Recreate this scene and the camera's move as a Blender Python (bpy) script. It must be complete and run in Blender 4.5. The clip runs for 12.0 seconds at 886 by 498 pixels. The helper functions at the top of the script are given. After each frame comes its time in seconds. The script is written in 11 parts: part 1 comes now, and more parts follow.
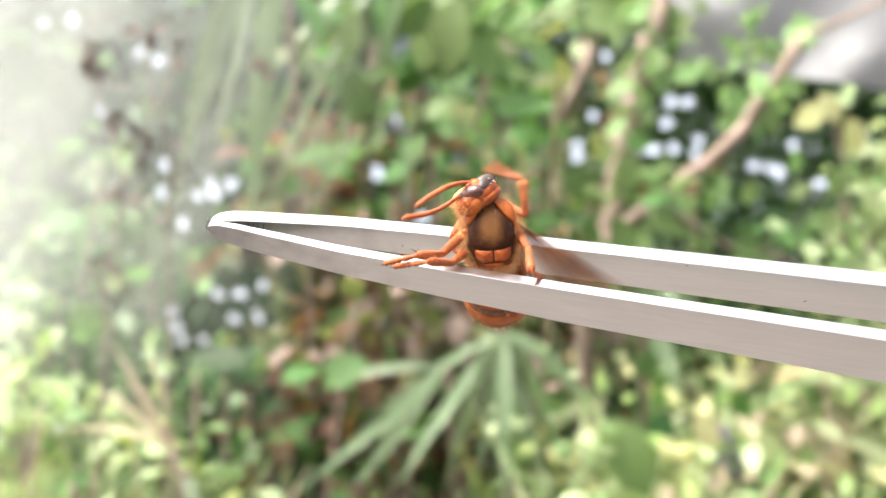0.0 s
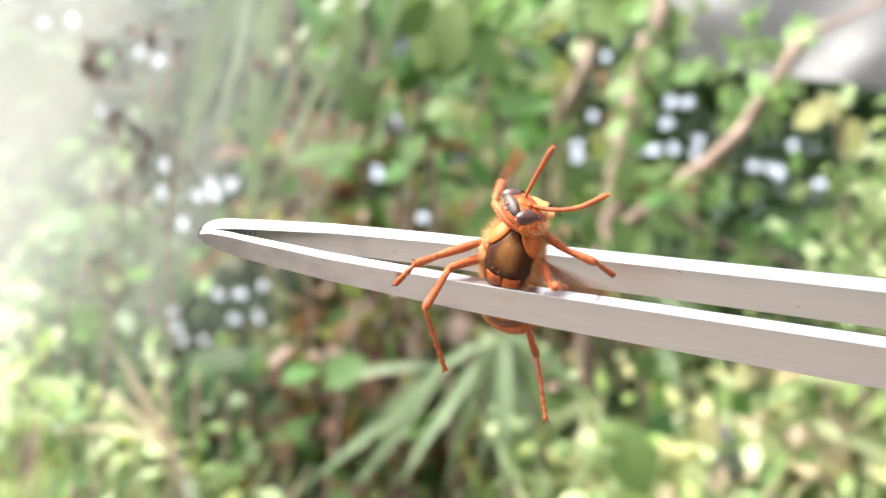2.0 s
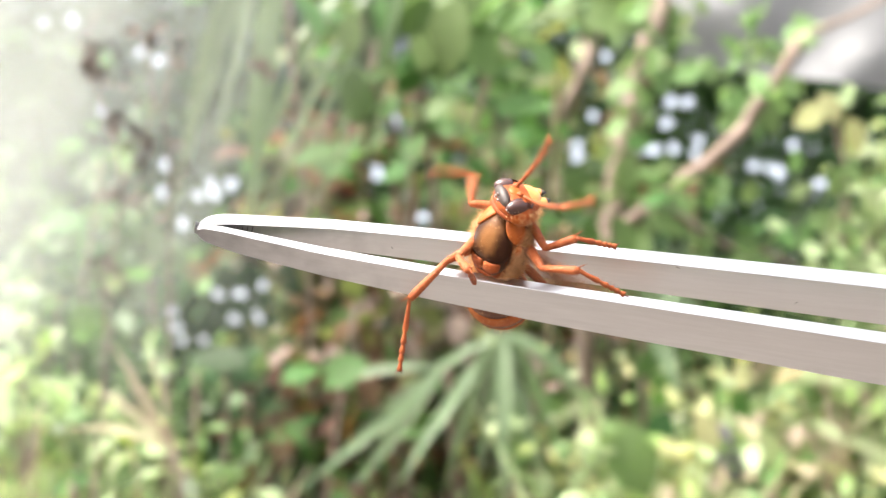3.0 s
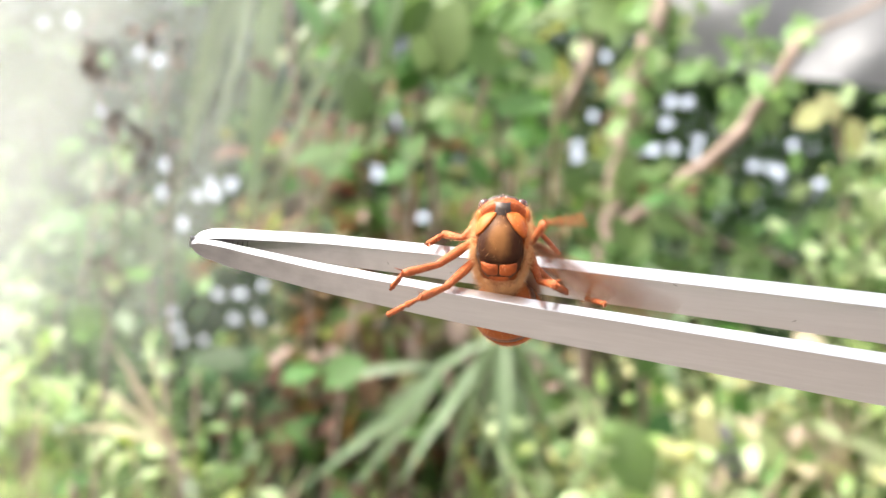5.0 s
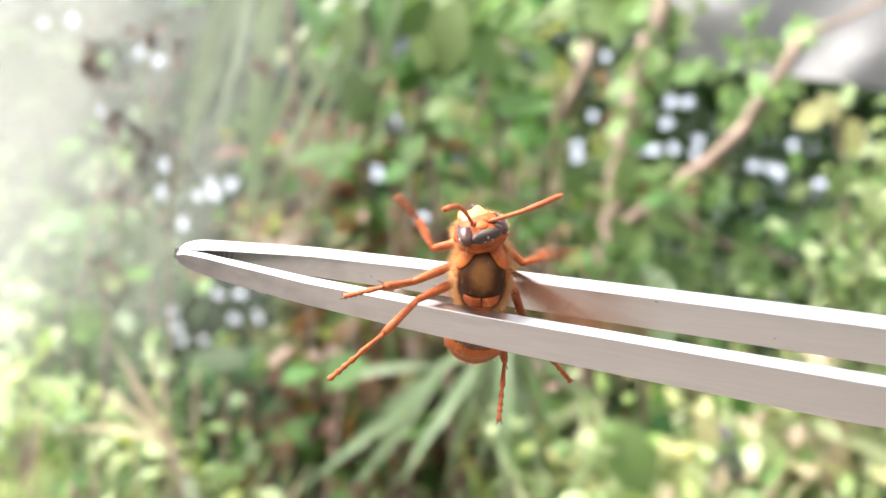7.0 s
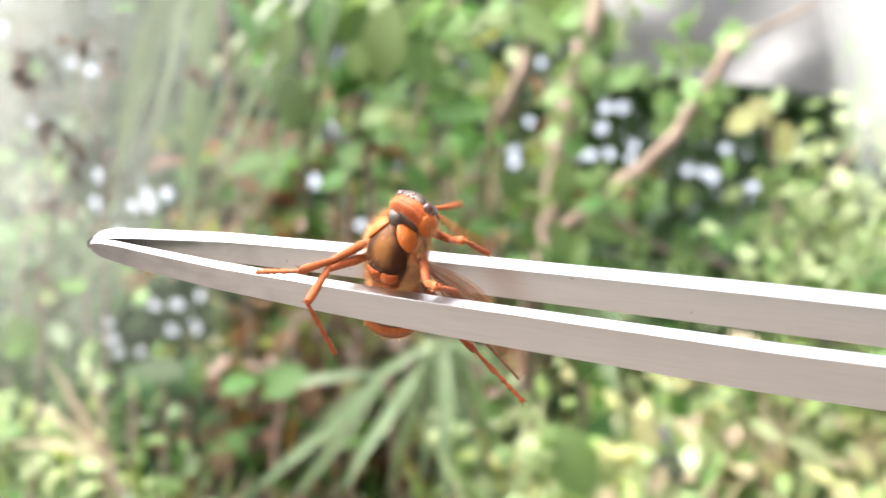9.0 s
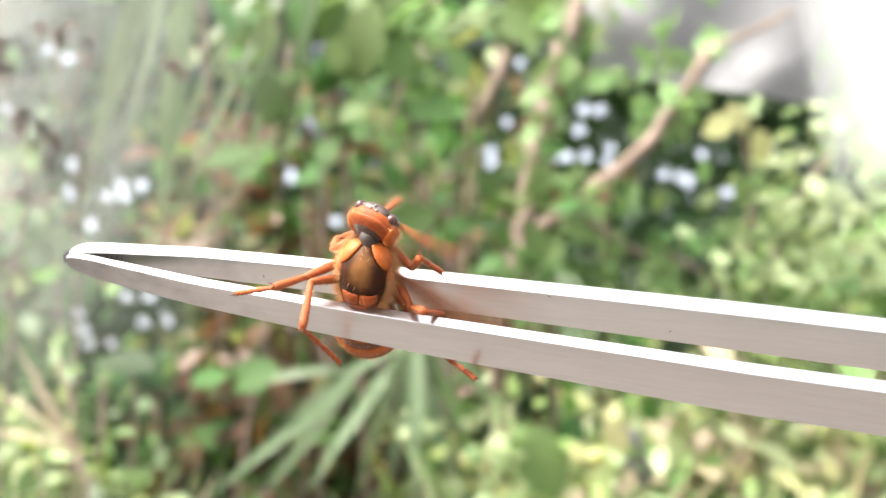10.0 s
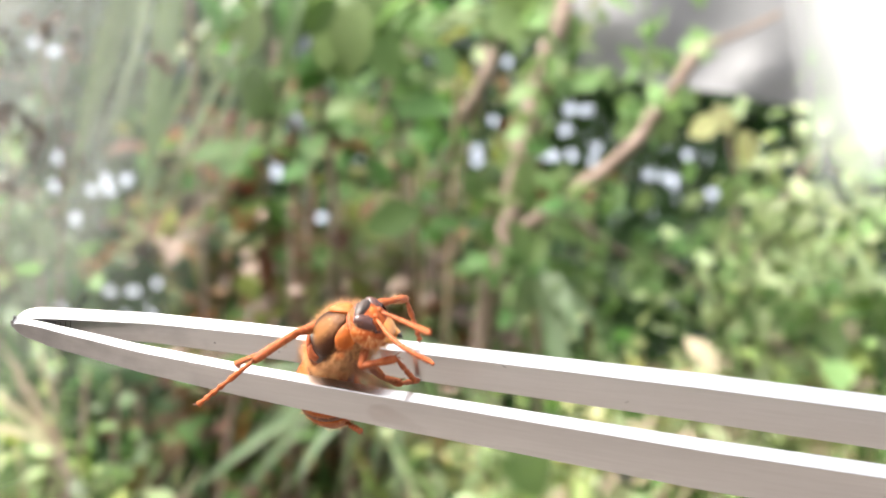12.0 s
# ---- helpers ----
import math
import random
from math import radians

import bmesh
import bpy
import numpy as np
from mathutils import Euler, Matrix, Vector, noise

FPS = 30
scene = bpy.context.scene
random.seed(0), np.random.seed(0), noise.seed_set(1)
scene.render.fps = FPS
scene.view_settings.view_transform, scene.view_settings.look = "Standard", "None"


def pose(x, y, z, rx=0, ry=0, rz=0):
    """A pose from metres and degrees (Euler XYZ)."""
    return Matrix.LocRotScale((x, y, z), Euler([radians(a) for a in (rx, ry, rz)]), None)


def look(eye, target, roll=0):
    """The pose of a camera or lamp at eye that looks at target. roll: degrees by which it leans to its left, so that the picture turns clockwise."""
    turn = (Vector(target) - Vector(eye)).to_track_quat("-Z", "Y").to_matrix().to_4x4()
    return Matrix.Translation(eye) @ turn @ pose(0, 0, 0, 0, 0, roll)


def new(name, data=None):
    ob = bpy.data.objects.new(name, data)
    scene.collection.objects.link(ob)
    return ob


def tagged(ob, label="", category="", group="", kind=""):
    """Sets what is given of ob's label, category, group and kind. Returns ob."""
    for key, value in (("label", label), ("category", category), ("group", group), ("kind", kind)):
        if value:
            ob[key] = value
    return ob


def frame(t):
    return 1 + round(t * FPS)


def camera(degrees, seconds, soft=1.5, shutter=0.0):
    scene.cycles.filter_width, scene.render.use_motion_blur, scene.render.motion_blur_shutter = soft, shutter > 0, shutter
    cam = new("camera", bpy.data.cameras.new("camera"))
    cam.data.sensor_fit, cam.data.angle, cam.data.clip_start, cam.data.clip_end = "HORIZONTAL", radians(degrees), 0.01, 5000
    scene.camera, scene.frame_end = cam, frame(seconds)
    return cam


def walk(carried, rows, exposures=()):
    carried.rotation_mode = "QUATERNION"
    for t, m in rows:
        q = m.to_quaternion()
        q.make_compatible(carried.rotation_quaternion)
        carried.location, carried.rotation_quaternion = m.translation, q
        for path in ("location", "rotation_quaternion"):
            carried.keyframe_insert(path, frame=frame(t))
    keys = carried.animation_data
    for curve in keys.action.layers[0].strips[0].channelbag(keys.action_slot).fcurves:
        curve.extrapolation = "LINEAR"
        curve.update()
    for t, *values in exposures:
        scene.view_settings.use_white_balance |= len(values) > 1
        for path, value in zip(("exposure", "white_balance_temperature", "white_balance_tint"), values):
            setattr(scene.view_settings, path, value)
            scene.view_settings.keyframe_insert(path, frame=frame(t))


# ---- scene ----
MM = 0.001
FOCUS = 0.1535

# ---- camera ----
cam = camera(40, 12.0, soft=1.5, shutter=0.5)
cam.data.dof.use_dof = True
cam.data.dof.focus_distance = FOCUS
cam.data.dof.aperture_fstop = 24.0
walk(cam, [
    (0, pose(0, 0, 1, 100, 0, 0)),
    (7.2, pose(0, 0, 1, 100, 0, 0)),
    (7.9, pose(0, 0, 1, 100, 0, 0)),
    (8.5, pose(0, 0, 1, 100.1, 0.1, -0.2)),
    (8.8, pose(0, 0, 1, 100.2, 0.4, -0.5)),
    (8.9, pose(0, 0, 1, 100.2, 0.9, -1.6)),
    (9, pose(0, 0, 1, 100.3, 1.3, -2.7)),
    (9.2, pose(0, 0, 1, 100.2, 0.8, -3.2)),
    (9.5, pose(0, 0, 1, 100.2, 0.4, -3.7)),
    (10, pose(0, 0, 1, 100.2, 0.2, -4.1)),
    (10.5, pose(0, 0, 1, 100.2, 0.1, -4.4)),
    (11, pose(0, 0, 1, 100.2, 0, -4.7)),
    (11.5, pose(0, 0, 1, 100.2, -0.1, -4.8)),
    (12, pose(0, 0, 1, 100.1, -0.3, -4.9)),
], exposures=[(0.0, 2.21, 6620, 9), (9.5, 2.21, 6620, 9), (11.0, 2.13, 6620, 9), (12.0, 2.02, 6620, 9)])

# ---- light ----
SUN_UP, SUN_TURN = 56, -118   # degrees: height, and bearing clockwise from +Y
world = bpy.data.worlds.new("overcast_sky")
scene.world = world
world.use_nodes = True
sky = world.node_tree.nodes.new("ShaderNodeTexSky")
sky.sky_type = "NISHITA"
sky.sun_disc = False
sky.sun_elevation, sky.sun_rotation = radians(SUN_UP), radians(SUN_TURN)
sky.air_density, sky.dust_density, sky.ozone_density = 0.8, 7.0, 0.6
sky_out = world.node_tree.nodes["Background"]
sky_out.inputs["Strength"].default_value = 0.15
haze = world.node_tree.nodes.new("ShaderNodeHueSaturation")
haze.inputs["Saturation"].default_value, haze.inputs["Value"].default_value = 0.4, 1.1
world.node_tree.links.new(sky.outputs["Color"], haze.inputs["Color"])
world.node_tree.links.new(haze.outputs["Color"], sky_out.inputs["Color"])

sun = new("sun", bpy.data.lights.new("sun", "SUN"))
sun.data.energy, sun.data.angle, sun.data.color = 2.0, radians(14), (1.0, 0.95, 0.88)
sun_way = Vector((math.sin(radians(SUN_TURN)) * math.cos(radians(SUN_UP)),
                  math.cos(radians(SUN_TURN)) * math.cos(radians(SUN_UP)), math.sin(radians(SUN_UP))))
sun.matrix_basis = look(sun_way * 8, (0, 0, 0))


# ---- materials ----
def material(name, colour, rough=0.5, metal=0.0, dark=None, size=300.0, bump=0.0, detail=None, through_colour=None,
             coat=0.0, island=0.0, brushed=False, sheen=0.0, gloss=0.5):
    """A surface with mottling at two scales (size: cells in a metre), fine relief, and, for leaves, light that passes through."""
    m = bpy.data.materials.new(name)
    m.use_nodes = True
    n, l = m.node_tree.nodes, m.node_tree.links
    p = n["Principled BSDF"]
    p.inputs["Roughness"].default_value, p.inputs["Metallic"].default_value = rough, metal
    p.inputs["Coat Weight"].default_value = coat
    p.inputs["Specular IOR Level"].default_value = gloss
    p.inputs["Sheen Weight"].default_value = sheen
    co = n.new("ShaderNodeTexCoord")
    mp = n.new("ShaderNodeMapping")
    l.new(co.outputs["Object"], mp.inputs["Vector"])
    if brushed:
        mp.inputs["Scale"].default_value = (0.06, 1.0, 1.0)
    a, b = n.new("ShaderNodeTexNoise"), n.new("ShaderNodeTexNoise")
    a.inputs["Scale"].default_value, b.inputs["Scale"].default_value = size, size * 7.3
    a.inputs["Detail"].default_value = b.inputs["Detail"].default_value = 4
    l.new(mp.outputs["Vector"], a.inputs["Vector"])
    l.new(mp.outputs["Vector"], b.inputs["Vector"])
    add = n.new("ShaderNodeMath")
    add.operation = "MULTIPLY_ADD"
    add.inputs[1].default_value = 0.35
    l.new(b.outputs["Fac"], add.inputs[0])
    l.new(a.outputs["Fac"], add.inputs[2])
    ramp = n.new("ShaderNodeValToRGB")
    ramp.color_ramp.elements[0].position, ramp.color_ramp.elements[1].position = 0.42, 0.92
    ramp.color_ramp.elements[0].color = (*(dark or [c * 0.6 for c in colour]), 1)
    ramp.color_ramp.elements[1].color = (*colour, 1)
    l.new(add.outputs["Value"], ramp.inputs["Fac"])
    out = ramp.outputs["Color"]
    if island:
        geo = n.new("ShaderNodeNewGeometry")
        hsv = n.new("ShaderNodeHueSaturation")
        mr = n.new("ShaderNodeMapRange")
        mr.inputs["To Min"].default_value, mr.inputs["To Max"].default_value = 1 - island, 1 + island
        oi, both, wrap = n.new("ShaderNodeObjectInfo"), n.new("ShaderNodeMath"), n.new("ShaderNodeMath")
        both.operation, wrap.operation = "ADD", "FRACT"
        l.new(geo.outputs["Random Per Island"], both.inputs[0])
        l.new(oi.outputs["Random"], both.inputs[1])
        l.new(both.outputs["Value"], wrap.inputs[0])
        l.new(wrap.outputs["Value"], mr.inputs["Value"])
        l.new(mr.outputs["Result"], hsv.inputs["Value"])
        mh = n.new("ShaderNodeMapRange")
        mh.inputs["To Min"].default_value, mh.inputs["To Max"].default_value = 0.5 - island * 0.07, 0.5 + island * 0.05
        l.new(wrap.outputs["Value"], mh.inputs["Value"])
        l.new(mh.outputs["Result"], hsv.inputs["Hue"])
        l.new(out, hsv.inputs["Color"])
        out = hsv.outputs["Color"]
    l.new(out, p.inputs["Base Color"])
    if bump:
        bp = n.new("ShaderNodeBump")
        bp.inputs["Strength"].default_value, bp.inputs["Distance"].default_value = bump, 0.2 / size
        l.new(add.outputs["Value"], bp.inputs["Height"])
        l.new(bp.outputs["Normal"], p.inputs["Normal"])
    if through_colour:
        tr, mix = n.new("ShaderNodeBsdfTranslucent"), n.new("ShaderNodeMixShader")
        tint = n.new("ShaderNodeMixRGB")
        tint.blend_type, tint.inputs["Fac"].default_value = "MULTIPLY", 1.0
        tint.inputs["Color2"].default_value = (*through_colour, 1)
        l.new(out, tint.inputs["Color1"])
        l.new(tint.outputs["Color"], tr.inputs["Color"])
        mix.inputs["Fac"].default_value = 0.45
        l.new(p.outputs["BSDF"], mix.inputs[1])
        l.new(tr.outputs["BSDF"], mix.inputs[2])
        l.new(mix.outputs["Shader"], n["Material Output"].inputs["Surface"])
    return m


def gauze(name, colour, cover, size, thinning=None):
    """Fine netting whose threads are too thin to be seen singly: part cloth that scatters light, part open.
    An optional (axis, power, cover) thins the cover away from the start of that axis of its sheet."""
    m = bpy.data.materials.new(name)
    m.use_nodes = True
    n, l = m.node_tree.nodes, m.node_tree.links
    p = n["Principled BSDF"]
    p.inputs["Base Color"].default_value, p.inputs["Roughness"].default_value = (*colour, 1), 0.7
    tl, tr = n.new("ShaderNodeBsdfTranslucent"), n.new("ShaderNodeBsdfTransparent")
    tl.inputs["Color"].default_value = (*colour, 1)
    cloth, mix = n.new("ShaderNodeMixShader"), n.new("ShaderNodeMixShader")
    cloth.inputs["Fac"].default_value = 0.5
    l.new(p.outputs["BSDF"], cloth.inputs[1])
    l.new(tl.outputs["BSDF"], cloth.inputs[2])
    co, no, mr = n.new("ShaderNodeTexCoord"), n.new("ShaderNodeTexNoise"), n.new("ShaderNodeMapRange")
    mp = n.new("ShaderNodeMapping")
    mp.inputs["Scale"].default_value = (1.0, 1.0, 0.35)
    mp.inputs["Rotation"].default_value = (0, radians(-22), 0)
    no.inputs["Scale"].default_value = size
    l.new(co.outputs["Object"], mp.inputs["Vector"])
    l.new(mp.outputs["Vector"], no.inputs["Vector"])
    l.new(no.outputs["Fac"], mr.inputs["Value"])
    mr.inputs["From Min"].default_value, mr.inputs["From Max"].default_value = 0.32, 0.68
    mr.inputs["To Min"].default_value, mr.inputs["To Max"].default_value = cover[0], cover[1]
    fac = mr.outputs["Result"]
    if thinning:
        uv, sep = n.new("ShaderNodeUVMap"), n.new("ShaderNodeSeparateXYZ")
        l.new(uv.outputs["UV"], sep.inputs["Vector"])
        inv, pw, mul = n.new("ShaderNodeMath"), n.new("ShaderNodeMath"), n.new("ShaderNodeMath")
        inv.operation, pw.operation, mul.operation = "SUBTRACT", "POWER", "MULTIPLY"
        inv.inputs[0].default_value = 1.0
        l.new(sep.outputs[thinning[0]], inv.inputs[1])
        l.new(inv.outputs["Value"], pw.inputs[0])
        pw.inputs[1].default_value = thinning[1]
        l.new(pw.outputs["Value"], mul.inputs[0])
        l.new(fac, mul.inputs[1])
        if len(thinning) > 2:
            foot, edge = n.new("ShaderNodeMapRange"), n.new("ShaderNodeMath")
            foot.interpolation_type = "SMOOTHSTEP"
            foot.inputs["From Min"].default_value, foot.inputs["From Max"].default_value = 1.0, thinning[2]
            l.new(sep.outputs["Y"], foot.inputs["Value"])
            edge.operation = "MULTIPLY"
            l.new(mul.outputs["Value"], edge.inputs[0])
            l.new(foot.outputs["Result"], edge.inputs[1])
            mul = edge
        fac = mul.outputs["Value"]
    l.new(fac, mix.inputs["Fac"])
    l.new(tr.outputs["BSDF"], mix.inputs[1])
    l.new(cloth.outputs["Shader"], mix.inputs[2])
    l.new(mix.outputs["Shader"], n["Material Output"].inputs["Surface"])
    return m


def centre_fade(name, inner, outer, centre, reach, rough):
    """The inner colour fades to the outer one round a centre, broken up by grain."""
    m = material(name, outer, rough, 0, [c * 0.5 for c in outer], 420, 0.35, gloss=0.1)
    n, l = m.node_tree.nodes, m.node_tree.links
    co, sub, leng, no, add, ramp, mix = (n.new("ShaderNode" + k) for k in ("TexCoord", "VectorMath", "VectorMath", "TexNoise", "Math", "MapRange", "MixRGB"))
    sub.operation, leng.operation, add.operation = "SUBTRACT", "LENGTH", "MULTIPLY_ADD"
    sub.inputs[1].default_value = centre
    wedge = n.new("ShaderNodeVectorMath")
    wedge.operation = "MULTIPLY"
    wedge.inputs[1].default_value = (0.85, 0.3, 0.5)
    no.inputs["Scale"].default_value = 900
    l.new(co.outputs["Object"], sub.inputs[0])
    l.new(sub.outputs["Vector"], wedge.inputs[0])
    l.new(wedge.outputs["Vector"], leng.inputs[0])
    l.new(co.outputs["Object"], no.inputs["Vector"])
    l.new(no.outputs["Fac"], add.inputs[0])
    add.inputs[1].default_value = reach * 0.6
    l.new(leng.outputs["Value"], add.inputs[2])
    l.new(add.outputs["Value"], ramp.inputs["Value"])
    ramp.inputs["From Min"].default_value, ramp.inputs["From Max"].default_value = reach * 0.6, reach * 1.5
    ramp.interpolation_type = "SMOOTHSTEP"
    p = n["Principled BSDF"]
    old = p.inputs["Base Color"].links[0].from_socket
    mix.inputs["Color1"].default_value = (*inner, 1)
    l.new(ramp.outputs["Result"], mix.inputs["Fac"])
    l.new(old, mix.inputs["Color2"])
    l.new(mix.outputs["Color"], p.inputs["Base Color"])
    return m


STEEL = material("brushed_steel", (0.7, 0.685, 0.685), 0.3, 1.0, (0.64, 0.625, 0.62), 1900, 0.05, brushed=True)
def tip_wear_reflection(m, grey, reach):
    """Wear and dark reflections, both painted as grey streaks over the metal's first stretch."""
    n, l = m.node_tree.nodes, m.node_tree.links
    p = n["Principled BSDF"]
    old = p.inputs["Base Color"].links[0].from_socket
    co, sep, no, add, mr, mix = (n.new("ShaderNode" + k) for k in ("TexCoord", "SeparateXYZ", "TexNoise", "Math", "MapRange", "MixRGB"))
    no.inputs["Scale"].default_value, no.inputs["Detail"].default_value = 260, 5
    add.operation, add.inputs[1].default_value = "MULTIPLY_ADD", -reach * 1.3
    l.new(co.outputs["Object"], sep.inputs["Vector"])
    l.new(co.outputs["Object"], no.inputs["Vector"])
    l.new(no.outputs["Fac"], add.inputs[0])
    l.new(sep.outputs["X"], add.inputs[2])
    l.new(add.outputs["Value"], mr.inputs["Value"])
    mr.inputs["From Min"].default_value, mr.inputs["From Max"].default_value = -reach * 0.9, reach * 0.5
    mr.inputs["To Min"].default_value, mr.inputs["To Max"].default_value = 0.75, 0.0
    l.new(mr.outputs["Result"], mix.inputs["Fac"])
    l.new(old, mix.inputs["Color1"])
    mix.inputs["Color2"].default_value = (*grey, 1)
    l.new(mix.outputs["Color"], p.inputs["Base Color"])


tip_wear_reflection(STEEL, (0.16, 0.16, 0.165), 0.02)
TARNISH = material("dark_tarnish", (0.09, 0.08, 0.075), 0.6, 0.6)
SCUTUM = centre_fade("scutum_brown", (0.165, 0.072, 0.024), (0.04, 0.014, 0.006), (0, -3.0 * MM, 6.6 * MM), 1.4 * MM, 0.46)
ORANGE = material("orange_cuticle", (0.34, 0.076, 0.014), 0.55, 0, (0.14, 0.026, 0.006), 420, 0.5, gloss=0.2)
AMBER = material("amber_cuticle", (0.38, 0.098, 0.015), 0.52, 0, (0.25, 0.056, 0.009), 700, 0.2, gloss=0.22)
YELLOW = material("yellow_cuticle", (0.58, 0.26, 0.07), 0.4, 0, (0.45, 0.17, 0.04), 700, 0.2)
THORAX = material("rusty_brown_cuticle", (0.2, 0.05, 0.012), 0.6, 0, (0.08, 0.02, 0.006), 420, 0.5, gloss=0.15)
BROWN = material("dark_brown_cuticle", (0.07, 0.03, 0.012), 0.42, 0, (0.03, 0.012, 0.006), 400, 0.3, gloss=0.2)
BAND = material("brown_abdomen_band", (0.13, 0.042, 0.015), 0.5, 0, (0.075, 0.022, 0.009), 600, 0.3)
BLACK = material("black_cuticle", (0.04, 0.022, 0.014), 0.55, 0, (0.015, 0.01, 0.007), 900, 0.2)
EYE = material("glossy_eye", (0.055, 0.02, 0.014), 0.24, 0, (0.04, 0.012, 0.008), 700, 0.0, coat=0.15)
GLASSY = material("ocellus_gloss", (0.12, 0.06, 0.04), 0.1, 0, None, 900, 0.0, coat=0.8)
LEGS = material("orange_leg_cuticle", (0.36, 0.094, 0.028), 0.55, 0, (0.18, 0.04, 0.012), 900, 0.6, gloss=0.22)
HAIR = material("golden_hair", (0.84, 0.53, 0.26), 0.6, 0, (0.36, 0.15, 0.05), 420, 0, through_colour=(1, 1, 1))
WING = gauze("amber_wing_film", (0.3, 0.14, 0.065), (0.36, 0.58), 400)
VEIN = material("brown_wing_vein", (0.22, 0.07, 0.025), 0.5)

LEAF = material("leaf_green", (0.085, 0.155, 0.05), 0.5, 0, (0.05, 0.105, 0.032), 40, 0.2, through_colour=(1.4, 1.5, 1.0), island=0.35, gloss=0.2)
LEAF_BRIGHT = material("young_leaf_green", (0.165, 0.25, 0.1), 0.48, 0, (0.11, 0.18, 0.065), 40, 0.2, through_colour=(1.2, 1.25, 1.0), island=0.3, gloss=0.25)
LEAF_PALE = material("pale_glossy_leaf", (0.36, 0.43, 0.25), 0.48, 0, (0.28, 0.35, 0.18), 40, 0.2, through_colour=(1.3, 1.3, 0.9), island=0.3)
# Darker green with the shade of the hedge put into its colour.
LEAF_DARK = material("shade_dark_leaf_green", (0.026, 0.05, 0.018), 0.5, 0, (0.012, 0.026, 0.009), 40, 0.2, through_colour=(1.3, 1.5, 0.8), island=0.4, gloss=0.12)
LEAF_DEEP = material("deep_leaf_green", (0.042, 0.088, 0.032), 0.5, 0, (0.026, 0.06, 0.02), 40, 0.2, through_colour=(1.3, 1.5, 0.9), island=0.3, gloss=0.2)
LEAF_OLIVE = material("olive_leaf", (0.15, 0.165, 0.07), 0.5, 0, (0.09, 0.1, 0.042), 40, 0.2, through_colour=(1.3, 1.35, 0.8), island=0.3, gloss=0.2)
LITTER = material("brown_dead_leaf", (0.15, 0.085, 0.042), 0.8, 0, (0.075, 0.042, 0.022), 40, 0.4, through_colour=(1, 0.8, 0.6), island=0.4)
LEAF_YELLOW = material("yellowing_leaf", (0.42, 0.41, 0.22), 0.5, 0, (0.33, 0.34, 0.16), 40, 0.2, through_colour=(1.2, 1.2, 0.7), island=0.2)
BLADE = material("long_blade_green", (0.165, 0.22, 0.125), 0.45, 0, (0.1, 0.145, 0.075), 30, 0.2, through_colour=(1.3, 1.4, 0.9), island=0.25)
DRY = material("dry_stalk", (0.5, 0.43, 0.31), 0.7, 0, (0.36, 0.3, 0.2), 60, 0.3, through_colour=(1, 0.95, 0.8), island=0.25)
BARK = material("pinkish_brown_bark", (0.265, 0.2, 0.163), 0.9, 0, (0.11, 0.078, 0.058), 30, 1.0)
SOIL = material("leaf_littered_soil", (0.115, 0.102, 0.092), 0.95, 0, (0.045, 0.04, 0.036), 9, 0.6)
WITHERED = material("withered_grey_leaf", (0.17, 0.165, 0.18), 0.8, 0, (0.1, 0.095, 0.1), 40, 0.4, through_colour=(1, 1, 1))
GRASS = material("grass_green", (0.24, 0.31, 0.115), 0.5, 0, (0.17, 0.245, 0.08), 20, 0.2, through_colour=(1.4, 1.5, 0.7), island=0.35)
# The fading cover of this net also stands in for pale haze.
NET = gauze("white_gauze_net", (0.84, 0.87, 0.80), (0.42, 0.62), 5, ("X", 1.25, 0.6))
NET_DENSE = gauze("folded_white_gauze_net", (0.87, 0.89, 0.82), (0.58, 0.8), 4, ("X", 1.25, 0.4))
NET_EDGE = gauze("hemmed_white_gauze_net", (0.88, 0.89, 0.88), (4.5, 6.0), 9, ("X", 1.0, 0.6))
TARP = material("pale_grey_sheet", (0.24, 0.24, 0.245), 0.75, 0, (0.16, 0.16, 0.165), 12, 0.3)


# ---- builders ----
def part(name, bm, mat, parent=None, label="", smooth=True):
    me = bpy.data.meshes.new(name)
    bm.normal_update()
    bm.to_mesh(me)
    bm.free()
    for poly in me.polygons:
        poly.use_smooth = smooth
    for one in (mat if isinstance(mat, (list, tuple)) else (mat,)):
        me.materials.append(one)
    ob = new(name, me)
    if parent:
        ob.parent = parent
    if label:
        ob["label"] = label
    return ob


def lathe(profile, sides=16, bm=None, m=None, squash=(1, 1)):
    """A body of rings along z: profile of (z, radius[, dx, dy])."""
    bm = bm or bmesh.new()
    m = m or Matrix()
    rings = []
    for z, r, *off in profile:
        dx, dy = off if off else (0, 0)
        rings.append([bm.verts.new(m @ Vector((dx + r * squash[0] * math.cos(k * math.tau / sides), dy + r * squash[1] * math.sin(k * math.tau / sides), z))) for k in range(sides)])
    for p, q in zip(rings, rings[1:]):
        for k in range(sides):
            bm.faces.new((p[k], p[(k + 1) % sides], q[(k + 1) % sides], q[k]))
    bm.faces.new(rings[0][::-1])
    bm.faces.new(rings[-1])
    return bm


def ball(radii, centre=(0, 0, 0), bm=None, turn=(0, 0, 0), u=20, v=14):
    bm = bm or bmesh.new()
    m = pose(*centre, *turn) @ Matrix.Diagonal((*radii, 1))
    bmesh.ops.create_uvsphere(bm, u_segments=u, v_segments=v, radius=1.0, matrix=m)
    return bm


BOXY = 2.8


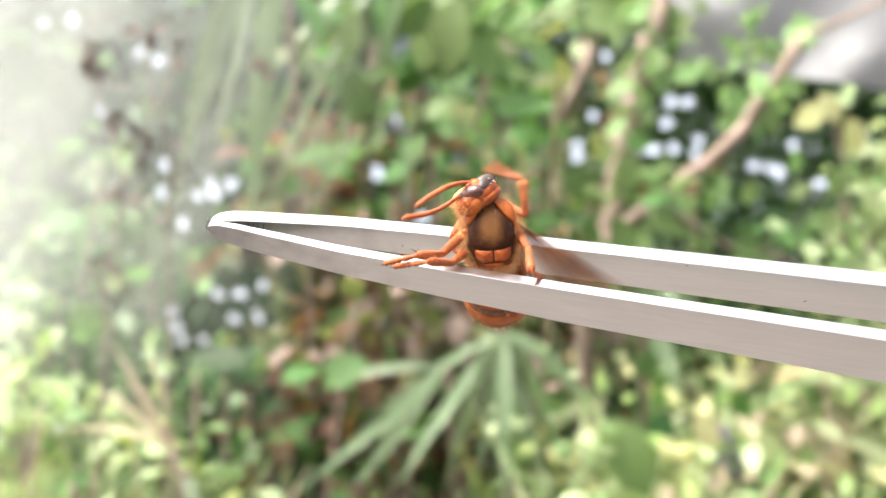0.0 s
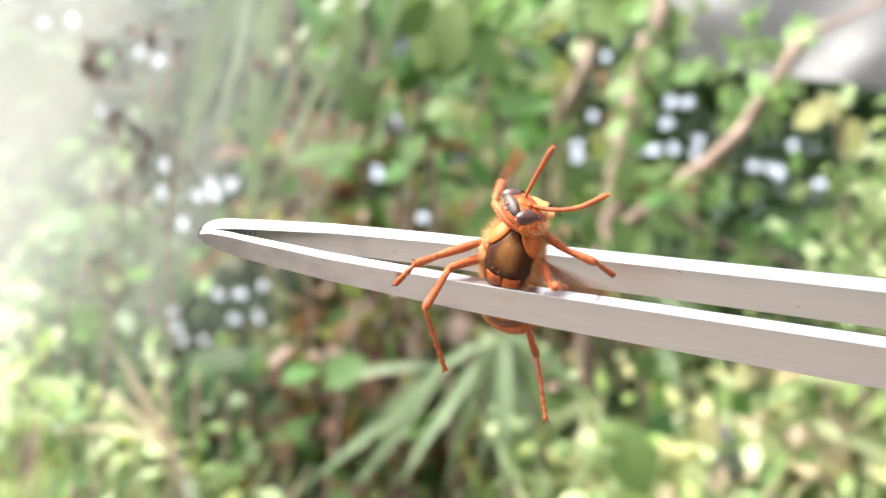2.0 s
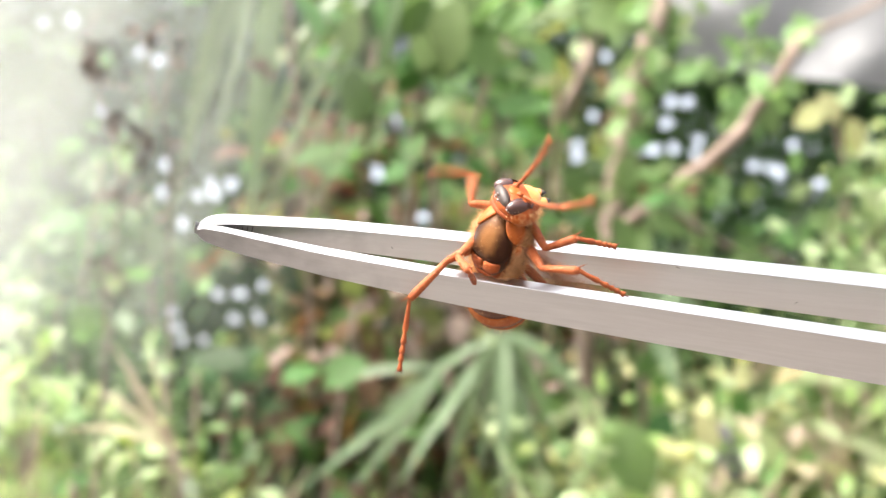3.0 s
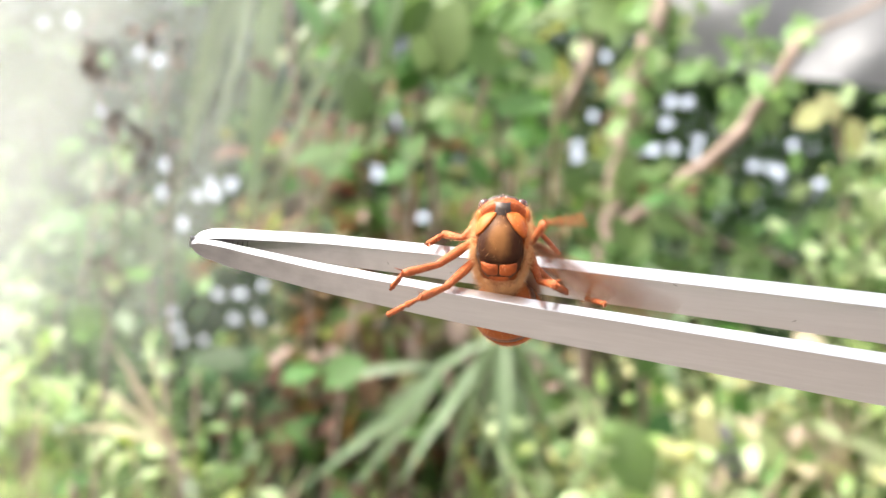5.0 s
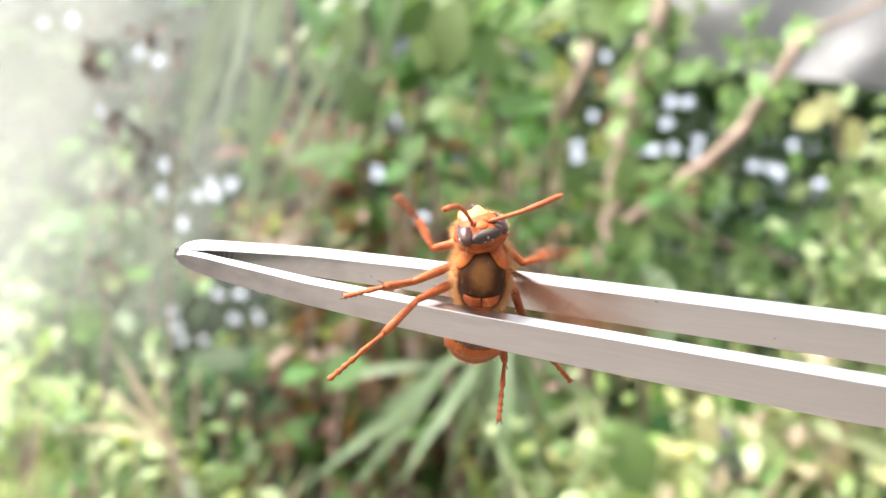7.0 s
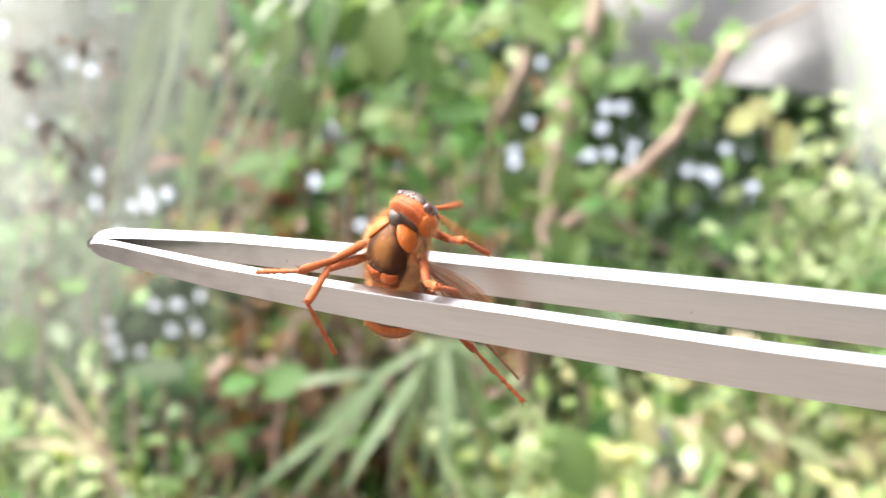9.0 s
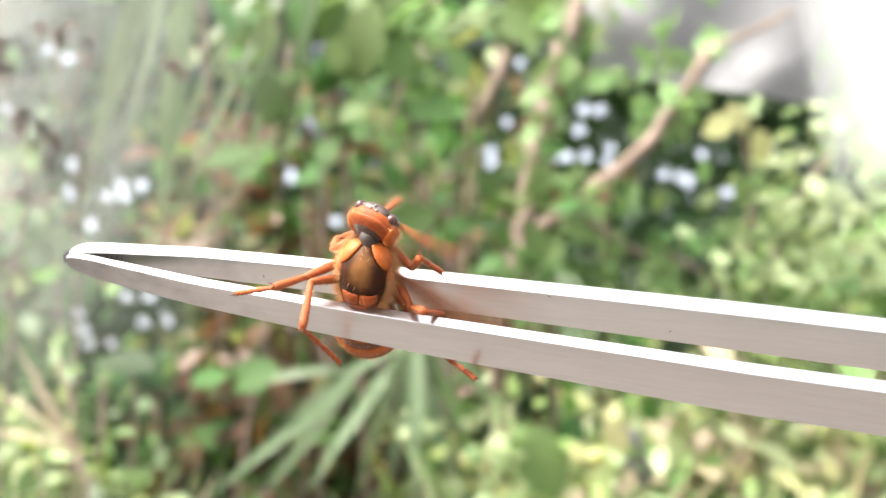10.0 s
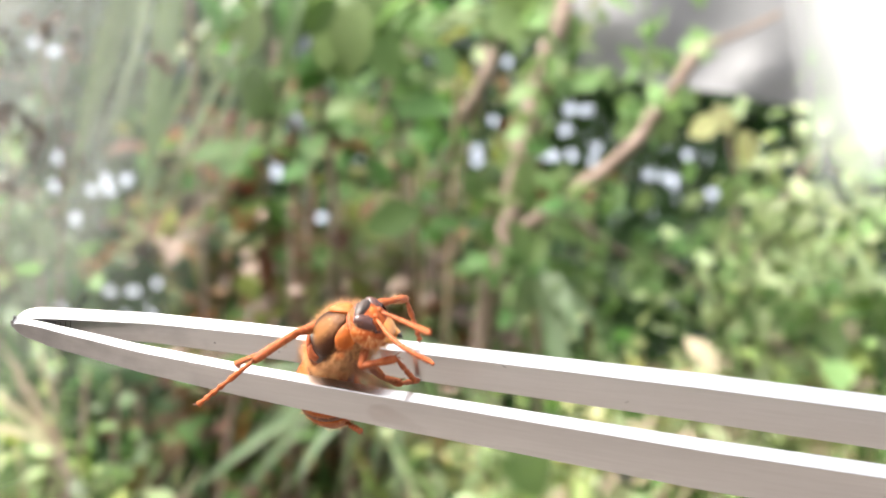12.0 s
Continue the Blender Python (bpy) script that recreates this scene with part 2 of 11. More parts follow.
def shell_point(n, shell):
    """Where the way n from the middle meets the egg-shaped body with its square shoulders; in mm."""
    (cx, cy, cz), (rx, ry, rz) = shell
    lo, hi = 0.2, 2.0
    for _ in range(18):
        r = (lo + hi) / 2
        lo, hi = (r, hi) if abs(n.x * r) ** BOXY + abs(n.z * r) ** BOXY + (n.y * r) ** 2 < 1 else (lo, r)
    return Vector((cx + n.x * lo * rx, cy + n.y * lo * ry, cz + n.z * lo * rz))


def plate(outline, shell, lift, dome=0.12, rings=5, steps=36):
    """A domed plate on the viewer's side (-y) of an egg-shaped body. outline: corners (x, z); shell: (centre, radii); in mm."""
    (cx, cy, cz), (rx, ry, rz) = shell
    pts = []
    for i in range(steps):
        f = i / steps * len(outline)
        a, b = outline[int(f)], outline[(int(f) + 1) % len(outline)]
        pts.append(Vector(a).lerp(Vector(b), f - int(f)))
    for _ in range(2):
        pts = [(pts[i - 1] + pts[i] * 2 + pts[(i + 1) % steps]) / 4 for i in range(steps)]
    mid = sum(pts, Vector((0, 0))) / steps
    bm = bmesh.new()

    def on(p, up):
        s, h = (p.x - cx) / rx, (p.y - cz) / rz
        y = -math.sqrt(max(0.03, 1 - abs(s) ** BOXY - abs(h) ** BOXY))
        nrm = Vector((math.copysign(abs(s) ** (BOXY - 1), s) * BOXY / rx, 2 * y / ry, math.copysign(abs(h) ** (BOXY - 1), h) * BOXY / rz)).normalized()
        return (Vector((p.x, cy + y * ry, p.y)) + nrm * up) * MM

    loops = []
    for k in range(rings, 0, -1):
        s = k / rings
        up = lift + dome * (1 - s * s) if k < rings else -0.15
        loops.append([bm.verts.new(on(mid.lerp(p, s if k < rings else 1.02), up)) for p in pts])
        if k == rings:
            loops.append([bm.verts.new(on(p, lift)) for p in pts])
    for p, q in zip(loops, loops[1:]):
        for i in range(steps):
            bm.faces.new((p[i], p[(i + 1) % steps], q[(i + 1) % steps], q[i]))
    top = bm.verts.new(on(mid, lift + dome))
    for i in range(steps):
        bm.faces.new((loops[-1][i], loops[-1][(i + 1) % steps], top))
    bmesh.ops.recalc_face_normals(bm, faces=bm.faces)
    return bm


def hairs(count, place, length, width, bm=None):
    """Fine tapered hairs. place(): a root and the way it grows."""
    bm = bm or bmesh.new()
    for _ in range(count):
        root, way = place()
        way = (way + Vector([random.gauss(0, 0.35) for _ in range(3)])).normalized()
        side = way.orthogonal().normalized()
        side.rotate(Matrix.Rotation(random.uniform(0, 6.28), 3, way))
        n = length * random.uniform(0.5, 1.2)
        droop = Vector([random.gauss(0, 0.15) for _ in range(3)]) * n
        a, b = bm.verts.new(root + side * width), bm.verts.new(root - side * width)
        c, d = bm.verts.new(root + way * n * 0.55 + side * width * 0.7), bm.verts.new(root + way * n * 0.55 - side * width * 0.7)
        e = bm.verts.new(root + way * n + droop)
        bm.faces.new((a, b, d, c))
        bm.faces.new((c, d, e))
    return bm


# ---- ground ----
GROUND = 0.55


def ground_sheet():
    bm = bmesh.new()
    steps = [-60, -25, -10, -5] + [i * 0.4 for i in range(-10, 21)] + [12, 20, 40, 90, 200]
    grid = [[bm.verts.new((x, y, GROUND + 0.04 * noise.noise(Vector((x * 0.8, y * 0.8, 0))))) for x in steps] for y in steps]
    for j in range(len(steps) - 1):
        for i in range(len(steps) - 1):
            bm.faces.new((grid[j][i], grid[j][i + 1], grid[j + 1][i + 1], grid[j + 1][i]))
    return tagged(part("ground", bm, SOIL), "brown leaf-littered soil under the bushes", "ground", kind="structure")


ground = ground_sheet()

# The camera's place and the gaps through which sky shines, laid to fit its view.
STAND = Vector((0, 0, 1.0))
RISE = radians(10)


def along(u, v, d):
    """A place seen from the viewing place: u, v the tangents of its bearing and height from the line of view, d metres ahead."""
    return STAND + d * Vector((u, math.cos(RISE) - v * math.sin(RISE), math.sin(RISE) + v * math.cos(RISE)))


# Sky in these gaps also stands in for glints on leaves.
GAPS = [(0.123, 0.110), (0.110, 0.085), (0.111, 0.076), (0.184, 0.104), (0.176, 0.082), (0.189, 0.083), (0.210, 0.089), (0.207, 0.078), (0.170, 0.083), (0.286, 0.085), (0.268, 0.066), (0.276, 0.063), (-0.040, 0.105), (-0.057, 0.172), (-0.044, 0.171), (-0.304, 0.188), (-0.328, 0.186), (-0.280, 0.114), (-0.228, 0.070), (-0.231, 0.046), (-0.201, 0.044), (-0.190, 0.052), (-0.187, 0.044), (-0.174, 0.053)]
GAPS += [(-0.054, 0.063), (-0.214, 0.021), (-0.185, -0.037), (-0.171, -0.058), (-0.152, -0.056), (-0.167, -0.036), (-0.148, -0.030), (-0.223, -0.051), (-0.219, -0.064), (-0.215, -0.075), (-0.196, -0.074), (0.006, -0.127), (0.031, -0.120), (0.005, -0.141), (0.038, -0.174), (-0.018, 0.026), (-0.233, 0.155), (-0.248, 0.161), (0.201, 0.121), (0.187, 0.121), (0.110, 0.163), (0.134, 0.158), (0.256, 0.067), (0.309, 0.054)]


# True where a place would cover one of the camera's sight lines to the sky.
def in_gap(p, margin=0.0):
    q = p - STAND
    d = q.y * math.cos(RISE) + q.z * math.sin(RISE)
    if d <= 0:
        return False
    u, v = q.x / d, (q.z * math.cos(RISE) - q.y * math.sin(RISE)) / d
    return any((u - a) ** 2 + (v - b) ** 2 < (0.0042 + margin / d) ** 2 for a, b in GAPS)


def leaf(bm, root, way, up, length, width, mat=0, fold=0.25, droop=0.2):
    """One leaf: a pointed oval folded along its midrib."""
    way = way.normalized()
    side = way.cross(up)
    side = side.normalized() if side.length > 1e-4 else way.orthogonal().normalized()
    nrm = side.cross(way)
    mids, lefts, rights = [], [], []
    for s, w in ((0, 0.06), (0.25, 0.8), (0.55, 1.0), (0.82, 0.6), (1.0, 0.03)):
        c = root + way * length * s - nrm * droop * length * s * s
        mids.append(bm.verts.new(c))
        lefts.append(bm.verts.new(c + side * width * w / 2 + nrm * fold * width * w / 2))
        rights.append(bm.verts.new(c - side * width * w / 2 + nrm * fold * width * w / 2))
    for i in range(4):
        for q in ((mids[i], mids[i + 1], lefts[i + 1], lefts[i]), (rights[i], rights[i + 1], mids[i + 1], mids[i])):
            f = bm.faces.new(q)
            f.material_index = mat


def tube(bm, points, radii, sides=8, mat=0, even=False):
    """A bent, tapering stem through the points."""
    rings = []
    for i, p in enumerate(points):
        t = (points[min(i + 1, len(points) - 1)] - points[max(i - 1, 0)]).normalized()
        a = t.cross(Vector((0.3, 1, 0.1))).normalized()
        b = t.cross(a)
        r = radii[i] if i < len(radii) else radii[-1]
        rings.append([bm.verts.new(p + r * (math.cos(k * math.tau / sides) * a + math.sin(k * math.tau / sides) * b) * (1 if even else random.uniform(0.9, 1.1))) for k in range(sides)])
    for p, q in zip(rings, rings[1:]):
        for k in range(sides):
            f = bm.faces.new((p[k], p[(k + 1) % sides], q[(k + 1) % sides], q[k]))
            f.material_index = mat
    bm.faces.new(rings[0][::-1]).material_index = mat
    bm.faces.new(rings[-1]).material_index = mat


def spline(points, steps=6, wobble=0.0):
    pts = [Vector(p) for p in points]
    out = []
    for i in range(len(pts) - 1):
        a, b, c, d = pts[max(i - 1, 0)], pts[i], pts[i + 1], pts[min(i + 2, len(pts) - 1)]
        for k in range(steps):
            t = k / steps
            out.append(0.5 * (2 * b + (c - a) * t + (2 * a - 5 * b + 4 * c - d) * t * t + (3 * b - a - 3 * c + d) * t ** 3)
                       + Vector([random.gauss(0, wobble) for _ in range(3)]))
    return out + [pts[-1]]


leaf_shapes = {}


def leaf_shape(mat, kind):
    """One of five leaf blades of length 1 along z, shared by all leaves of that kind."""
    if (mat.name, kind) not in leaf_shapes:
        bm = bmesh.new()
        leaf(bm, Vector((0, 0, 0)), Vector((0, 0, 1)), Vector((0, -1, 0)), 1.0, (0.5, 0.56, 0.62, 0.68, 0.74)[kind], 0, (0.12, 0.3, 0.2, 0.26, 0.16)[kind], (0.05, 0.3, 0.15, 0.22, 0.35)[kind])
        me = bpy.data.meshes.new("leaf")
        bm.to_mesh(me)
        bm.free()
        for poly in me.polygons:
            poly.use_smooth = True
        me.materials.append(mat)
        leaf_shapes[mat.name, kind] = me
    return leaf_shapes[mat.name, kind]


def leaf_crown(clouds, name, parent, mats, size, single=0):
    """Leaves in clouds (centre, radii, count, material index, scale) hung at random turns, leaving the gaps open.
    single: how many of them are leaves of their own; the rest is joined."""
    bm = bmesh.new()
    rows = []
    for centre, radii, count, mi, scale in clouds:
        centre = Vector(centre)
        for _ in range(count):
            for _try in range(6):
                o = Vector([random.gauss(0, 0.5) for _ in range(3)])
                p = centre + Vector((o.x * radii[0], o.y * radii[1], o.z * radii[2]))
                n = size * scale * random.uniform(0.65, 1.3)
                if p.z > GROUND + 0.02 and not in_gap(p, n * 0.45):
                    break
            else:
                continue
            way = Vector((random.gauss(0, 1), random.gauss(-0.4, 0.8), random.gauss(-0.5, 0.7))).normalized()
            up = Vector((random.gauss(0, 0.5), random.gauss(-0.5, 0.5), 1))
            rows.append((p - way * n / 2, way, up, n, mi))
    random.shuffle(rows)
    for k, (root, way, up, n, mi) in enumerate(rows):
        if k < single:
            ob = new("leaf", leaf_shape(mats[mi], k % 5))
            ob.parent = parent
            z, x = way, way.cross(up).normalized()
            y = z.cross(x)
            turn = Matrix((x, y, z)).transposed().to_4x4()
            ob.matrix_basis = Matrix.Translation(root) @ turn @ Matrix.Scale(n, 4)
        else:
            leaf(bm, root, way, up, n, n * random.uniform(0.5, 0.72), mi, random.uniform(0.1, 0.35), random.uniform(0, 0.35))
    if not len(bm.verts):
        bm.free()
        return None
    crown = part(name, bm, mats, parent)
    crown["kind"] = "stuff"
    return crown


# ---- thicket ----
def far_hedge():
    """The hedge behind, its shade put into the dark leaf colour: a core of twigs and leaves with gaps, seen only
    between the nearer leaves.
    """
    thing = tagged(new("hedge"), "dense evergreen hedge, shade put into its dark green, with small bright gaps", "hedge")
    bm = bmesh.new()
    cell = 0.016
    d = 4.6
    for i in range(-184, 185):
        for j in range(-108, 136):
            u, v = i * cell / d, j * cell / d
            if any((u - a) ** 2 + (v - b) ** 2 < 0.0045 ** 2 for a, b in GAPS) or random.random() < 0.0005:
                continue
            p = along(u, v, d + random.uniform(-0.05, 0.05))
            if p.z < GROUND:
                continue
            s = cell * 0.62
            n = Vector((random.gauss(0, 0.35), -1, random.gauss(0.2, 0.35))).normalized()
            a = n.cross(Vector((0, 0, 1))).normalized()
            b = a.cross(n)
            c = [bm.verts.new(p + a * s * x + b * s * y) for x, y in ((-1, -1), (1, -1), (1, 1), (-1, 1))]
            bm.faces.new(c)
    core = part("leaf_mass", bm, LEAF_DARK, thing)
    core["kind"] = "stuff"
    clouds = []
    for _ in range(60):
        u, v = random.uniform(-0.62, 0.62), random.uniform(-0.3, 0.32)
        # Only dark leaves in this stretch, standing in for the shade below the sheet.
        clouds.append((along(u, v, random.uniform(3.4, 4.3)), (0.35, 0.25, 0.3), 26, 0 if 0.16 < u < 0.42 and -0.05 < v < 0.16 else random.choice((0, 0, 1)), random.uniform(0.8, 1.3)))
    # Dark leaves added below the plastic sheet in place of its shade.
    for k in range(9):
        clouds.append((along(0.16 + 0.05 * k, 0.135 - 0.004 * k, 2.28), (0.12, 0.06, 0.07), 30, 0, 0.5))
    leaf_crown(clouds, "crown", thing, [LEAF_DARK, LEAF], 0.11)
    return thing


far_hedge()


def shrub(name, label, stems, clouds, mats, size, category="shrub", leaves=()):
    """A shrub: tapering stems rooted in the ground, a crown of leaves, and single leaves turned to face the camera:
    (place, length in mm, heading of the tip in degrees, material index)."""
    thing = tagged(new(name), label, category)
    for pts, r0, r1 in stems:
        bm = bmesh.new()
        s = spline(pts, 6, r0 * 0.12)
        tube(bm, s, [r0 + (r1 - r0) * i / (len(s) - 1) for i in range(len(s))])
        part("stem", bm, BARK, thing)
    for k, (p, n, heading, mi) in enumerate(leaves):
        ob = new("leaf", leaf_shape(mats[mi], (4, 3, 2)[k % 3]))
        ob.parent = thing
        a = radians(heading)
        z = Vector((math.cos(a), random.uniform(-0.3, 0.3), math.sin(a))).normalized()
        x = z.cross(Vector((random.gauss(0, 0.25), -1, random.uniform(0.1, 0.8)))).normalized()
        ob.matrix_basis = Matrix.Translation(p - z * n * MM / 2) @ Matrix((x, z.cross(x), z)).transposed().to_4x4() @ Matrix.Scale(n * MM, 4)
    leaf_crown(clouds, "crown", thing, mats, size, 250)
    return thing


def foot(u, d):
    """A place on the ground under the line of view's bearing u."""
    p = along(u, -0.2, d)
    return Vector((p.x, p.y, GROUND - 0.05))


shrub("shrub", "leafy shrub with pinkish-brown trunk and broad green leaves", [
    ([foot(0.105, 1.75), along(0.119, -0.074, 1.55), along(0.132, -0.013, 1.46), along(0.143, 0.052, 1.46), along(0.154, 0.112, 1.46), along(0.170, 0.172, 1.46), along(0.188, 0.233, 1.5)], 0.0135, 0.012),
    ([foot(0.068, 1.85), along(0.077, 0.010, 1.75), along(0.091, 0.089, 1.7), along(0.119, 0.154, 1.66), along(0.133, 0.223, 1.7)], 0.010, 0.009),
    ([along(0.146, 0.019, 1.46), along(0.177, 0.040, 1.38), along(0.214, 0.069, 1.33), along(0.249, 0.103, 1.31), along(0.279, 0.149, 1.3), along(0.296, 0.176, 1.3)], 0.0082, 0.0072),
    ([along(0.296, 0.176, 1.3), along(0.328, 0.188, 1.33), along(0.365, 0.207, 1.36)], 0.0045, 0.003),
    ([along(0.178, 0.038, 1.37), along(0.209, 0.017, 1.4), along(0.244, -0.002, 1.45)], 0.0062, 0.004),
], [
    (along(0.161, 0.186, 1.5), (0.07, 0.06, 0.06), 12, 1, 0.9),
    (along(0.223, 0.149, 1.45), (0.1, 0.06, 0.07), 26, 1, 0.65),
    (along(0.184, 0.149, 1.5), (0.05, 0.05, 0.06), 10, 0, 0.7),
    (along(0.147, 0.079, 1.38), (0.05, 0.03, 0.12), 20, 1, 0.6), (along(0.156, 0.154, 1.38), (0.06, 0.03, 0.06), 12, 1, 0.7), (along(0.137, -0.004, 1.38), (0.07, 0.03, 0.06), 14, 0, 0.7),
    (along(0.207, 0.052, 1.34), (0.07, 0.03, 0.03), 12, 1, 0.5), (along(0.267, 0.135, 1.26), (0.03, 0.02, 0.03), 8, 1, 0.5),
    (along(0.258, 0.177, 1.4), (0.1, 0.06, 0.06), 20, 1, 0.75),
    (along(0.221, 0.195, 1.45), (0.1, 0.06, 0.05), 14, 1, 0.9),
    (along(0.253, 0.121, 1.42), (0.06, 0.04, 0.05), 12, 1, 0.6),
    (along(0.193, 0.052, 1.5), (0.05, 0.05, 0.07), 9, 0, 0.8),
    (along(0.161, 0.028, 1.45), (0.08, 0.05, 0.05), 14, 1, 0.7),
    (along(0.105, 0.065, 1.6), (0.12, 0.08, 0.14), 16, 0, 0.8),
], [LEAF, LEAF_BRIGHT, LEAF_PALE], 0.05, leaves=[
    (along(0.144, 0.193, 1.4), 88, 15, 1), (along(0.295, 0.176, 1.27), 26, 70, 2), (along(0.110, 0.164, 1.5), 26, 100, 2), (along(0.267, 0.114, 1.3), 45, -70, 1),
    (along(0.200, 0.144, 1.4), 42, 200, 1), (along(0.240, 0.165, 1.4), 46, -30, 1), (along(0.186, 0.031, 1.4), 44, 40, 1),
    (along(0.128, 0.021, 1.5), 46, 150, 0), (along(0.161, 0.000, 1.4), 40, 220, 1), (along(0.175, 0.042, 1.34), 34, 30, 0), (along(0.151, 0.065, 1.36), 44, 250, 1),
    (along(0.188, 0.019, 1.32), 50, -20, 0), (along(0.147, 0.135, 1.36), 40, 200, 1), (along(0.260, 0.135, 1.26), 34, 100, 1), (along(0.149, 0.010, 1.38), 54, -60, 1), (along(0.161, 0.089, 1.38), 36, 20, 0)])


shrub("climbing_vine", "vine with broad drooping green leaves over brown stems", [
    ([foot(-0.011, 1.9), along(-0.006, 0.010, 1.7), along(-0.018, 0.112, 1.62), along(-0.009, 0.177, 1.6), along(0.007, 0.233, 1.62)], 0.006, 0.004),
    ([foot(0.035, 1.9), along(0.031, 0.010, 1.75), along(0.028, 0.103, 1.7), along(0.054, 0.177, 1.66), along(0.070, 0.233, 1.7)], 0.005, 0.0035),
    ([foot(0.054, 2.0), along(0.056, 0.005, 1.8), along(0.045, 0.084, 1.75), along(0.031, 0.149, 1.7)], 0.004, 0.003),
    ([foot(-0.044, 1.9), along(-0.039, 0.019, 1.7), along(-0.037, 0.089, 1.66), along(-0.060, 0.144, 1.6), along(-0.067, 0.223, 1.6)], 0.005, 0.003),
], [
    (along(0.003, 0.177, 1.5), (0.12, 0.08, 0.07), 22, 1, 1.0),
    (along(0.068, 0.177, 1.55), (0.12, 0.08, 0.08), 24, 1, 1.0),
    (along(-0.076, 0.177, 1.6), (0.10, 0.08, 0.08), 12, 0, 1.0),
    (along(-0.039, 0.140, 1.6), (0.10, 0.08, 0.08), 10, 0, 0.8),
    (along(-0.011, 0.093, 1.65), (0.10, 0.08, 0.08), 12, 0, 0.8),
    (along(0.082, 0.084, 1.65), (0.10, 0.08, 0.10), 12, 0, 0.8),
    (along(-0.067, 0.052, 1.6), (0.10, 0.08, 0.08), 12, 0, 0.9),
], [LEAF, LEAF_BRIGHT, LEAF_PALE], 0.062, leaves=[
    (along(0.003, 0.177, 1.42), 92, 250, 1), (along(0.033, 0.161, 1.45), 66, -75, 1), (along(0.065, 0.119, 1.45), 66, 190, 0), (along(-0.069, 0.128, 1.42), 72, 80, 0),
    (along(0.056, 0.191, 1.45), 60, 200, 1), (along(0.082, 0.158, 1.45), 52, -60, 1), (along(-0.002, 0.119, 1.5), 46, 200, 1), (along(-0.044, 0.117, 1.5), 36, 60, 0),
    (along(0.042, 0.026, 1.42), 74, 200, 0), (along(0.110, 0.056, 1.45), 54, -50, 0), (along(-0.020, 0.191, 1.45), 60, 230, 0), (along(-0.104, 0.079, 1.42), 66, 35, 0),
    (along(0.031, 0.065, 1.6), 46, 100, 0), (along(0.086, 0.024, 1.5), 48, 10, 0), (along(-0.076, 0.177, 1.45), 60, 260, 1), (along(-0.039, 0.065, 1.55), 44, 190, 0)])

shrub("flowering_shrub", "green shrub with small round pale leaves", [
    ([foot(0.360, 1.6), along(0.342, -0.092, 1.5), along(0.330, 0.010, 1.45), along(0.332, 0.065, 1.42), along(0.318, 0.117, 1.4)], 0.006, 0.003),
    ([along(0.344, -0.083, 1.5), along(0.305, -0.027, 1.42), along(0.253, 0.005, 1.4)], 0.004, 0.003),
    ([along(0.337, -0.037, 1.48), along(0.360, 0.028, 1.42), along(0.397, 0.089, 1.4)], 0.004, 0.003),
], [
    (along(0.328, 0.052, 1.42), (0.04, 0.05, 0.045), 16, 0, 0.8),
    (along(0.356, 0.070, 1.42), (0.05, 0.05, 0.06), 18, 3, 0.85),
    (along(0.374, 0.014, 1.42), (0.07, 0.06, 0.05), 50, 3, 0.75),
    (along(0.286, 0.007, 1.42), (0.07, 0.05, 0.02), 7, 1, 0.7),
    (along(0.253, 0.000, 1.42), (0.07, 0.05, 0.025), 9, 1, 0.75),
    (along(0.397, 0.052, 1.42), (0.09, 0.08, 0.09), 60, 3, 0.8),
    (along(0.397, 0.121, 1.42), (0.09, 0.08, 0.09), 24, 0, 0.8),
    (along(0.323, -0.023, 1.42), (0.12, 0.06, 0.03), 20, 3, 0.75),
    (along(0.216, -0.009, 1.42), (0.10, 0.06, 0.03), 22, 0, 0.75),
    (along(0.249, -0.037, 1.42), (0.12, 0.06, 0.05), 50, 0, 0.8), (along(0.309, -0.041, 1.42), (0.12, 0.06, 0.05), 50, 3, 0.8),
    (along(0.370, -0.027, 1.42), (0.12, 0.06, 0.06), 50, 0, 0.8), (along(0.425, -0.013, 1.42), (0.12, 0.06, 0.08), 50, 3, 0.8),
], [LEAF_BRIGHT, LEAF, LEAF_YELLOW, LEAF_PALE], 0.036, leaves=[
    (along(0.302, 0.110, 1.36), 40, 205, 2), (along(0.318, 0.117, 1.36), 40, -60, 2), (along(0.338, 0.093, 1.36), 44, -75, 2), (along(0.328, 0.123, 1.37), 30, 30, 3),
    (along(0.323, 0.052, 1.36), 30, 250, 0), (along(0.251, 0.005, 1.34), 36, 175, 1), (along(0.274, 0.021, 1.36), 26, 20, 3), (along(0.351, 0.042, 1.36), 32, 290, 3),
    (along(0.335, 0.065, 1.36), 28, 90, 0), (along(0.305, 0.000, 1.36), 30, 20, 3)])


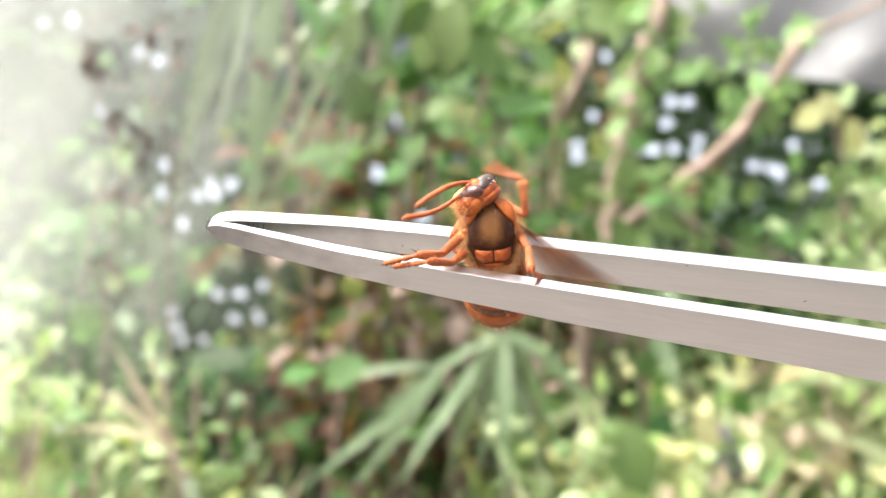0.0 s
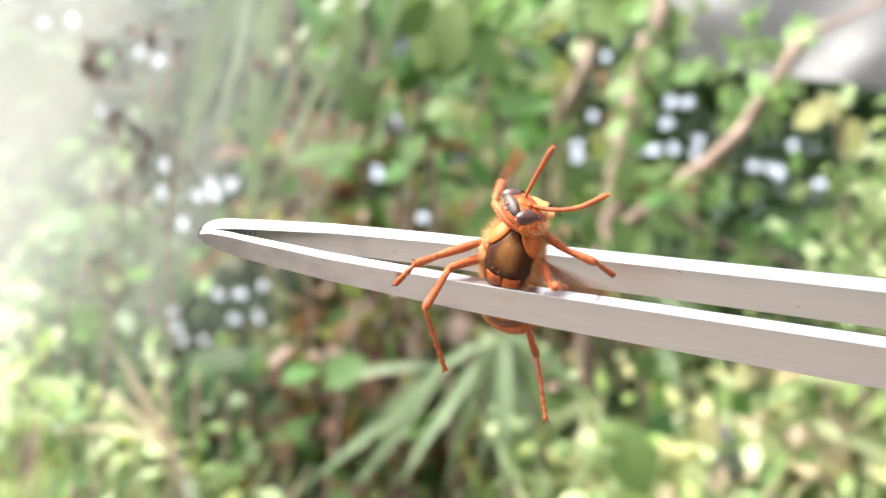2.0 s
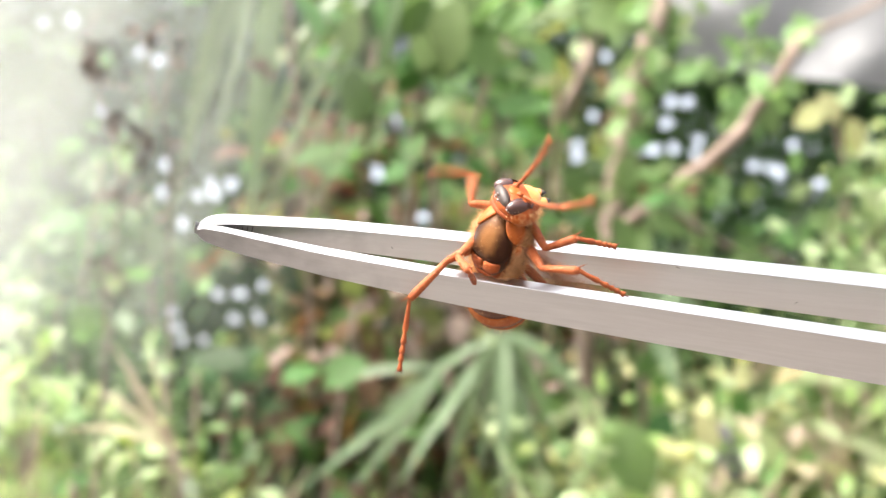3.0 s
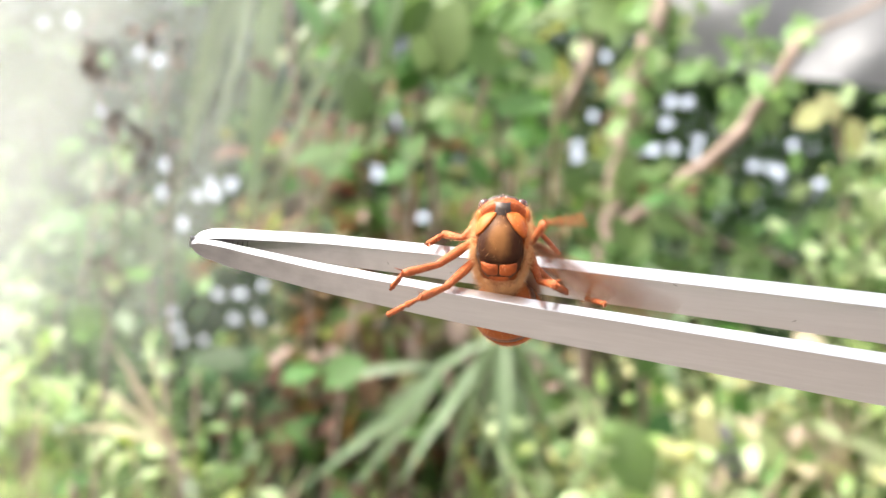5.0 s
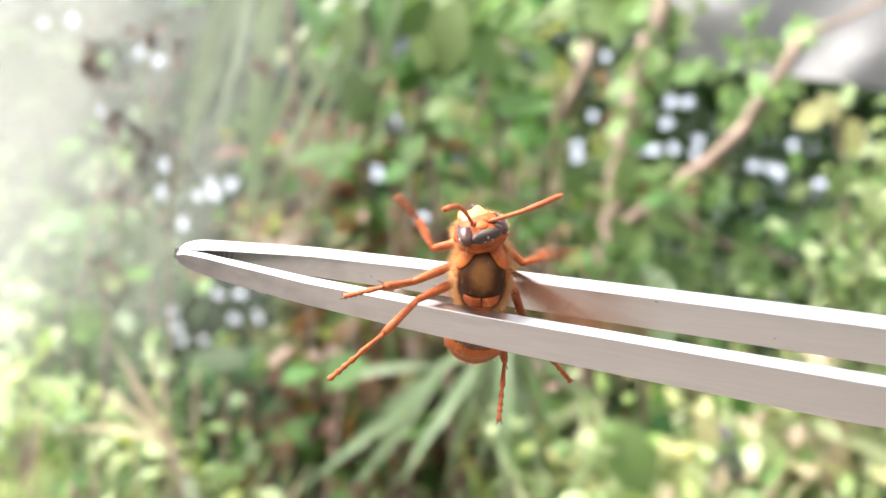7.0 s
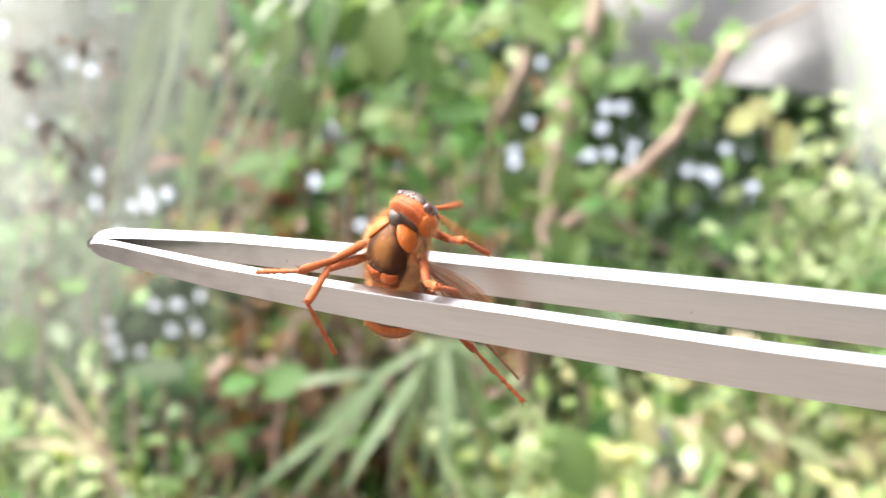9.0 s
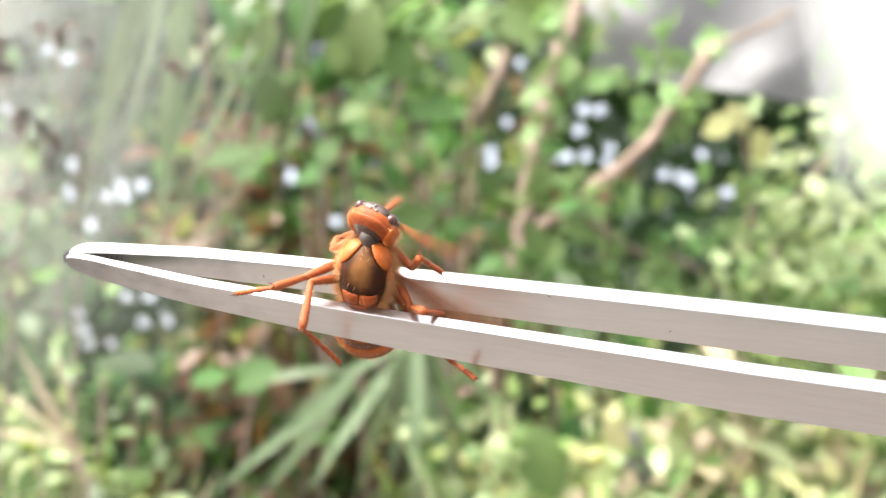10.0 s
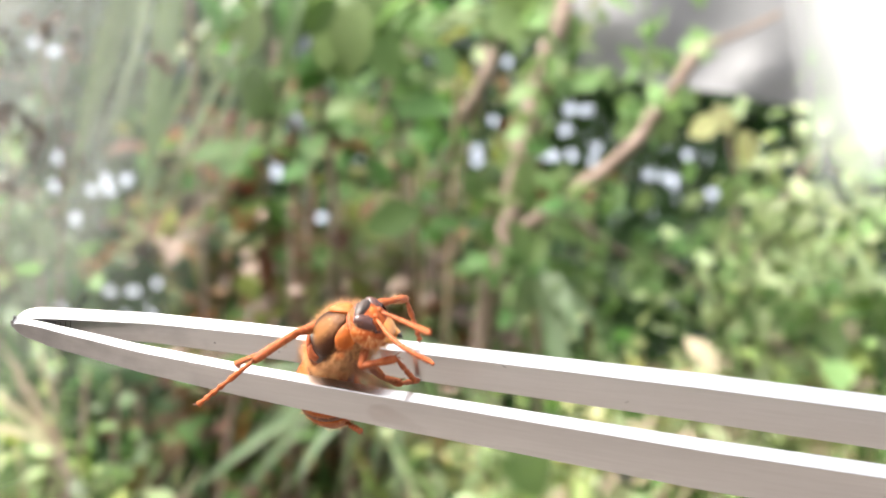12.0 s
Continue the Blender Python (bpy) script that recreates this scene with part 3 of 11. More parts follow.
def undergrowth(name, label, u0, u1, v0, v1, d0, d1, count, mats, size):
    clouds, thing = [], tagged(new(name), label, "shrub")
    for k in range(count):
        u = random.uniform(u0, u1)
        top = v0 + (v1 - v0) * min(1.3, max(0.5, 0.85 + 0.9 * noise.noise(Vector((u * 17, count * 0.37, 0)))))
        c = along(u, random.triangular(v0, top, v0 + 0.4 * (top - v0)), random.uniform(d0, d1))
        clouds.append((c, (0.09, 0.08, 0.08), 7, random.randrange(len(mats)), random.choice((0.6, 0.8, 1.0, 1.25, 1.5))))
        if k % 5 == 0:
            bm = bmesh.new()
            foot = Vector((c.x * 0.95, c.y + 0.06, GROUND - 0.05))
            tube(bm, spline([foot, foot.lerp(c, 0.5) + Vector((random.gauss(0, 0.03), 0, 0)), c], 5), [0.006, 0.003], 6)
            part("stem", bm, BARK, thing)
    leaf_crown(clouds, "crown", thing, mats, size, 240)
    return thing


def frond(name, label, root, stalk, tips, width, mat, category="plant"):
    """A fan of long drooping blades from the head of a stalk."""
    thing = tagged(new(name), label, category)
    root = Vector(root)
    bm = bmesh.new()
    tube(bm, spline([stalk, Vector(stalk).lerp(root, 0.5) + Vector((0.02, 0.03, 0)), root], 6), [0.006, 0.004])
    part("stalk", bm, BARK, thing)
    for tip in tips:
        tip = Vector(tip)
        span = tip - root
        bm = bmesh.new()
        rows = []
        flat = span.cross(Vector((random.gauss(0, 0.25), -1, 0.25))).normalized()
        w0, bow = width * random.uniform(0.55, 1.25), random.uniform(-0.1, 0.6)
        for k in range(13):
            f = k / 12
            c = root + span * f + Vector((0, -0.05, 0.07)) * math.sin(math.pi * f) * (span.length / 0.3) * bow + Vector([random.gauss(0, 0.0012) for _ in range(3)])
            w = w0 * 0.5 * min(1, 0.35 + 2.2 * f) * min(1, (1 - f) * 2.4 + 0.02)
            rows.append([bm.verts.new(c - flat * w), bm.verts.new(c + Vector((0, 0.25 * w, -0.15 * w))), bm.verts.new(c + flat * w)])
        for a, b in zip(rows, rows[1:]):
            bm.faces.new((a[0], a[1], b[1], b[0]))
            bm.faces.new((a[1], a[2], b[2], b[1]))
        part("blade", bm, mat, thing)
    return thing


undergrowth("olive_shrub", "olive-green shrub with thin brown stems", -0.16, 0.17, -0.1, 0.22, 1.85, 2.25, 110, [LEAF_OLIVE, LEAF_DEEP, LEAF_OLIVE, LEAF, LITTER, LEAF_OLIVE], 0.055)
frond("fan_leaf_plant", "grey-green fan of long drooping blades", along(0.049, -0.067, 1.45), foot(0.049, 1.7), [
    along(-0.002, -0.208, 1.4), along(-0.039, -0.195, 1.42), along(0.049, -0.204, 1.38), along(0.084, -0.199, 1.4), along(0.121, -0.134, 1.45), along(0.026, -0.204, 1.45), along(0.065, -0.190, 1.45), along(-0.062, -0.176, 1.5), along(0.100, -0.190, 1.5)], 0.016, BLADE)
frond("fan_leaf_plant", "grey-green fan of narrow slanting blades", along(0.003, -0.097, 1.55), foot(0.003, 1.75), [
    along(-0.127, -0.204, 1.5), along(-0.067, -0.148, 1.55), along(-0.104, -0.116, 1.58), along(-0.085, -0.208, 1.5)], 0.012, BLADE)
# The next two fans are added in place of slanting folds of the net.
frond("fan_leaf_plant", "pale grey-green slanting blades standing in for a fold of the net", along(-0.132, 0.274, 1.5), foot(-0.104, 1.9), [
    along(-0.185, 0.093, 1.45), along(-0.225, 0.019, 1.45), along(-0.160, 0.010, 1.5)], 0.026, BLADE)
frond("fan_leaf_plant", "green slanting blades standing in for mesh folds of the net", along(-0.020, 0.274, 1.62), foot(-0.067, 2.0), [
    along(-0.123, 0.065, 1.55), along(-0.146, 0.028, 1.55), along(-0.104, 0.024, 1.6), along(-0.164, 0.112, 1.55), along(-0.090, 0.112, 1.6), along(-0.178, 0.010, 1.6), along(-0.067, 0.052, 1.65)], 0.017, BLADE)
frond("fan_leaf_plant", "blue-green plant with broad drooping blades", along(0.163, -0.013, 1.42), foot(0.142, 1.75), [
    along(0.200, -0.074, 1.36), along(0.193, -0.130, 1.36), along(0.188, -0.055, 1.38), along(0.226, -0.069, 1.4), along(0.147, -0.074, 1.42)], 0.032, BLADE)
shrub("ground_ivy", "low plant with broad dark green leaves", [
    ([foot(-0.188, 1.6), along(-0.178, -0.148, 1.5), along(-0.183, -0.092, 1.45)], 0.004, 0.002),
    ([foot(0.170, 1.5), along(0.161, -0.195, 1.42), along(0.156, -0.157, 1.4)], 0.004, 0.002),
], [(along(-0.178, -0.097, 1.5), (0.05, 0.05, 0.04), 8, 0, 0.9), (along(0.161, -0.167, 1.45), (0.04, 0.05, 0.04), 6, 0, 0.9)], [LEAF_DEEP, LEAF_DEEP, LEAF, WITHERED, LEAF_BRIGHT], 0.05, leaves=[
    (along(0.236, -0.171, 1.3), 54, -50, 3), (along(0.226, -0.150, 1.3), 34, 160, 3),
    (along(-0.183, -0.090, 1.4), 72, 165, 1), (along(-0.160, -0.099, 1.42), 54, 20, 1), (along(0.155, -0.171, 1.33), 92, -65, 4), (along(0.177, -0.153, 1.38), 60, 250, 0), (along(-0.225, -0.130, 1.42), 40, 20, 2),
    (along(-0.266, -0.183, 1.36), 60, 185, 2), (along(-0.308, -0.192, 1.36), 50, 20, 2), (along(-0.081, -0.099, 1.45), 60, 205, 2), (along(-0.118, -0.102, 1.45), 50, 30, 2), (along(0.137, -0.055, 1.4), 30, 60, 2),
    (along(0.179, -0.116, 1.36), 44, -75, 2), (along(0.170, -0.092, 1.38), 40, 250, 2), (along(0.244, -0.130, 1.36), 46, -80, 2), (along(0.096, -0.162, 1.42), 34, 40, 2), (along(0.063, -0.167, 1.45), 36, 140, 2)])


def tall_grass(name, label, u0, u1, d0, d1, top, count, mats):
    """Tall grass: thin arching blades from the ground, of about the given height above it."""
    bm = bmesh.new()
    for _ in range(count):
        d = random.uniform(d0, d1)
        p = along(random.uniform(u0, u1), -0.2, d)
        p.z = GROUND - 0.02
        way = Vector((random.gauss(0, 0.22), random.gauss(-0.05, 0.22), 1)).normalized()
        n, w = top * random.uniform(0.65, 1.15), random.uniform(0.004, 0.009)
        turn = random.uniform(0, math.tau)
        flat = Vector((math.cos(turn), math.sin(turn) * 0.5, 0)).normalized()
        mi = random.randrange(len(mats))
        prev = None
        for k in range(7):
            f = k / 6
            ww = w * (1 - f ** 2) + 0.0004
            row = [bm.verts.new(p - flat * ww), bm.verts.new(p + flat * ww)]
            if prev:
                bm.faces.new((prev[0], prev[1], row[1], row[0])).material_index = mi
            prev = row
            p = p + way * n / 6
            way = (way + Vector((way.x * 0.22, way.y * 0.22 - 0.02, -0.13 * f))).normalized()
    return tagged(part(name, bm, mats), label, "grass", kind="stuff")


tall_grass("tall_grass", "bright green and straw-coloured tall grass", -0.46, -0.2, 1.3, 1.75, 0.5, 420, [GRASS, LEAF_PALE, LEAF_BRIGHT, LEAF_PALE, DRY])
tall_grass("tall_grass", "bright green and straw-coloured tall grass", 0.12, 0.52, 1.3, 1.75, 0.52, 460, [LEAF_PALE, LEAF_PALE, GRASS, DRY, LEAF_BRIGHT])
tall_grass("tall_grass", "green tall grass", -0.2, 0.16, 1.5, 1.8, 0.45, 300, [GRASS, LEAF, LEAF])


undergrowth("low_shrub", "bright yellow-green low leafy growth", 0.05, 0.52, -0.25, -0.05, 1.35, 1.85, 270, [LEAF_BRIGHT, LEAF_PALE, LEAF_BRIGHT, LEAF_PALE, GRASS, LEAF_PALE, LEAF_BRIGHT, LEAF_YELLOW], 0.027)
undergrowth("low_shrub", "yellow-green low leafy growth with dry stalks", -0.47, -0.2, -0.26, -0.07, 1.35, 1.85, 190, [LEAF_BRIGHT, LEAF_BRIGHT, GRASS, LEAF_PALE, BLADE, LEAF_PALE], 0.026)
undergrowth("low_shrub", "grey-green leafy growth behind the net", -0.37, -0.22, -0.13, 0.09, 1.6, 1.95, 60, [BLADE, LEAF, BLADE, LEAF], 0.04)
undergrowth("low_shrub", "green low leafy growth", -0.14, 0.16, -0.24, -0.1, 1.6, 1.9, 90, [LEAF, LEAF_OLIVE, LEAF, LITTER, LEAF_DEEP], 0.032)

undergrowth("dead_leaf_heap", "brown dead leaves and twigs heaped under the shrubs", -0.17, 0.14, -0.2, 0.0, 1.65, 1.95, 70, [LITTER, LITTER, LEAF_DARK, LEAF], 0.04)
undergrowth("dry_grass_patch", "pale beige dry grass and leaves", 0.2, 0.48, -0.24, -0.1, 1.3, 1.5, 190, [LEAF_PALE, LEAF_BRIGHT, DRY, GRASS, LEAF_YELLOW, LEAF_BRIGHT, LEAF_PALE], 0.024)
undergrowth("low_shrub", "pale green soft-leaved growth in the sun", 0.21, 0.54, -0.27, -0.12, 1.3, 1.5, 150, [LEAF_PALE, LEAF_YELLOW, LEAF_PALE, LEAF_BRIGHT, DRY], 0.042)
undergrowth("low_shrub", "pale leafy growth beside the hanging net", 0.34, 0.55, -0.12, 0.07, 1.5, 1.75, 80, [LEAF_BRIGHT, LEAF_PALE, LEAF_BRIGHT, LEAF_PALE, LEAF], 0.036)
undergrowth("dry_bush", "withered brown bush among the green leaves", -0.14, 0.15, -0.12, 0.12, 1.6, 1.8, 60, [LITTER, LEAF_OLIVE, BARK, LEAF_OLIVE], 0.034)
frond("dry_grass_tuft", "pale straw-coloured dry grass blades", along(-0.220, -0.167, 1.3), foot(-0.220, 1.4), [
    along(-0.273, -0.074, 1.3), along(-0.260, -0.092, 1.3), along(-0.285, -0.116, 1.3), along(-0.242, -0.078, 1.3), along(-0.253, -0.120, 1.28), along(-0.308, -0.148, 1.3)], 0.007, DRY)
frond("dry_grass_tuft", "pale dry grass blades among the green", along(0.323, -0.213, 1.3), foot(0.323, 1.45), [
    along(0.286, -0.102, 1.3), along(0.309, -0.092, 1.3), along(0.332, -0.102, 1.3), along(0.351, -0.116, 1.3), along(0.277, -0.148, 1.3), along(0.360, -0.148, 1.3)], 0.007, DRY)


def dry_stalks(name, label, rows):
    """Dry stalks and curled dead leaves, each from its foot to its tip."""
    for foot, tip, r in rows:
        foot, tip = Vector(foot), Vector(tip)
        bm = bmesh.new()
        mid = foot.lerp(tip, 0.55) + Vector((random.gauss(0, 0.015), random.gauss(0, 0.02), 0))
        tube(bm, spline([foot, mid, tip], 7), [r, r * 0.9, r * 0.7], 6)
        tagged(part(name, bm, random.choice((DRY, LITTER, LITTER))), label, "stalk", "dry stalks among the shrubs")


dry_stalks("dry_stalk", "pale brown dry upright stalk", [
    ((-0.053, 1.999, 0.030), (-0.063, 1.570, 1.423), 0.006), ((-0.003, 2.054, 0.003), (-0.040, 1.708, 1.393), 0.005), ((0.199, 2.110, -0.024), (0.147, 1.770, 1.330), 0.009),
    ((-0.393, 1.943, 0.057), (-0.344, 1.514, 1.052), 0.007), ((0.297, 1.888, 0.083), (0.335, 1.581, 1.364), 0.004), ((0.094, 1.943, 0.057), (0.147, 1.516, 1.499), 0.005),
    ((0.222, 1.999, 0.030), (0.091, 1.577, 1.386), 0.0035), ((-0.019, 1.943, 0.057), (-0.107, 1.527, 1.557), 0.0035), ((0.320, 1.888, 0.083), (0.231, 1.541, 1.185), 0.005),
    ((0.431, 1.888, 0.083), (0.331, 1.501, 1.124), 0.004), ((0.502, 1.888, 0.083), (0.485, 1.496, 1.151), 0.004)])


# ---- netting ----
def sheet(name, label, corners, nu, nv, waves, mat, category, depth=0.05, seed=0.0, panels=3):
    """A hanging sheet between four corners, with folds that run down it, a little thick."""
    a, b, c, d = [Vector(p) for p in corners]
    bm = bmesh.new()
    out = (b - a).cross(d - a).normalized()
    grid = []
    for j in range(nv + 1):
        row = []
        for i in range(nu + 1):
            s, t = i / nu, j / nv
            p = a.lerp(b, s).lerp(d.lerp(c, s), t)
            w = math.sin(s * waves * math.tau + 4.5 * t + 2 * noise.noise(Vector((s * 2, t * 2, seed)))) + 0.5 * noise.noise(Vector((s * 5, t * 3, seed + 3)))
            row.append(bm.verts.new(p + out * depth * w))
        grid.append(row)
    thing = tagged(new(name), label, category)
    where = [[v.co.copy() for v in row] for row in grid]
    bm.free()
    for k in range(panels):
        lo, hi = k * nu // panels, (k + 1) * nu // panels
        bm = bmesh.new()
        lay = bm.loops.layers.uv.new("UVMap")
        verts = [[bm.verts.new(where[j][i]) for i in range(lo, hi + 1)] for j in range(nv + 1)]
        for j in range(nv):
            for i in range(hi - lo):
                f = bm.faces.new((verts[j][i], verts[j][i + 1], verts[j + 1][i + 1], verts[j + 1][i]))
                for loop, (a, b) in zip(f.loops, ((i, j), (i + 1, j), (i + 1, j + 1), (i, j + 1))):
                    loop[lay].uv = ((lo + a) / nu, b / nv)
        part("panel", bm, mat, thing)
    return thing


sheet("insect_net", "thin white gauze insect net hanging in loose slanting folds", [(-0.520, 0.833, 1.461), (0.019, 1.064, 1.589), (-0.148, 1.137, 1.000), (-0.491, 0.866, 0.985)], 90, 50, 4, NET, "net", 0.012)
sheet("insect_net", "white gauze insect net gathered in thick slanting folds", [(-0.468, 0.694, 1.384), (-0.116, 0.879, 1.487), (-0.213, 0.968, 0.983), (-0.468, 0.762, 1.000)], 80, 50, 1.2, NET_DENSE, "net", 0.004, 4.0)
sheet("insect_net", "white gauze insect net hanging beside the shrub", [(0.739, 0.976, 1.514), (0.445, 1.167, 1.615), (0.5, 1.231, 1.216), (0.715, 0.993, 1.413)], 50, 40, 4, NET_EDGE, "net", 0.02, 9.0)
sheet("plastic_sheet", "pale grey plastic sheet draped over the hedge", [(0.374, 2.060, 1.987), (0.956, 2.060, 1.987), (0.874, 2.119, 1.655), (0.394, 2.107, 1.720)], 30, 20, 1.5, TARP, "sheet", 0.015, 2.0)


shrub("dry_flower_plant", "dry brown flower heads on thin withered stems", [
    ([foot(-0.294, 0.95), along(-0.276, -0.055, 0.96), along(-0.264, 0.052, 0.92), along(-0.290, 0.158, 0.90), along(-0.285, 0.195, 0.90)], 0.0012, 0.0008),
    ([foot(-0.211, 0.98), along(-0.225, -0.037, 1.00), along(-0.225, 0.065, 0.96), along(-0.229, 0.117, 0.94), along(-0.215, 0.177, 0.94)], 0.0012, 0.0008),
    ([along(-0.264, 0.052, 0.92), along(-0.239, 0.112, 0.92), along(-0.246, 0.177, 0.92)], 0.001, 0.0007),
], [
    (along(-0.287, 0.161, 0.88), (0.016, 0.02, 0.024), 16, 0, 1.0), (along(-0.283, 0.144, 0.90), (0.016, 0.02, 0.02), 12, 1, 1.0), (along(-0.248, 0.175, 0.90), (0.02, 0.02, 0.014), 14, 1, 1.0),
    (along(-0.214, 0.161, 0.94), (0.012, 0.02, 0.016), 10, 0, 0.9), (along(-0.148, 0.151, 1.05), (0.012, 0.02, 0.016), 8, 0, 0.9), (along(-0.225, 0.117, 0.94), (0.02, 0.02, 0.012), 10, 0, 0.8),
    (along(-0.239, 0.079, 0.92), (0.022, 0.02, 0.02), 20, 1, 1.0), (along(-0.220, 0.065, 0.94), (0.012, 0.02, 0.012), 9, 0, 0.8), (along(-0.273, 0.045, 0.92), (0.012, 0.02, 0.01), 9, 0, 0.9),
    (along(-0.248, 0.042, 0.94), (0.02, 0.02, 0.012), 12, 1, 1.0), (along(-0.269, -0.018, 0.96), (0.02, 0.02, 0.014), 12, 0, 0.9), (along(-0.271, 0.103, 0.90), (0.014, 0.02, 0.014), 10, 1, 1.0),
], [BARK, BARK], 0.013, category="dry plant")


# ---- tweezers ----
def curve_at(x, rows):
    return float(np.interp(x, [r[0] for r in rows], [r[1] for r in rows]))


LIFT = [(0, 0.2), (4, 0.5), (17, 0.45), (46, 0.1), (87, 0.0)]
GAP_NEAR = [(0, 0.02), (2.5, 0.05), (6, 0.5), (17, 1.8), (30, 2.6), (46, 3.25), (87, 4.5), (115, 4.8), (150, 2.6), (165, 0.6)]
GAP = [(0, 0.02), (2.5, 0.05), (6, 0.55), (17, 1.9), (30, 2.65), (46, 3.2), (87, 3.95), (115, 4.1), (150, 2.6), (165, 0.6)]
THICK = [(0, 0.6), (0.8, 1.3), (2.5, 2.15), (17, 2.0), (46, 2.1), (87, 2.8), (120, 3.1), (165, 3.1)]
THICK_NEAR = [(0, 0.4), (0.8, 0.75), (2.5, 1.0), (8, 1.2), (17, 1.4), (46, 1.55), (87, 2.1), (120, 2.4), (165, 2.4)]
DEEP = [(0, 1.2), (0.8, 1.9), (2.2, 2.5), (5, 3.0), (17, 3.4), (46, 4.75), (87, 6.2), (120, 7.2), (165, 7.2)]
DEEP_NEAR = [(0, 1.2), (0.8, 1.9), (2.2, 2.5), (5, 3.05), (17, 3.65), (46, 5.35), (87, 7.05), (120, 8.0), (165, 8.0)]



def blade(side):
    """One arm of the tweezers, in mm along x; its inner face lies towards the other arm, its upper edge at z = 0."""
    bm = bmesh.new()
    rings = []
    for k in range(91):
        x = 165 * (k / 90) ** 1.6
        g, th, h = curve_at(x, GAP if side > 0 else GAP_NEAR), curve_at(x, THICK if side > 0 else THICK_NEAR), curve_at(x, DEEP if side > 0 else DEEP_NEAR)
        e = min(0.09, th * 0.1)
        drop = 0.9 * max(0, 1 - x / 1.6) ** 2
        sec = [(g, -e), (g + e * 0.4, -e * 0.4), (g + e, 0), (g + th - e, 0), (g + th - e * 0.4, -e * 0.4), (g + th, -e), *((g + th - 0.1 * max(0.3, 1 - x / 60) * h * math.sin(math.pi * f), -e - (h - 2 * e) * f) for f in (0.2, 0.4, 0.6, 0.8)), (g + th, -h + e), (g + th - e, -h), (g + e, -h), (g, -h + e)]
        rings.append([bm.verts.new(Vector((x, side * y, z + curve_at(x, LIFT) - (drop if z > -h * 0.5 else -drop * 0.7))) * MM) for y, z in sec])
    n = len(rings[0])
    for p, q in zip(rings, rings[1:]):
        for i in range(n):
            bm.faces.new((p[i], p[(i + 1) % n], q[(i + 1) % n], q[i]))
    bm.faces.new(rings[0])
    bm.faces.new(rings[-1])
    bmesh.ops.recalc_face_normals(bm, faces=bm.faces)
    return bm


tweezers = tagged(new("tweezers"), "long brushed stainless steel tweezers gripping the hornet", "tweezers")
part("arm", blade(-1), STEEL, tweezers, smooth=False)
part("arm", blade(1), STEEL, tweezers, smooth=False)
joint = bmesh.new()
bmesh.ops.create_cube(joint, size=1, matrix=pose(163 * MM, 0, -4 * MM) @ Matrix.Diagonal((8 * MM, 7.4 * MM, 8.4 * MM, 1)))
bmesh.ops.bevel(joint, geom=list(joint.edges), offset=0.8 * MM, segments=2, affect="EDGES")
part("end_joint", joint, STEEL, tweezers)

for x, z, n, a in ((61.6, -0.35, 0.55, 20), (78.0, -4.1, 0.5, -35), (24.9, -1.9, 0.4, 60), (33.0, -2.4, 0.3, 30)):
    mark = bmesh.new()
    bmesh.ops.create_cube(mark, size=1, matrix=pose(x * MM, (curve_at(x, GAP) - 0.01) * MM, z * MM, 0, a, 0) @ Matrix.Diagonal((n * MM, 0.03 * MM, 0.07 * MM, 1)))
    part("scratch", mark, TARNISH, tweezers, "dark scratch")

for k in range(7):
    x = 3.4 + 0.62 * k
    groove = bmesh.new()
    bmesh.ops.create_cube(groove, size=1, matrix=pose(x * MM, (curve_at(x, GAP) - 0.012) * MM, (-0.75 + 0.05 * k) * MM, 0, 8, 0) @ Matrix.Diagonal((0.09 * MM, 0.04 * MM, (1.1 + 0.06 * k) * MM, 1)))
    part("grip_groove", groove, TARNISH, tweezers, "dark transverse grip groove")

# ---- hornet ----
hornet = tagged(new("hornet"), "orange and dark brown hornet held at the waist", "hornet")
BODY = ((0, 0.35, 5.0), (4.0, 3.45, 5.4))


def mm_lathe(profile, sides=16, squash=(1, 1), bm=None, m=None):
    return lathe([tuple(v * MM for v in row) for row in profile], sides, bm, m, squash)


egg = bmesh.new()
bmesh.ops.create_uvsphere(egg, u_segments=36, v_segments=24, radius=1.0)
for v in egg.verts:
    v.co = shell_point(v.co.normalized(), BODY) * MM
thorax = part("thorax", egg, THORAX, hornet)
part("back_rim", plate([(-2.6, 9.9), (0, 10.3), (2.6, 9.9), (3.55, 8.4), (3.75, 6.6), (3.6, 4.6), (3.0, 2.7), (1.8, 1.7), (0, 1.5), (-1.8, 1.7), (-3.0, 2.7), (-3.6, 4.6), (-3.75, 6.6), (-3.55, 8.4)], BODY, 0.03, 0.02, 6, 56), BROWN, thorax, "dark seams between the back plates")
part("scutum", plate([(-0.4, 10.3), (0.4, 10.3), (1.1, 9.5), (2.2, 8.2), (3.05, 7.3), (3.4, 6.2), (3.35, 5.0), (2.8, 4.2), (1.5, 3.95), (0, 3.9), (-1.5, 3.95), (-2.8, 4.2), (-3.35, 5.0), (-3.4, 6.2), (-3.05, 7.3), (-2.2, 8.2), (-1.1, 9.5)], BODY, 0.14, 0.3, 7, 60), SCUTUM, thorax, "dark brown velvety back plate")
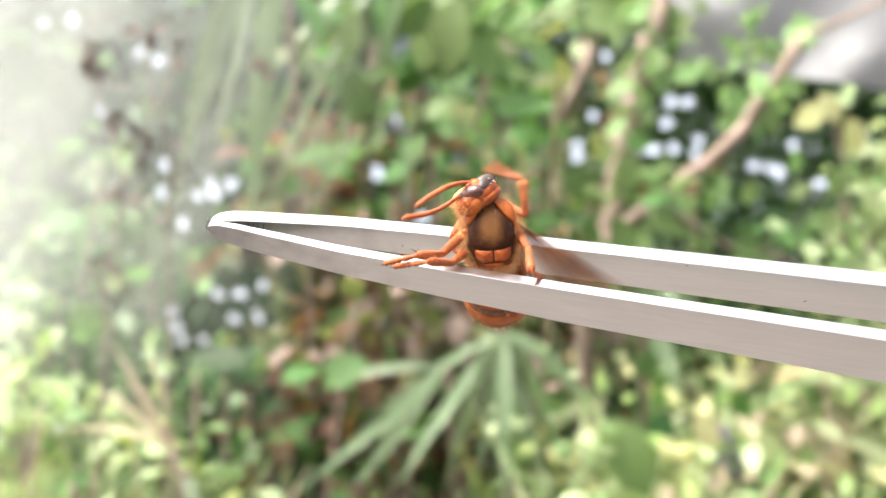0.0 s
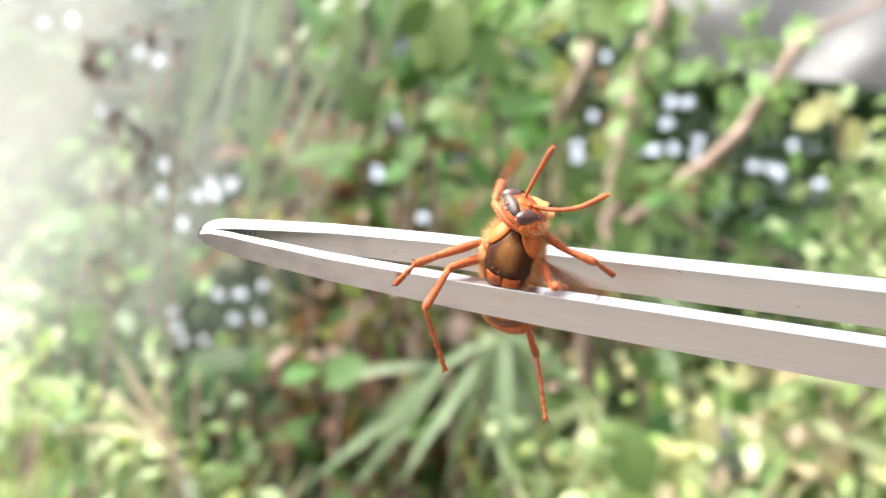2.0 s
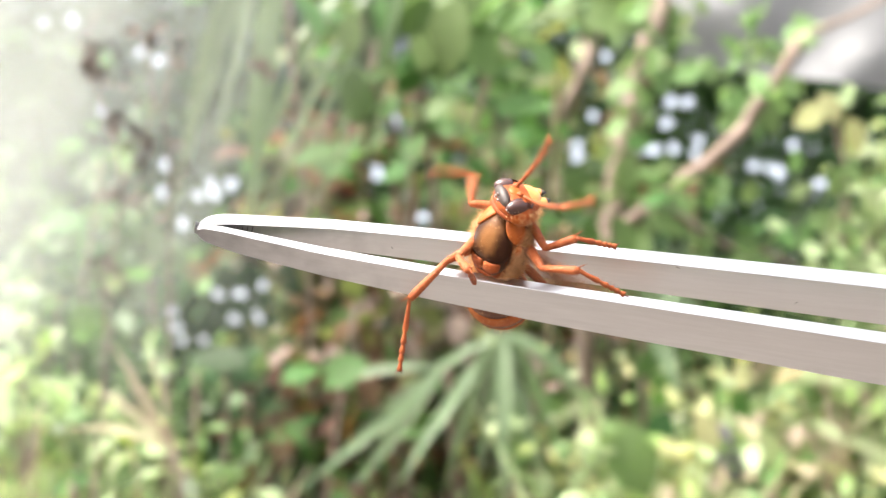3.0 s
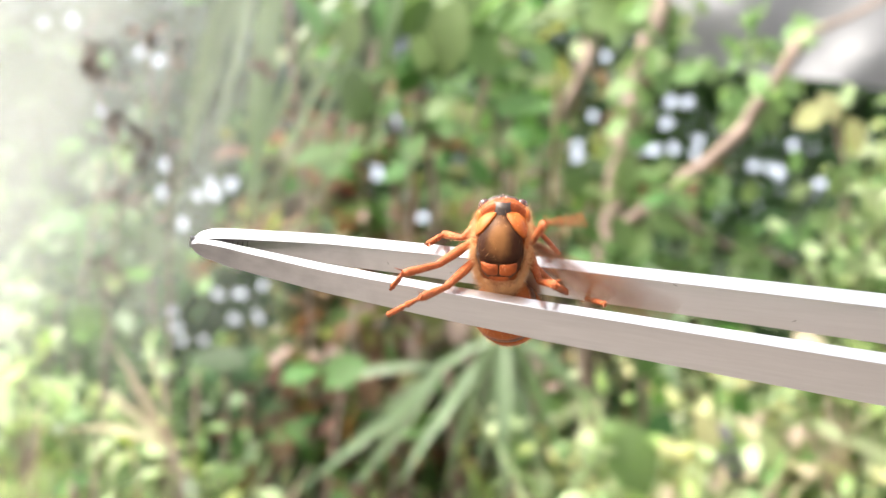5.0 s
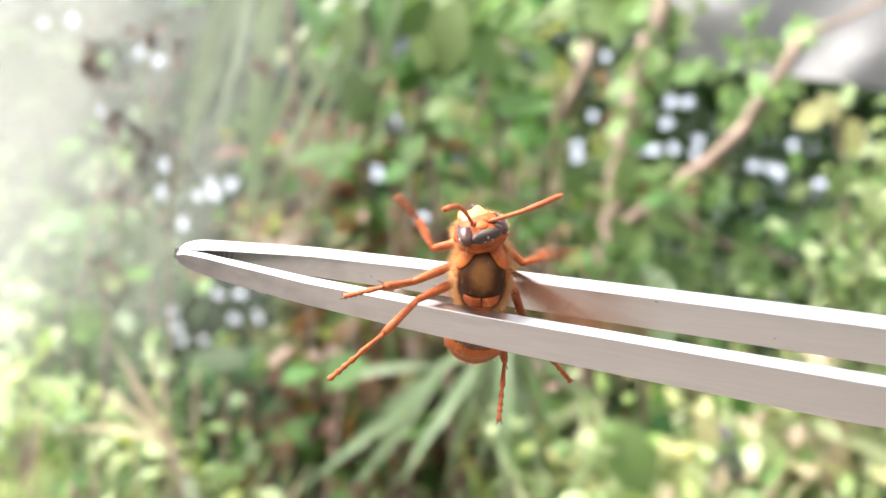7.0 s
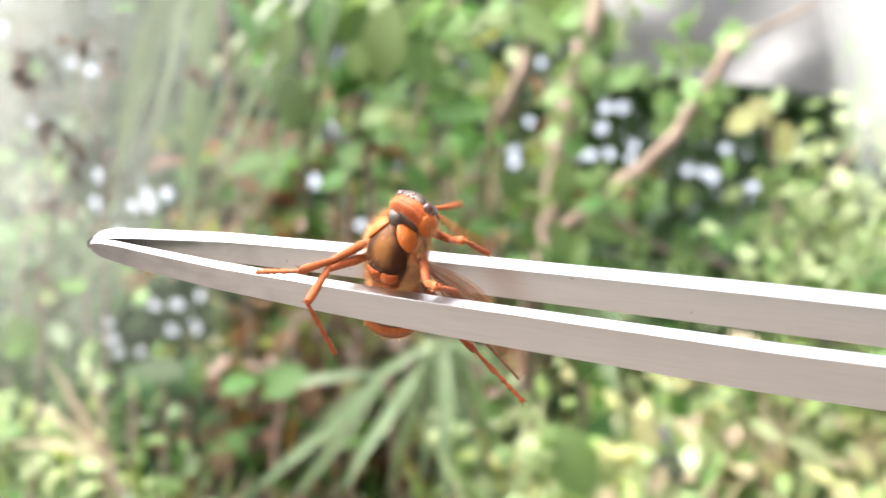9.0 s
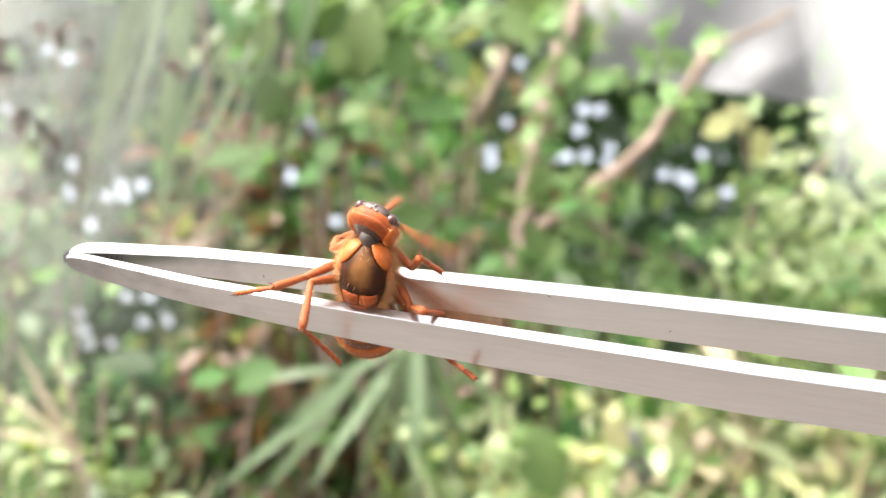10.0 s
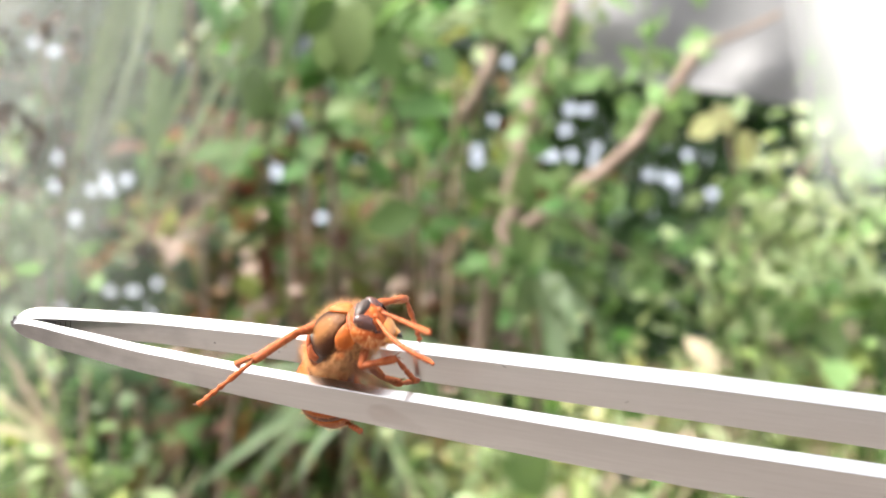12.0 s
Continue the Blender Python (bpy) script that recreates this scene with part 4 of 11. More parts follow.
for s in (-1, 1):
    part("pronotum", plate([(s * 0.5, 10.38), (s * 2.0, 10.25), (s * 3.1, 9.6), (s * 3.75, 8.4), (s * 3.65, 7.1), (s * 3.2, 7.35), (s * 2.3, 8.2), (s * 1.2, 9.5)], BODY, 0.3, 0.16), AMBER, thorax, "orange triangular shoulder plate")
    part("scutellum", plate([(s * 0.1, 3.75), (s * 1.5, 3.8), (s * 2.7, 4.0), (s * 2.65, 2.8), (s * 1.7, 2.2), (s * 0.1, 2.3)], BODY, 0.2, 0.22), ORANGE, thorax, "orange rear back plate")
    part("tegula", ball((0.7 * MM, 0.6 * MM, 0.95 * MM), (s * 3.65 * MM, -0.75 * MM, 6.2 * MM), turn=(0, s * 16, 0)), AMBER, thorax)
    part("side_plate", ball((0.8 * MM, 1.5 * MM, 1.7 * MM), (s * 3.45 * MM, 1.2 * MM, 6.9 * MM), turn=(0, s * -6, 0)), BROWN, thorax)
    part("flank", ball((0.9 * MM, 1.3 * MM, 1.5 * MM), (s * 3.1 * MM, 0.6 * MM, 3.9 * MM), turn=(0, s * 10, 0)), THORAX, thorax)
part("metanotum", plate([(-1.7, 2.0), (1.7, 2.0), (1.3, 1.3), (-1.3, 1.3)], BODY, 0.12, 0.08), ORANGE, thorax)
part("waist", mm_lathe([(-1.6, 1.0), (-0.9, 0.8), (-0.2, 1.0), (0.8, 1.9)], 14), BROWN, hornet)
part("neck", mm_lathe([(8.2, 1.5), (9.2, 1.45), (10.0, 1.25), (10.8, 1.1)], 18, (1, 0.85)), BLACK, hornet)


def on_body():
    while True:
        n = Vector([random.gauss(0, 1) for _ in range(3)]).normalized()
        p = shell_point(n, BODY)
        on_back = n.y < 0.1 and abs(p.x) < 3.4 - 0.25 * max(0, 4.5 - p.z) and p.z > 1.6
        if not on_back or random.random() < 0.006:
            break
    return p * MM, n


fuzz = part("fuzz", hairs(16000, on_body, 1.6 * MM, 0.014 * MM), HAIR, thorax, "short golden hairs")
fuzz["kind"] = "stuff"

head = new("head", None)
head.parent = hornet


def head_capsule():
    bm = ball((3.75 * MM, 3.25 * MM, 1.95 * MM), u=32, v=24)
    for v in bm.verts:
        if v.co.z < -0.9 * MM:
            v.co.z = -0.9 * MM + (v.co.z + 0.9 * MM) * 0.8
        if v.co.y > 0:
            v.co.x *= 1 - 0.28 * (v.co.y / (3.15 * MM))
    return bm


part("head_capsule", head_capsule(), ORANGE, head)
for s in (-1, 1):
    eye_bm = ball((1.2 * MM, 2.2 * MM, 1.2 * MM), (s * 2.1 * MM, -0.58 * MM, 0.72 * MM), turn=(0, s * 24, s * 16), u=28, v=20)
    for v in eye_bm.verts:
        if s * v.co.x < 2.5 * MM and v.co.z > 0.6 * MM and abs(v.co.y - 0.2 * MM) < 0.75 * MM:
            v.co.x += s * 0.55 * MM
            v.co.z -= 0.4 * MM
    part("eye", eye_bm, EYE, head, "glossy dark brown kidney-shaped eye")
    part("mandible", mm_lathe([(-0.4, 0.65), (0.3, 0.75), (0.9, 0.66), (1.4, 0.42), (1.7, 0.1)], 12, (1, 0.7), None, pose(s * 1.2 * MM, 2.3 * MM, 0.8 * MM, -78, 0, s * 14)), YELLOW, head, "yellow jaw")
    part("mandible_tip", mm_lathe([(1.2, 0.56), (1.5, 0.4), (1.95, 0.06)], 10, (1, 0.7), None, pose(s * 1.2 * MM, 2.3 * MM, 0.8 * MM, -78, 0, s * 14)), BLACK, head, "black jaw tip")
    part("antenna_socket", ball((0.5 * MM, 0.5 * MM, 0.35 * MM), (s * 0.9 * MM, -0.5 * MM, 1.85 * MM), u=12, v=8), ORANGE, head)
    part("cheek", ball((0.8 * MM, 2.1 * MM, 1.2 * MM), (s * 2.75 * MM, 0.2 * MM, -0.55 * MM), turn=(0, s * 8, s * 12)), AMBER, head)
part("crown_patch", ball((2.2 * MM, 0.8 * MM, 1.05 * MM), (0, -2.36 * MM, 0.76 * MM)), BLACK, head, "black patch on the crown")
part("occiput", ball((3.5 * MM, 2.95 * MM, 1.05 * MM), (0, -0.4 * MM, -0.85 * MM)), ORANGE, head, "broad orange band behind the crown")
for x, z in ((-0.45, 0.35), (0.45, 0.35), (0, 0.95)):
    part("ocellus", ball((0.24 * MM, 0.2 * MM, 0.24 * MM), (x * MM, -3.12 * MM, (z + 0.1) * MM), u=10, v=8), GLASSY, head)
# The nape's hollow is not cut; its dark is put into a black bump.
part("nape", ball((2.2 * MM, 1.8 * MM, 0.4 * MM), (0, -0.2 * MM, -1.66 * MM)), BLACK, head, "black bump standing in for the nape's dark hollow")
part("clypeus", ball((1.9 * MM, 1.6 * MM, 0.62 * MM), (0, 1.25 * MM, 1.3 * MM)), YELLOW, head, "pale yellow face plate")
part("forehead", ball((1.0 * MM, 0.9 * MM, 0.4 * MM), (0, -0.9 * MM, 1.62 * MM)), AMBER, head)


def on_head():
    while True:
        n = Vector([random.gauss(0, 1) for _ in range(3)]).normalized()
        if abs(n.x) > 0.72 or n.y > 0.3 or n.z < -0.75:
            break
    n.z = min(n.z, 0.3)
    return Vector((n.x * 3.5, n.y * 3.1, max(n.z * 1.9, -1.2))) * MM, n


head_fuzz = part("head_fuzz", hairs(1700, on_head, 0.95 * MM, 0.02 * MM), HAIR, head)
head_fuzz["kind"] = "stuff"

for piece in head.children:
    piece.data.transform(Matrix.Scale(0.93, 4))
for piece in (thorax, *thorax.children):
    piece.data.transform(Matrix.Diagonal((0.83, 0.95, 0.92, 1)))
    for v in piece.data.vertices:
        low = min(1.0, max(0.0, (4.0 * MM - v.co.z) / (4.5 * MM)))
        v.co.x *= 1 - 0.2 * low
        v.co.y *= 1 - 0.12 * low


def antenna(s):
    """A scape and a ringed, gently bowed flagellum, along z."""
    points, radii = [], []
    for k in range(53):
        f = k / 52
        points.append(Vector((s * 1.1 * math.sin(math.pi * min(1, f * 1.05)), 0, f * 9.8)) * MM)
        ring = 0.02 * math.cos(f * 12 * math.tau)
        radii.append(((0.23 if f < 0.2 else 0.26 + 0.07 * min(1, (f - 0.2) * 2)) + ring) * (1 if f < 0.95 else 0.7) * MM)
    bm = bmesh.new()
    tube(bm, points, radii, 10, even=True)
    return part("antenna", bm, LEGS, hornet)


antenna_left, antenna_right = antenna(-1), antenna(1)


def gaster_part():
    """The abdomen hangs along -z from the waist: overlapping rings, each orange with a dark band."""
    root = new("abdomen")
    root.parent = hornet
    shape = [(0, 0.9), (0.8, 1.9), (1.8, 3.2), (3.2, 4.1), (5.0, 4.45), (7.0, 4.3), (9.0, 3.6), (10.8, 2.5), (12.2, 1.3), (13.2, 0.25)]
    cuts = [0, 2.2, 5.6, 8.6, 10.8, 12.2, 13.2]
    for a, b in zip(cuts, cuts[1:]):
        prof = []
        for k in range(7):
            z = a + (b - a) * k / 6
            prof.append((-z, curve_at(z, shape) + 0.12 * k / 6))
        split = 3
        part("abdomen_band", mm_lathe(prof[:split][::-1], 28, (1, 0.92)), BAND, root, "dark brown abdomen band")
        part("abdomen_ring", mm_lathe(prof[split - 1:][::-1] , 28, (1.004, 0.924)), AMBER, root)
    def on_abdomen():
        z, a = random.uniform(0.6, 12.8), random.uniform(0, math.tau)
        way = Vector((math.cos(a), math.sin(a), -0.5))
        r = curve_at(z, shape) + 0.1
        return Vector((r * math.cos(a), r * 0.92 * math.sin(a), -z)) * MM, way

    down = part("abdomen_fuzz", hairs(1100, on_abdomen, 0.6 * MM, 0.016 * MM), HAIR, root, "short golden hairs")
    down["kind"] = "stuff"
    part("sting_tip", mm_lathe([(-13.9, 0.05), (-13.1, 0.3)], 10), BLACK, root)
    return root


gaster = gaster_part()


def wing(s):
    """Folded fore and hind wing, lengthwise along z."""
    root = new("wing")
    root.parent = hornet
    for name, n, w, off in (("forewing", 23, 5.6, 0.0), ("hindwing", 14, 4.0, 0.25)):
        bm = bmesh.new()
        rows = []
        for i in range(15):
            f = i / 14
            lead = 0.25 + 0.5 * math.sin(math.pi * f) * 0.4
            ww = w * (math.sin(math.pi * min(1, f * 0.93 + 0.02)) ** 0.75) * (0.35 + 0.65 * f)
            x0 = -lead + (1.6 if name == "hindwing" else 0) * f
            rows.append([bm.verts.new(Vector((s * (x0 + ww * k / 5), off + 0.18 * (k % 2) + 0.5 * math.sin(f * 3) * k / 5, f * n)) * MM) for k in range(6)])
        for a, b in zip(rows, rows[1:]):
            for k in range(5):
                bm.faces.new((a[k], a[k + 1], b[k + 1], b[k]))
        for k, r in ((0, 0.16), (1, 0.08), (2, 0.08), (4, 0.06)):
            vein = bmesh.new()
            tube(vein, [row[k].co.copy() for row in rows[: 15 if k == 0 else 12]], [r * MM, r * 0.9 * MM], 6)
            part("vein", vein, VEIN, root)
        for i in (6, 8, 11):
            vein = bmesh.new()
            tube(vein, [rows[i][k].co.copy() for k in range(4)], [0.06 * MM], 5)
            part("vein", vein, VEIN, root)
        part(name, bm, WING, root, "translucent amber wing")
    return root


wing_left, wing_right = wing(-1), wing(1)
LEG_LENGTHS = {"fore": (4.2, 4.3, 5.6), "mid": (5.6, 5.0, 6.6), "hind": (6.6, 6.4, 9.2)}
LEG_ROOTS = {"fore": (2.0, 2.1, 8.6), "mid": (2.8, 1.4, 6.0), "hind": (2.7, 0.9, 3.7)}
legs = {}
for name, (fl, tl, sl) in LEG_LENGTHS.items():
    for side, s in (("left", -1), ("right", 1)):
        x, y, z = LEG_ROOTS[name]
        part("coxa", ball((0.85 * MM, 0.85 * MM, 0.95 * MM), (s * x * MM, y * MM, z * MM), u=14, v=10), BROWN, hornet)
        femur = part("femur", mm_lathe([(-1.6, 0.3), (-0.9, 0.45), (0.2, 0.5), (fl * 0.35, 0.62), (fl * 0.8, 0.5), (fl, 0.42), (fl + 0.25, 0.2)], 12), LEGS, hornet)
        shin = mm_lathe([(-0.25, 0.2), (0.05, 0.4), (tl * 0.4, 0.46), (tl * 0.85, 0.55), (tl, 0.42)], 12)
        tibia = part("tibia", shin, LEGS, hornet)
        for a in (25, -25):
            part("spur", mm_lathe([(0, 0.09), (0.7, 0.07), (1.3, 0.015)], 6, (1, 1), None, pose(0, 0.35 * MM, (tl - 0.2) * MM, a, 12, 0)), LEGS, tibia)
        prof = [(0, 0.18)]
        cut = [0, 0.46, 0.62, 0.75, 0.86, 1.0]
        for a, b in zip(cut, cut[1:]):
            a, b = a * sl, b * sl
            prof += [(a + (b - a) * 0.12, 0.23), (a + (b - a) * 0.5, 0.29), (b - (b - a) * 0.12, 0.4), (b, 0.2)]
        tarsus = part("tarsus", mm_lathe(prof, 10), LEGS, hornet)
        for t in (-1, 1):
            part("claw", mm_lathe([(0, 0.12), (0.35, 0.1), (0.75, 0.02)], 6, (1, 1), None, pose(t * 0.12 * MM, 0, (sl - 0.1) * MM, 20, t * 35, 0)), BAND, tarsus)
        for piece, n, r in ((femur, fl, 0.55), (tibia, tl, 0.48)):
            def on_leg():
                a = random.uniform(0, math.tau)
                return Vector((r * math.cos(a), r * math.sin(a), random.uniform(0.1, 0.95) * n)) * MM, Vector((math.cos(a), math.sin(a), 0.6))

            down = part("leg_fuzz", hairs(110, on_leg, 0.45 * MM, 0.016 * MM), HAIR, piece)
            down["kind"] = "stuff"
        legs[name + "_" + side] = (femur, tibia, tarsus)


def motions():
    walk(tweezers, [
        (0, pose(-0.02993, 0.15091, 1.03016, 50.1, 7, 1.2)), (0.25, pose(-0.03014, 0.15095, 1.02977, 50.1, 7, 1.2)), (0.5, pose(-0.03035, 0.15099, 1.02938, 50.1, 7, 1.2)),
        (0.75, pose(-0.03023, 0.15104, 1.02895, 50.1, 7, 1.2)), (1, pose(-0.03012, 0.15109, 1.02853, 50.1, 6.9, 1.2)), (1.25, pose(-0.03033, 0.15107, 1.02845, 50.1, 6.9, 1.2)),
        (1.5, pose(-0.03054, 0.15106, 1.02837, 50.1, 6.9, 1.2)), (1.75, pose(-0.03075, 0.15096, 1.02876, 50.1, 6.8, 1.2)), (2, pose(-0.03095, 0.15087, 1.02914, 50.1, 6.8, 1.2)),
        (2.25, pose(-0.03066, 0.15081, 1.02931, 50.1, 6.8, 1.2)), (2.5, pose(-0.03037, 0.15075, 1.02948, 50.1, 6.7, 1.2)), (2.75, pose(-0.03081, 0.15062, 1.02956, 50.1, 6.8, 1.2)),
        (3, pose(-0.03125, 0.15048, 1.02964, 50.1, 6.8, 1.2)), (3.25, pose(-0.03147, 0.1504, 1.02941, 50.1, 6.9, 1.2)), (3.5, pose(-0.03156, 0.15029, 1.02941, 50.1, 6.9, 1.2)),
        (3.75, pose(-0.03166, 0.15017, 1.02941, 50.1, 7, 1.2)), (4, pose(-0.03176, 0.15005, 1.02941, 50.1, 7, 1.2)), (4.25, pose(-0.03186, 0.14993, 1.02941, 50.1, 7.1, 1.3)),
        (4.5, pose(-0.03196, 0.14982, 1.02941, 50.1, 7.1, 1.3)), (4.75, pose(-0.03205, 0.1497, 1.02941, 50.1, 7.2, 1.3)), (5, pose(-0.0317, 0.14988, 1.02772, 50.1, 7.2, 1.3)),
        (5.25, pose(-0.03171, 0.14973, 1.02791, 50.1, 7.3, 1.3)), (5.5, pose(-0.03172, 0.14958, 1.0281, 50.1, 7.3, 1.3)), (5.75, pose(-0.03239, 0.14969, 1.02729, 50.1, 7.4, 1.3)),
        (6, pose(-0.03305, 0.14979, 1.02648, 50.1, 7.4, 1.3)), (6.25, pose(-0.03308, 0.14971, 1.02676, 50.1, 7.5, 1.3)), (6.5, pose(-0.03311, 0.14963, 1.02703, 50.1, 7.5, 1.3)),
        (6.75, pose(-0.03348, 0.15044, 1.02678, 50.1, 7.7, 1.3)), (7, pose(-0.03387, 0.15127, 1.02653, 50.1, 7.9, 1.3)), (7.25, pose(-0.03256, 0.15091, 1.02873, 50.1, 7.7, 1.3)),
        (7.5, pose(-0.03312, 0.15093, 1.02882, 50.1, 7.4, 1.3)), (7.75, pose(-0.03368, 0.15094, 1.02892, 50.1, 7.3, 1.3)), (8, pose(-0.03417, 0.15097, 1.02904, 50.1, 7.3, 1.2)),
        (8.25, pose(-0.03497, 0.15103, 1.02917, 50.1, 7.3, 1.2)), (8.5, pose(-0.03577, 0.15108, 1.02929, 50.2, 7.3, 1.1)), (8.75, pose(-0.03601, 0.15123, 1.02963, 50.2, 7.4, 0.8)),
        (8.8, pose(-0.03606, 0.15127, 1.0297, 50.2, 7.4, 0.8)), (8.9, pose(-0.03656, 0.1521, 1.02973, 50.3, 7.6, -0.3)), (9, pose(-0.03704, 0.15303, 1.02975, 50.4, 7.7, -1.4)),
        (9.25, pose(-0.03623, 0.15341, 1.02965, 50.3, 7.6, -2.1)), (9.5, pose(-0.03588, 0.15365, 1.02977, 50.2, 7.2, -2.4)), (9.75, pose(-0.03631, 0.1538, 1.02828, 50.2, 7.2, -2.6)),
        (10, pose(-0.03673, 0.15395, 1.02678, 50.2, 7.1, -2.8)), (10.25, pose(-0.03687, 0.15386, 1.02656, 50.2, 7.1, -3)), (10.5, pose(-0.03701, 0.15378, 1.02633, 50.2, 7, -3.2)),
        (10.6, pose(-0.03724, 0.15372, 1.02633, 50.2, 7.1, -3.2)), (10.7, pose(-0.03746, 0.15367, 1.02634, 50.2, 7.1, -3.3)), (10.75, pose(-0.03758, 0.15365, 1.02634, 50.2, 7.1, -3.3)),
        (10.85, pose(-0.0378, 0.1536, 1.02635, 50.2, 7.1, -3.3)), (11, pose(-0.03814, 0.15353, 1.02636, 50.2, 7.1, -3.4)), (11.25, pose(-0.03904, 0.1536, 1.02505, 50.3, 7.2, -3.5)),
        (11.35, pose(-0.03939, 0.15363, 1.02453, 50.3, 7.2, -3.5)), (11.45, pose(-0.03975, 0.15367, 1.02401, 50.3, 7.2, -3.5)), (11.5, pose(-0.03992, 0.15368, 1.02375, 50.3, 7.2, -3.5)),
        (11.75, pose(-0.04028, 0.15398, 1.02072, 50.2, 7.2, -3.5)), (12, pose(-0.04062, 0.15427, 1.0177, 50.2, 7.2, -3.5)),
    ])
    walk(hornet, [
        (0, pose(0.0065, 0.1521, 1.02341, 15.4, -5.1, -0.9)), (0.25, pose(0.0075, 0.15216, 1.02291, 28.7, -3.3, -0.8)), (0.5, pose(0.0085, 0.15222, 1.02242, 42, -1.5, -0.3)),
        (0.75, pose(0.00814, 0.15226, 1.02206, 30.8, 2.2, -0.3)), (1, pose(0.00778, 0.15229, 1.02171, 19.6, 5.8, -1)), (1.25, pose(0.00803, 0.15231, 1.02142, 33.1, 4.6, -0.1)),
        (1.5, pose(0.00828, 0.15233, 1.02114, 46.5, 3.1, 0.6)), (1.75, pose(0.00792, 0.15226, 1.02141, 43.1, 11.8, -3)), (2, pose(0.00756, 0.15218, 1.02169, 39.1, 20.2, -7.3)),
        (2.25, pose(0.00767, 0.1521, 1.022, 39, 9.7, -5.9)), (2.5, pose(0.00777, 0.15201, 1.02232, 38.7, -0.7, -4.6)), (2.75, pose(0.00688, 0.15183, 1.02268, 33.8, 15.8, -14.4)),
        (3, pose(0.00598, 0.15164, 1.02305, 25, 31, -27.1)), (3.25, pose(0.00616, 0.15162, 1.02255, 31.9, 17, -14.6)), (3.5, pose(0.00646, 0.15155, 1.02227, 35.3, 2, -4.2)),
        (3.75, pose(0.00598, 0.15142, 1.02231, 37.7, 2.1, -5.4)), (4, pose(0.0055, 0.1513, 1.02235, 40, 2.3, -6.6)), (4.25, pose(0.00484, 0.15119, 1.02229, 27.8, 3, -3.8)),
        (4.5, pose(0.00419, 0.15108, 1.02222, 15.6, 4.3, -1.3)), (4.75, pose(0.00544, 0.15085, 1.02286, 18.3, 4.2, -4.3)), (5, pose(0.00715, 0.15092, 1.0218, 21, 4.2, -7.2)),
        (5.25, pose(0.00626, 0.15087, 1.02143, 27.9, 4.9, -6.9)), (5.5, pose(0.00537, 0.15082, 1.02107, 34.8, 5.5, -6.4)), (5.75, pose(0.00417, 0.15094, 1.0202, 25.2, 3.6, -4.2)),
        (6, pose(0.00247, 0.15106, 1.01932, 15.6, 2.2, -1.6)), (6.25, pose(0.00233, 0.15096, 1.0197, 15.6, -0.3, -2.1)), (6.5, pose(0.00169, 0.15085, 1.02008, 15.6, -2.7, -2.5)),
        (6.75, pose(0.0032, 0.15171, 1.01962, 27.2, -0.7, -1.3)), (7, pose(0.00471, 0.15257, 1.01916, 38.8, 1, 0.2)), (7.25, pose(0.00538, 0.15214, 1.02174, 36.5, 16.6, -11.7)),
        (7.5, pose(0.00418, 0.15209, 1.02222, 30.2, 31.3, -25.7)), (7.75, pose(0.00381, 0.15214, 1.02207, 27.1, 21.5, -15.8)), (8, pose(0.0035, 0.15219, 1.02193, 22.5, 12.3, -5.9)),
        (8.25, pose(0.00295, 0.15211, 1.02254, 26.7, 15.9, -13.8)), (8.5, pose(0.0024, 0.15203, 1.02315, 30.4, 20, -21.5)), (8.75, pose(0.00215, 0.15202, 1.02336, 31.1, 21.6, -21.5)),
        (8.8, pose(0.0021, 0.15202, 1.0234, 31.3, 22.1, -21.4)), (8.9, pose(0.00156, 0.15213, 1.0231, 31.6, 23.3, -22.4)), (9, pose(0.00102, 0.15231, 1.02285, 31.7, 23.9, -23.5)),
        (9.25, pose(0.00158, 0.15238, 1.02281, 38.3, 13.5, -14.1)), (9.5, pose(0.00164, 0.15244, 1.02284, 42.9, 2.4, -5.9)), (9.75, pose(0.00123, 0.1525, 1.02121, 37.7, 7, -7.5)),
        (10, pose(0.00082, 0.15256, 1.01958, 32.4, 11.4, -9.6)), (10.25, pose(0.00001, 0.15232, 1.01982, 27.4, 21.9, -20.7)), (10.5, pose(-0.00081, 0.1521, 1.02005, 19.8, 31.3, -33.7)),
        (10.6, pose(-0.00066, 0.15199, 1.02003, 21.4, 32, -32.9)), (10.7, pose(0.00001, 0.15185, 1.01995, 25.1, 33.8, -31)), (10.75, pose(0.00043, 0.15177, 1.0199, 27.5, 34.8, -29.7)),
        (10.85, pose(0.00123, 0.15162, 1.01981, 32.1, 36.6, -27)), (11, pose(0.00167, 0.15144, 1.01975, 35.8, 37.8, -24.9)), (11.25, pose(0.0007, 0.15146, 1.01863, 27, 36.8, -29.3)),
        (11.35, pose(0.00031, 0.15146, 1.01821, 22.1, 35.9, -31.7)), (11.45, pose(-0.00007, 0.15147, 1.01776, 18.9, 35.3, -33.2)), (11.5, pose(-0.00025, 0.15147, 1.01751, 18.4, 35.2, -33.4)),
        (11.75, pose(-0.00138, 0.15171, 1.01513, 13, 47.4, -43.3)), (12, pose(-0.00249, 0.15195, 1.01275, -8.7, 61.2, -67.7)),
    ])
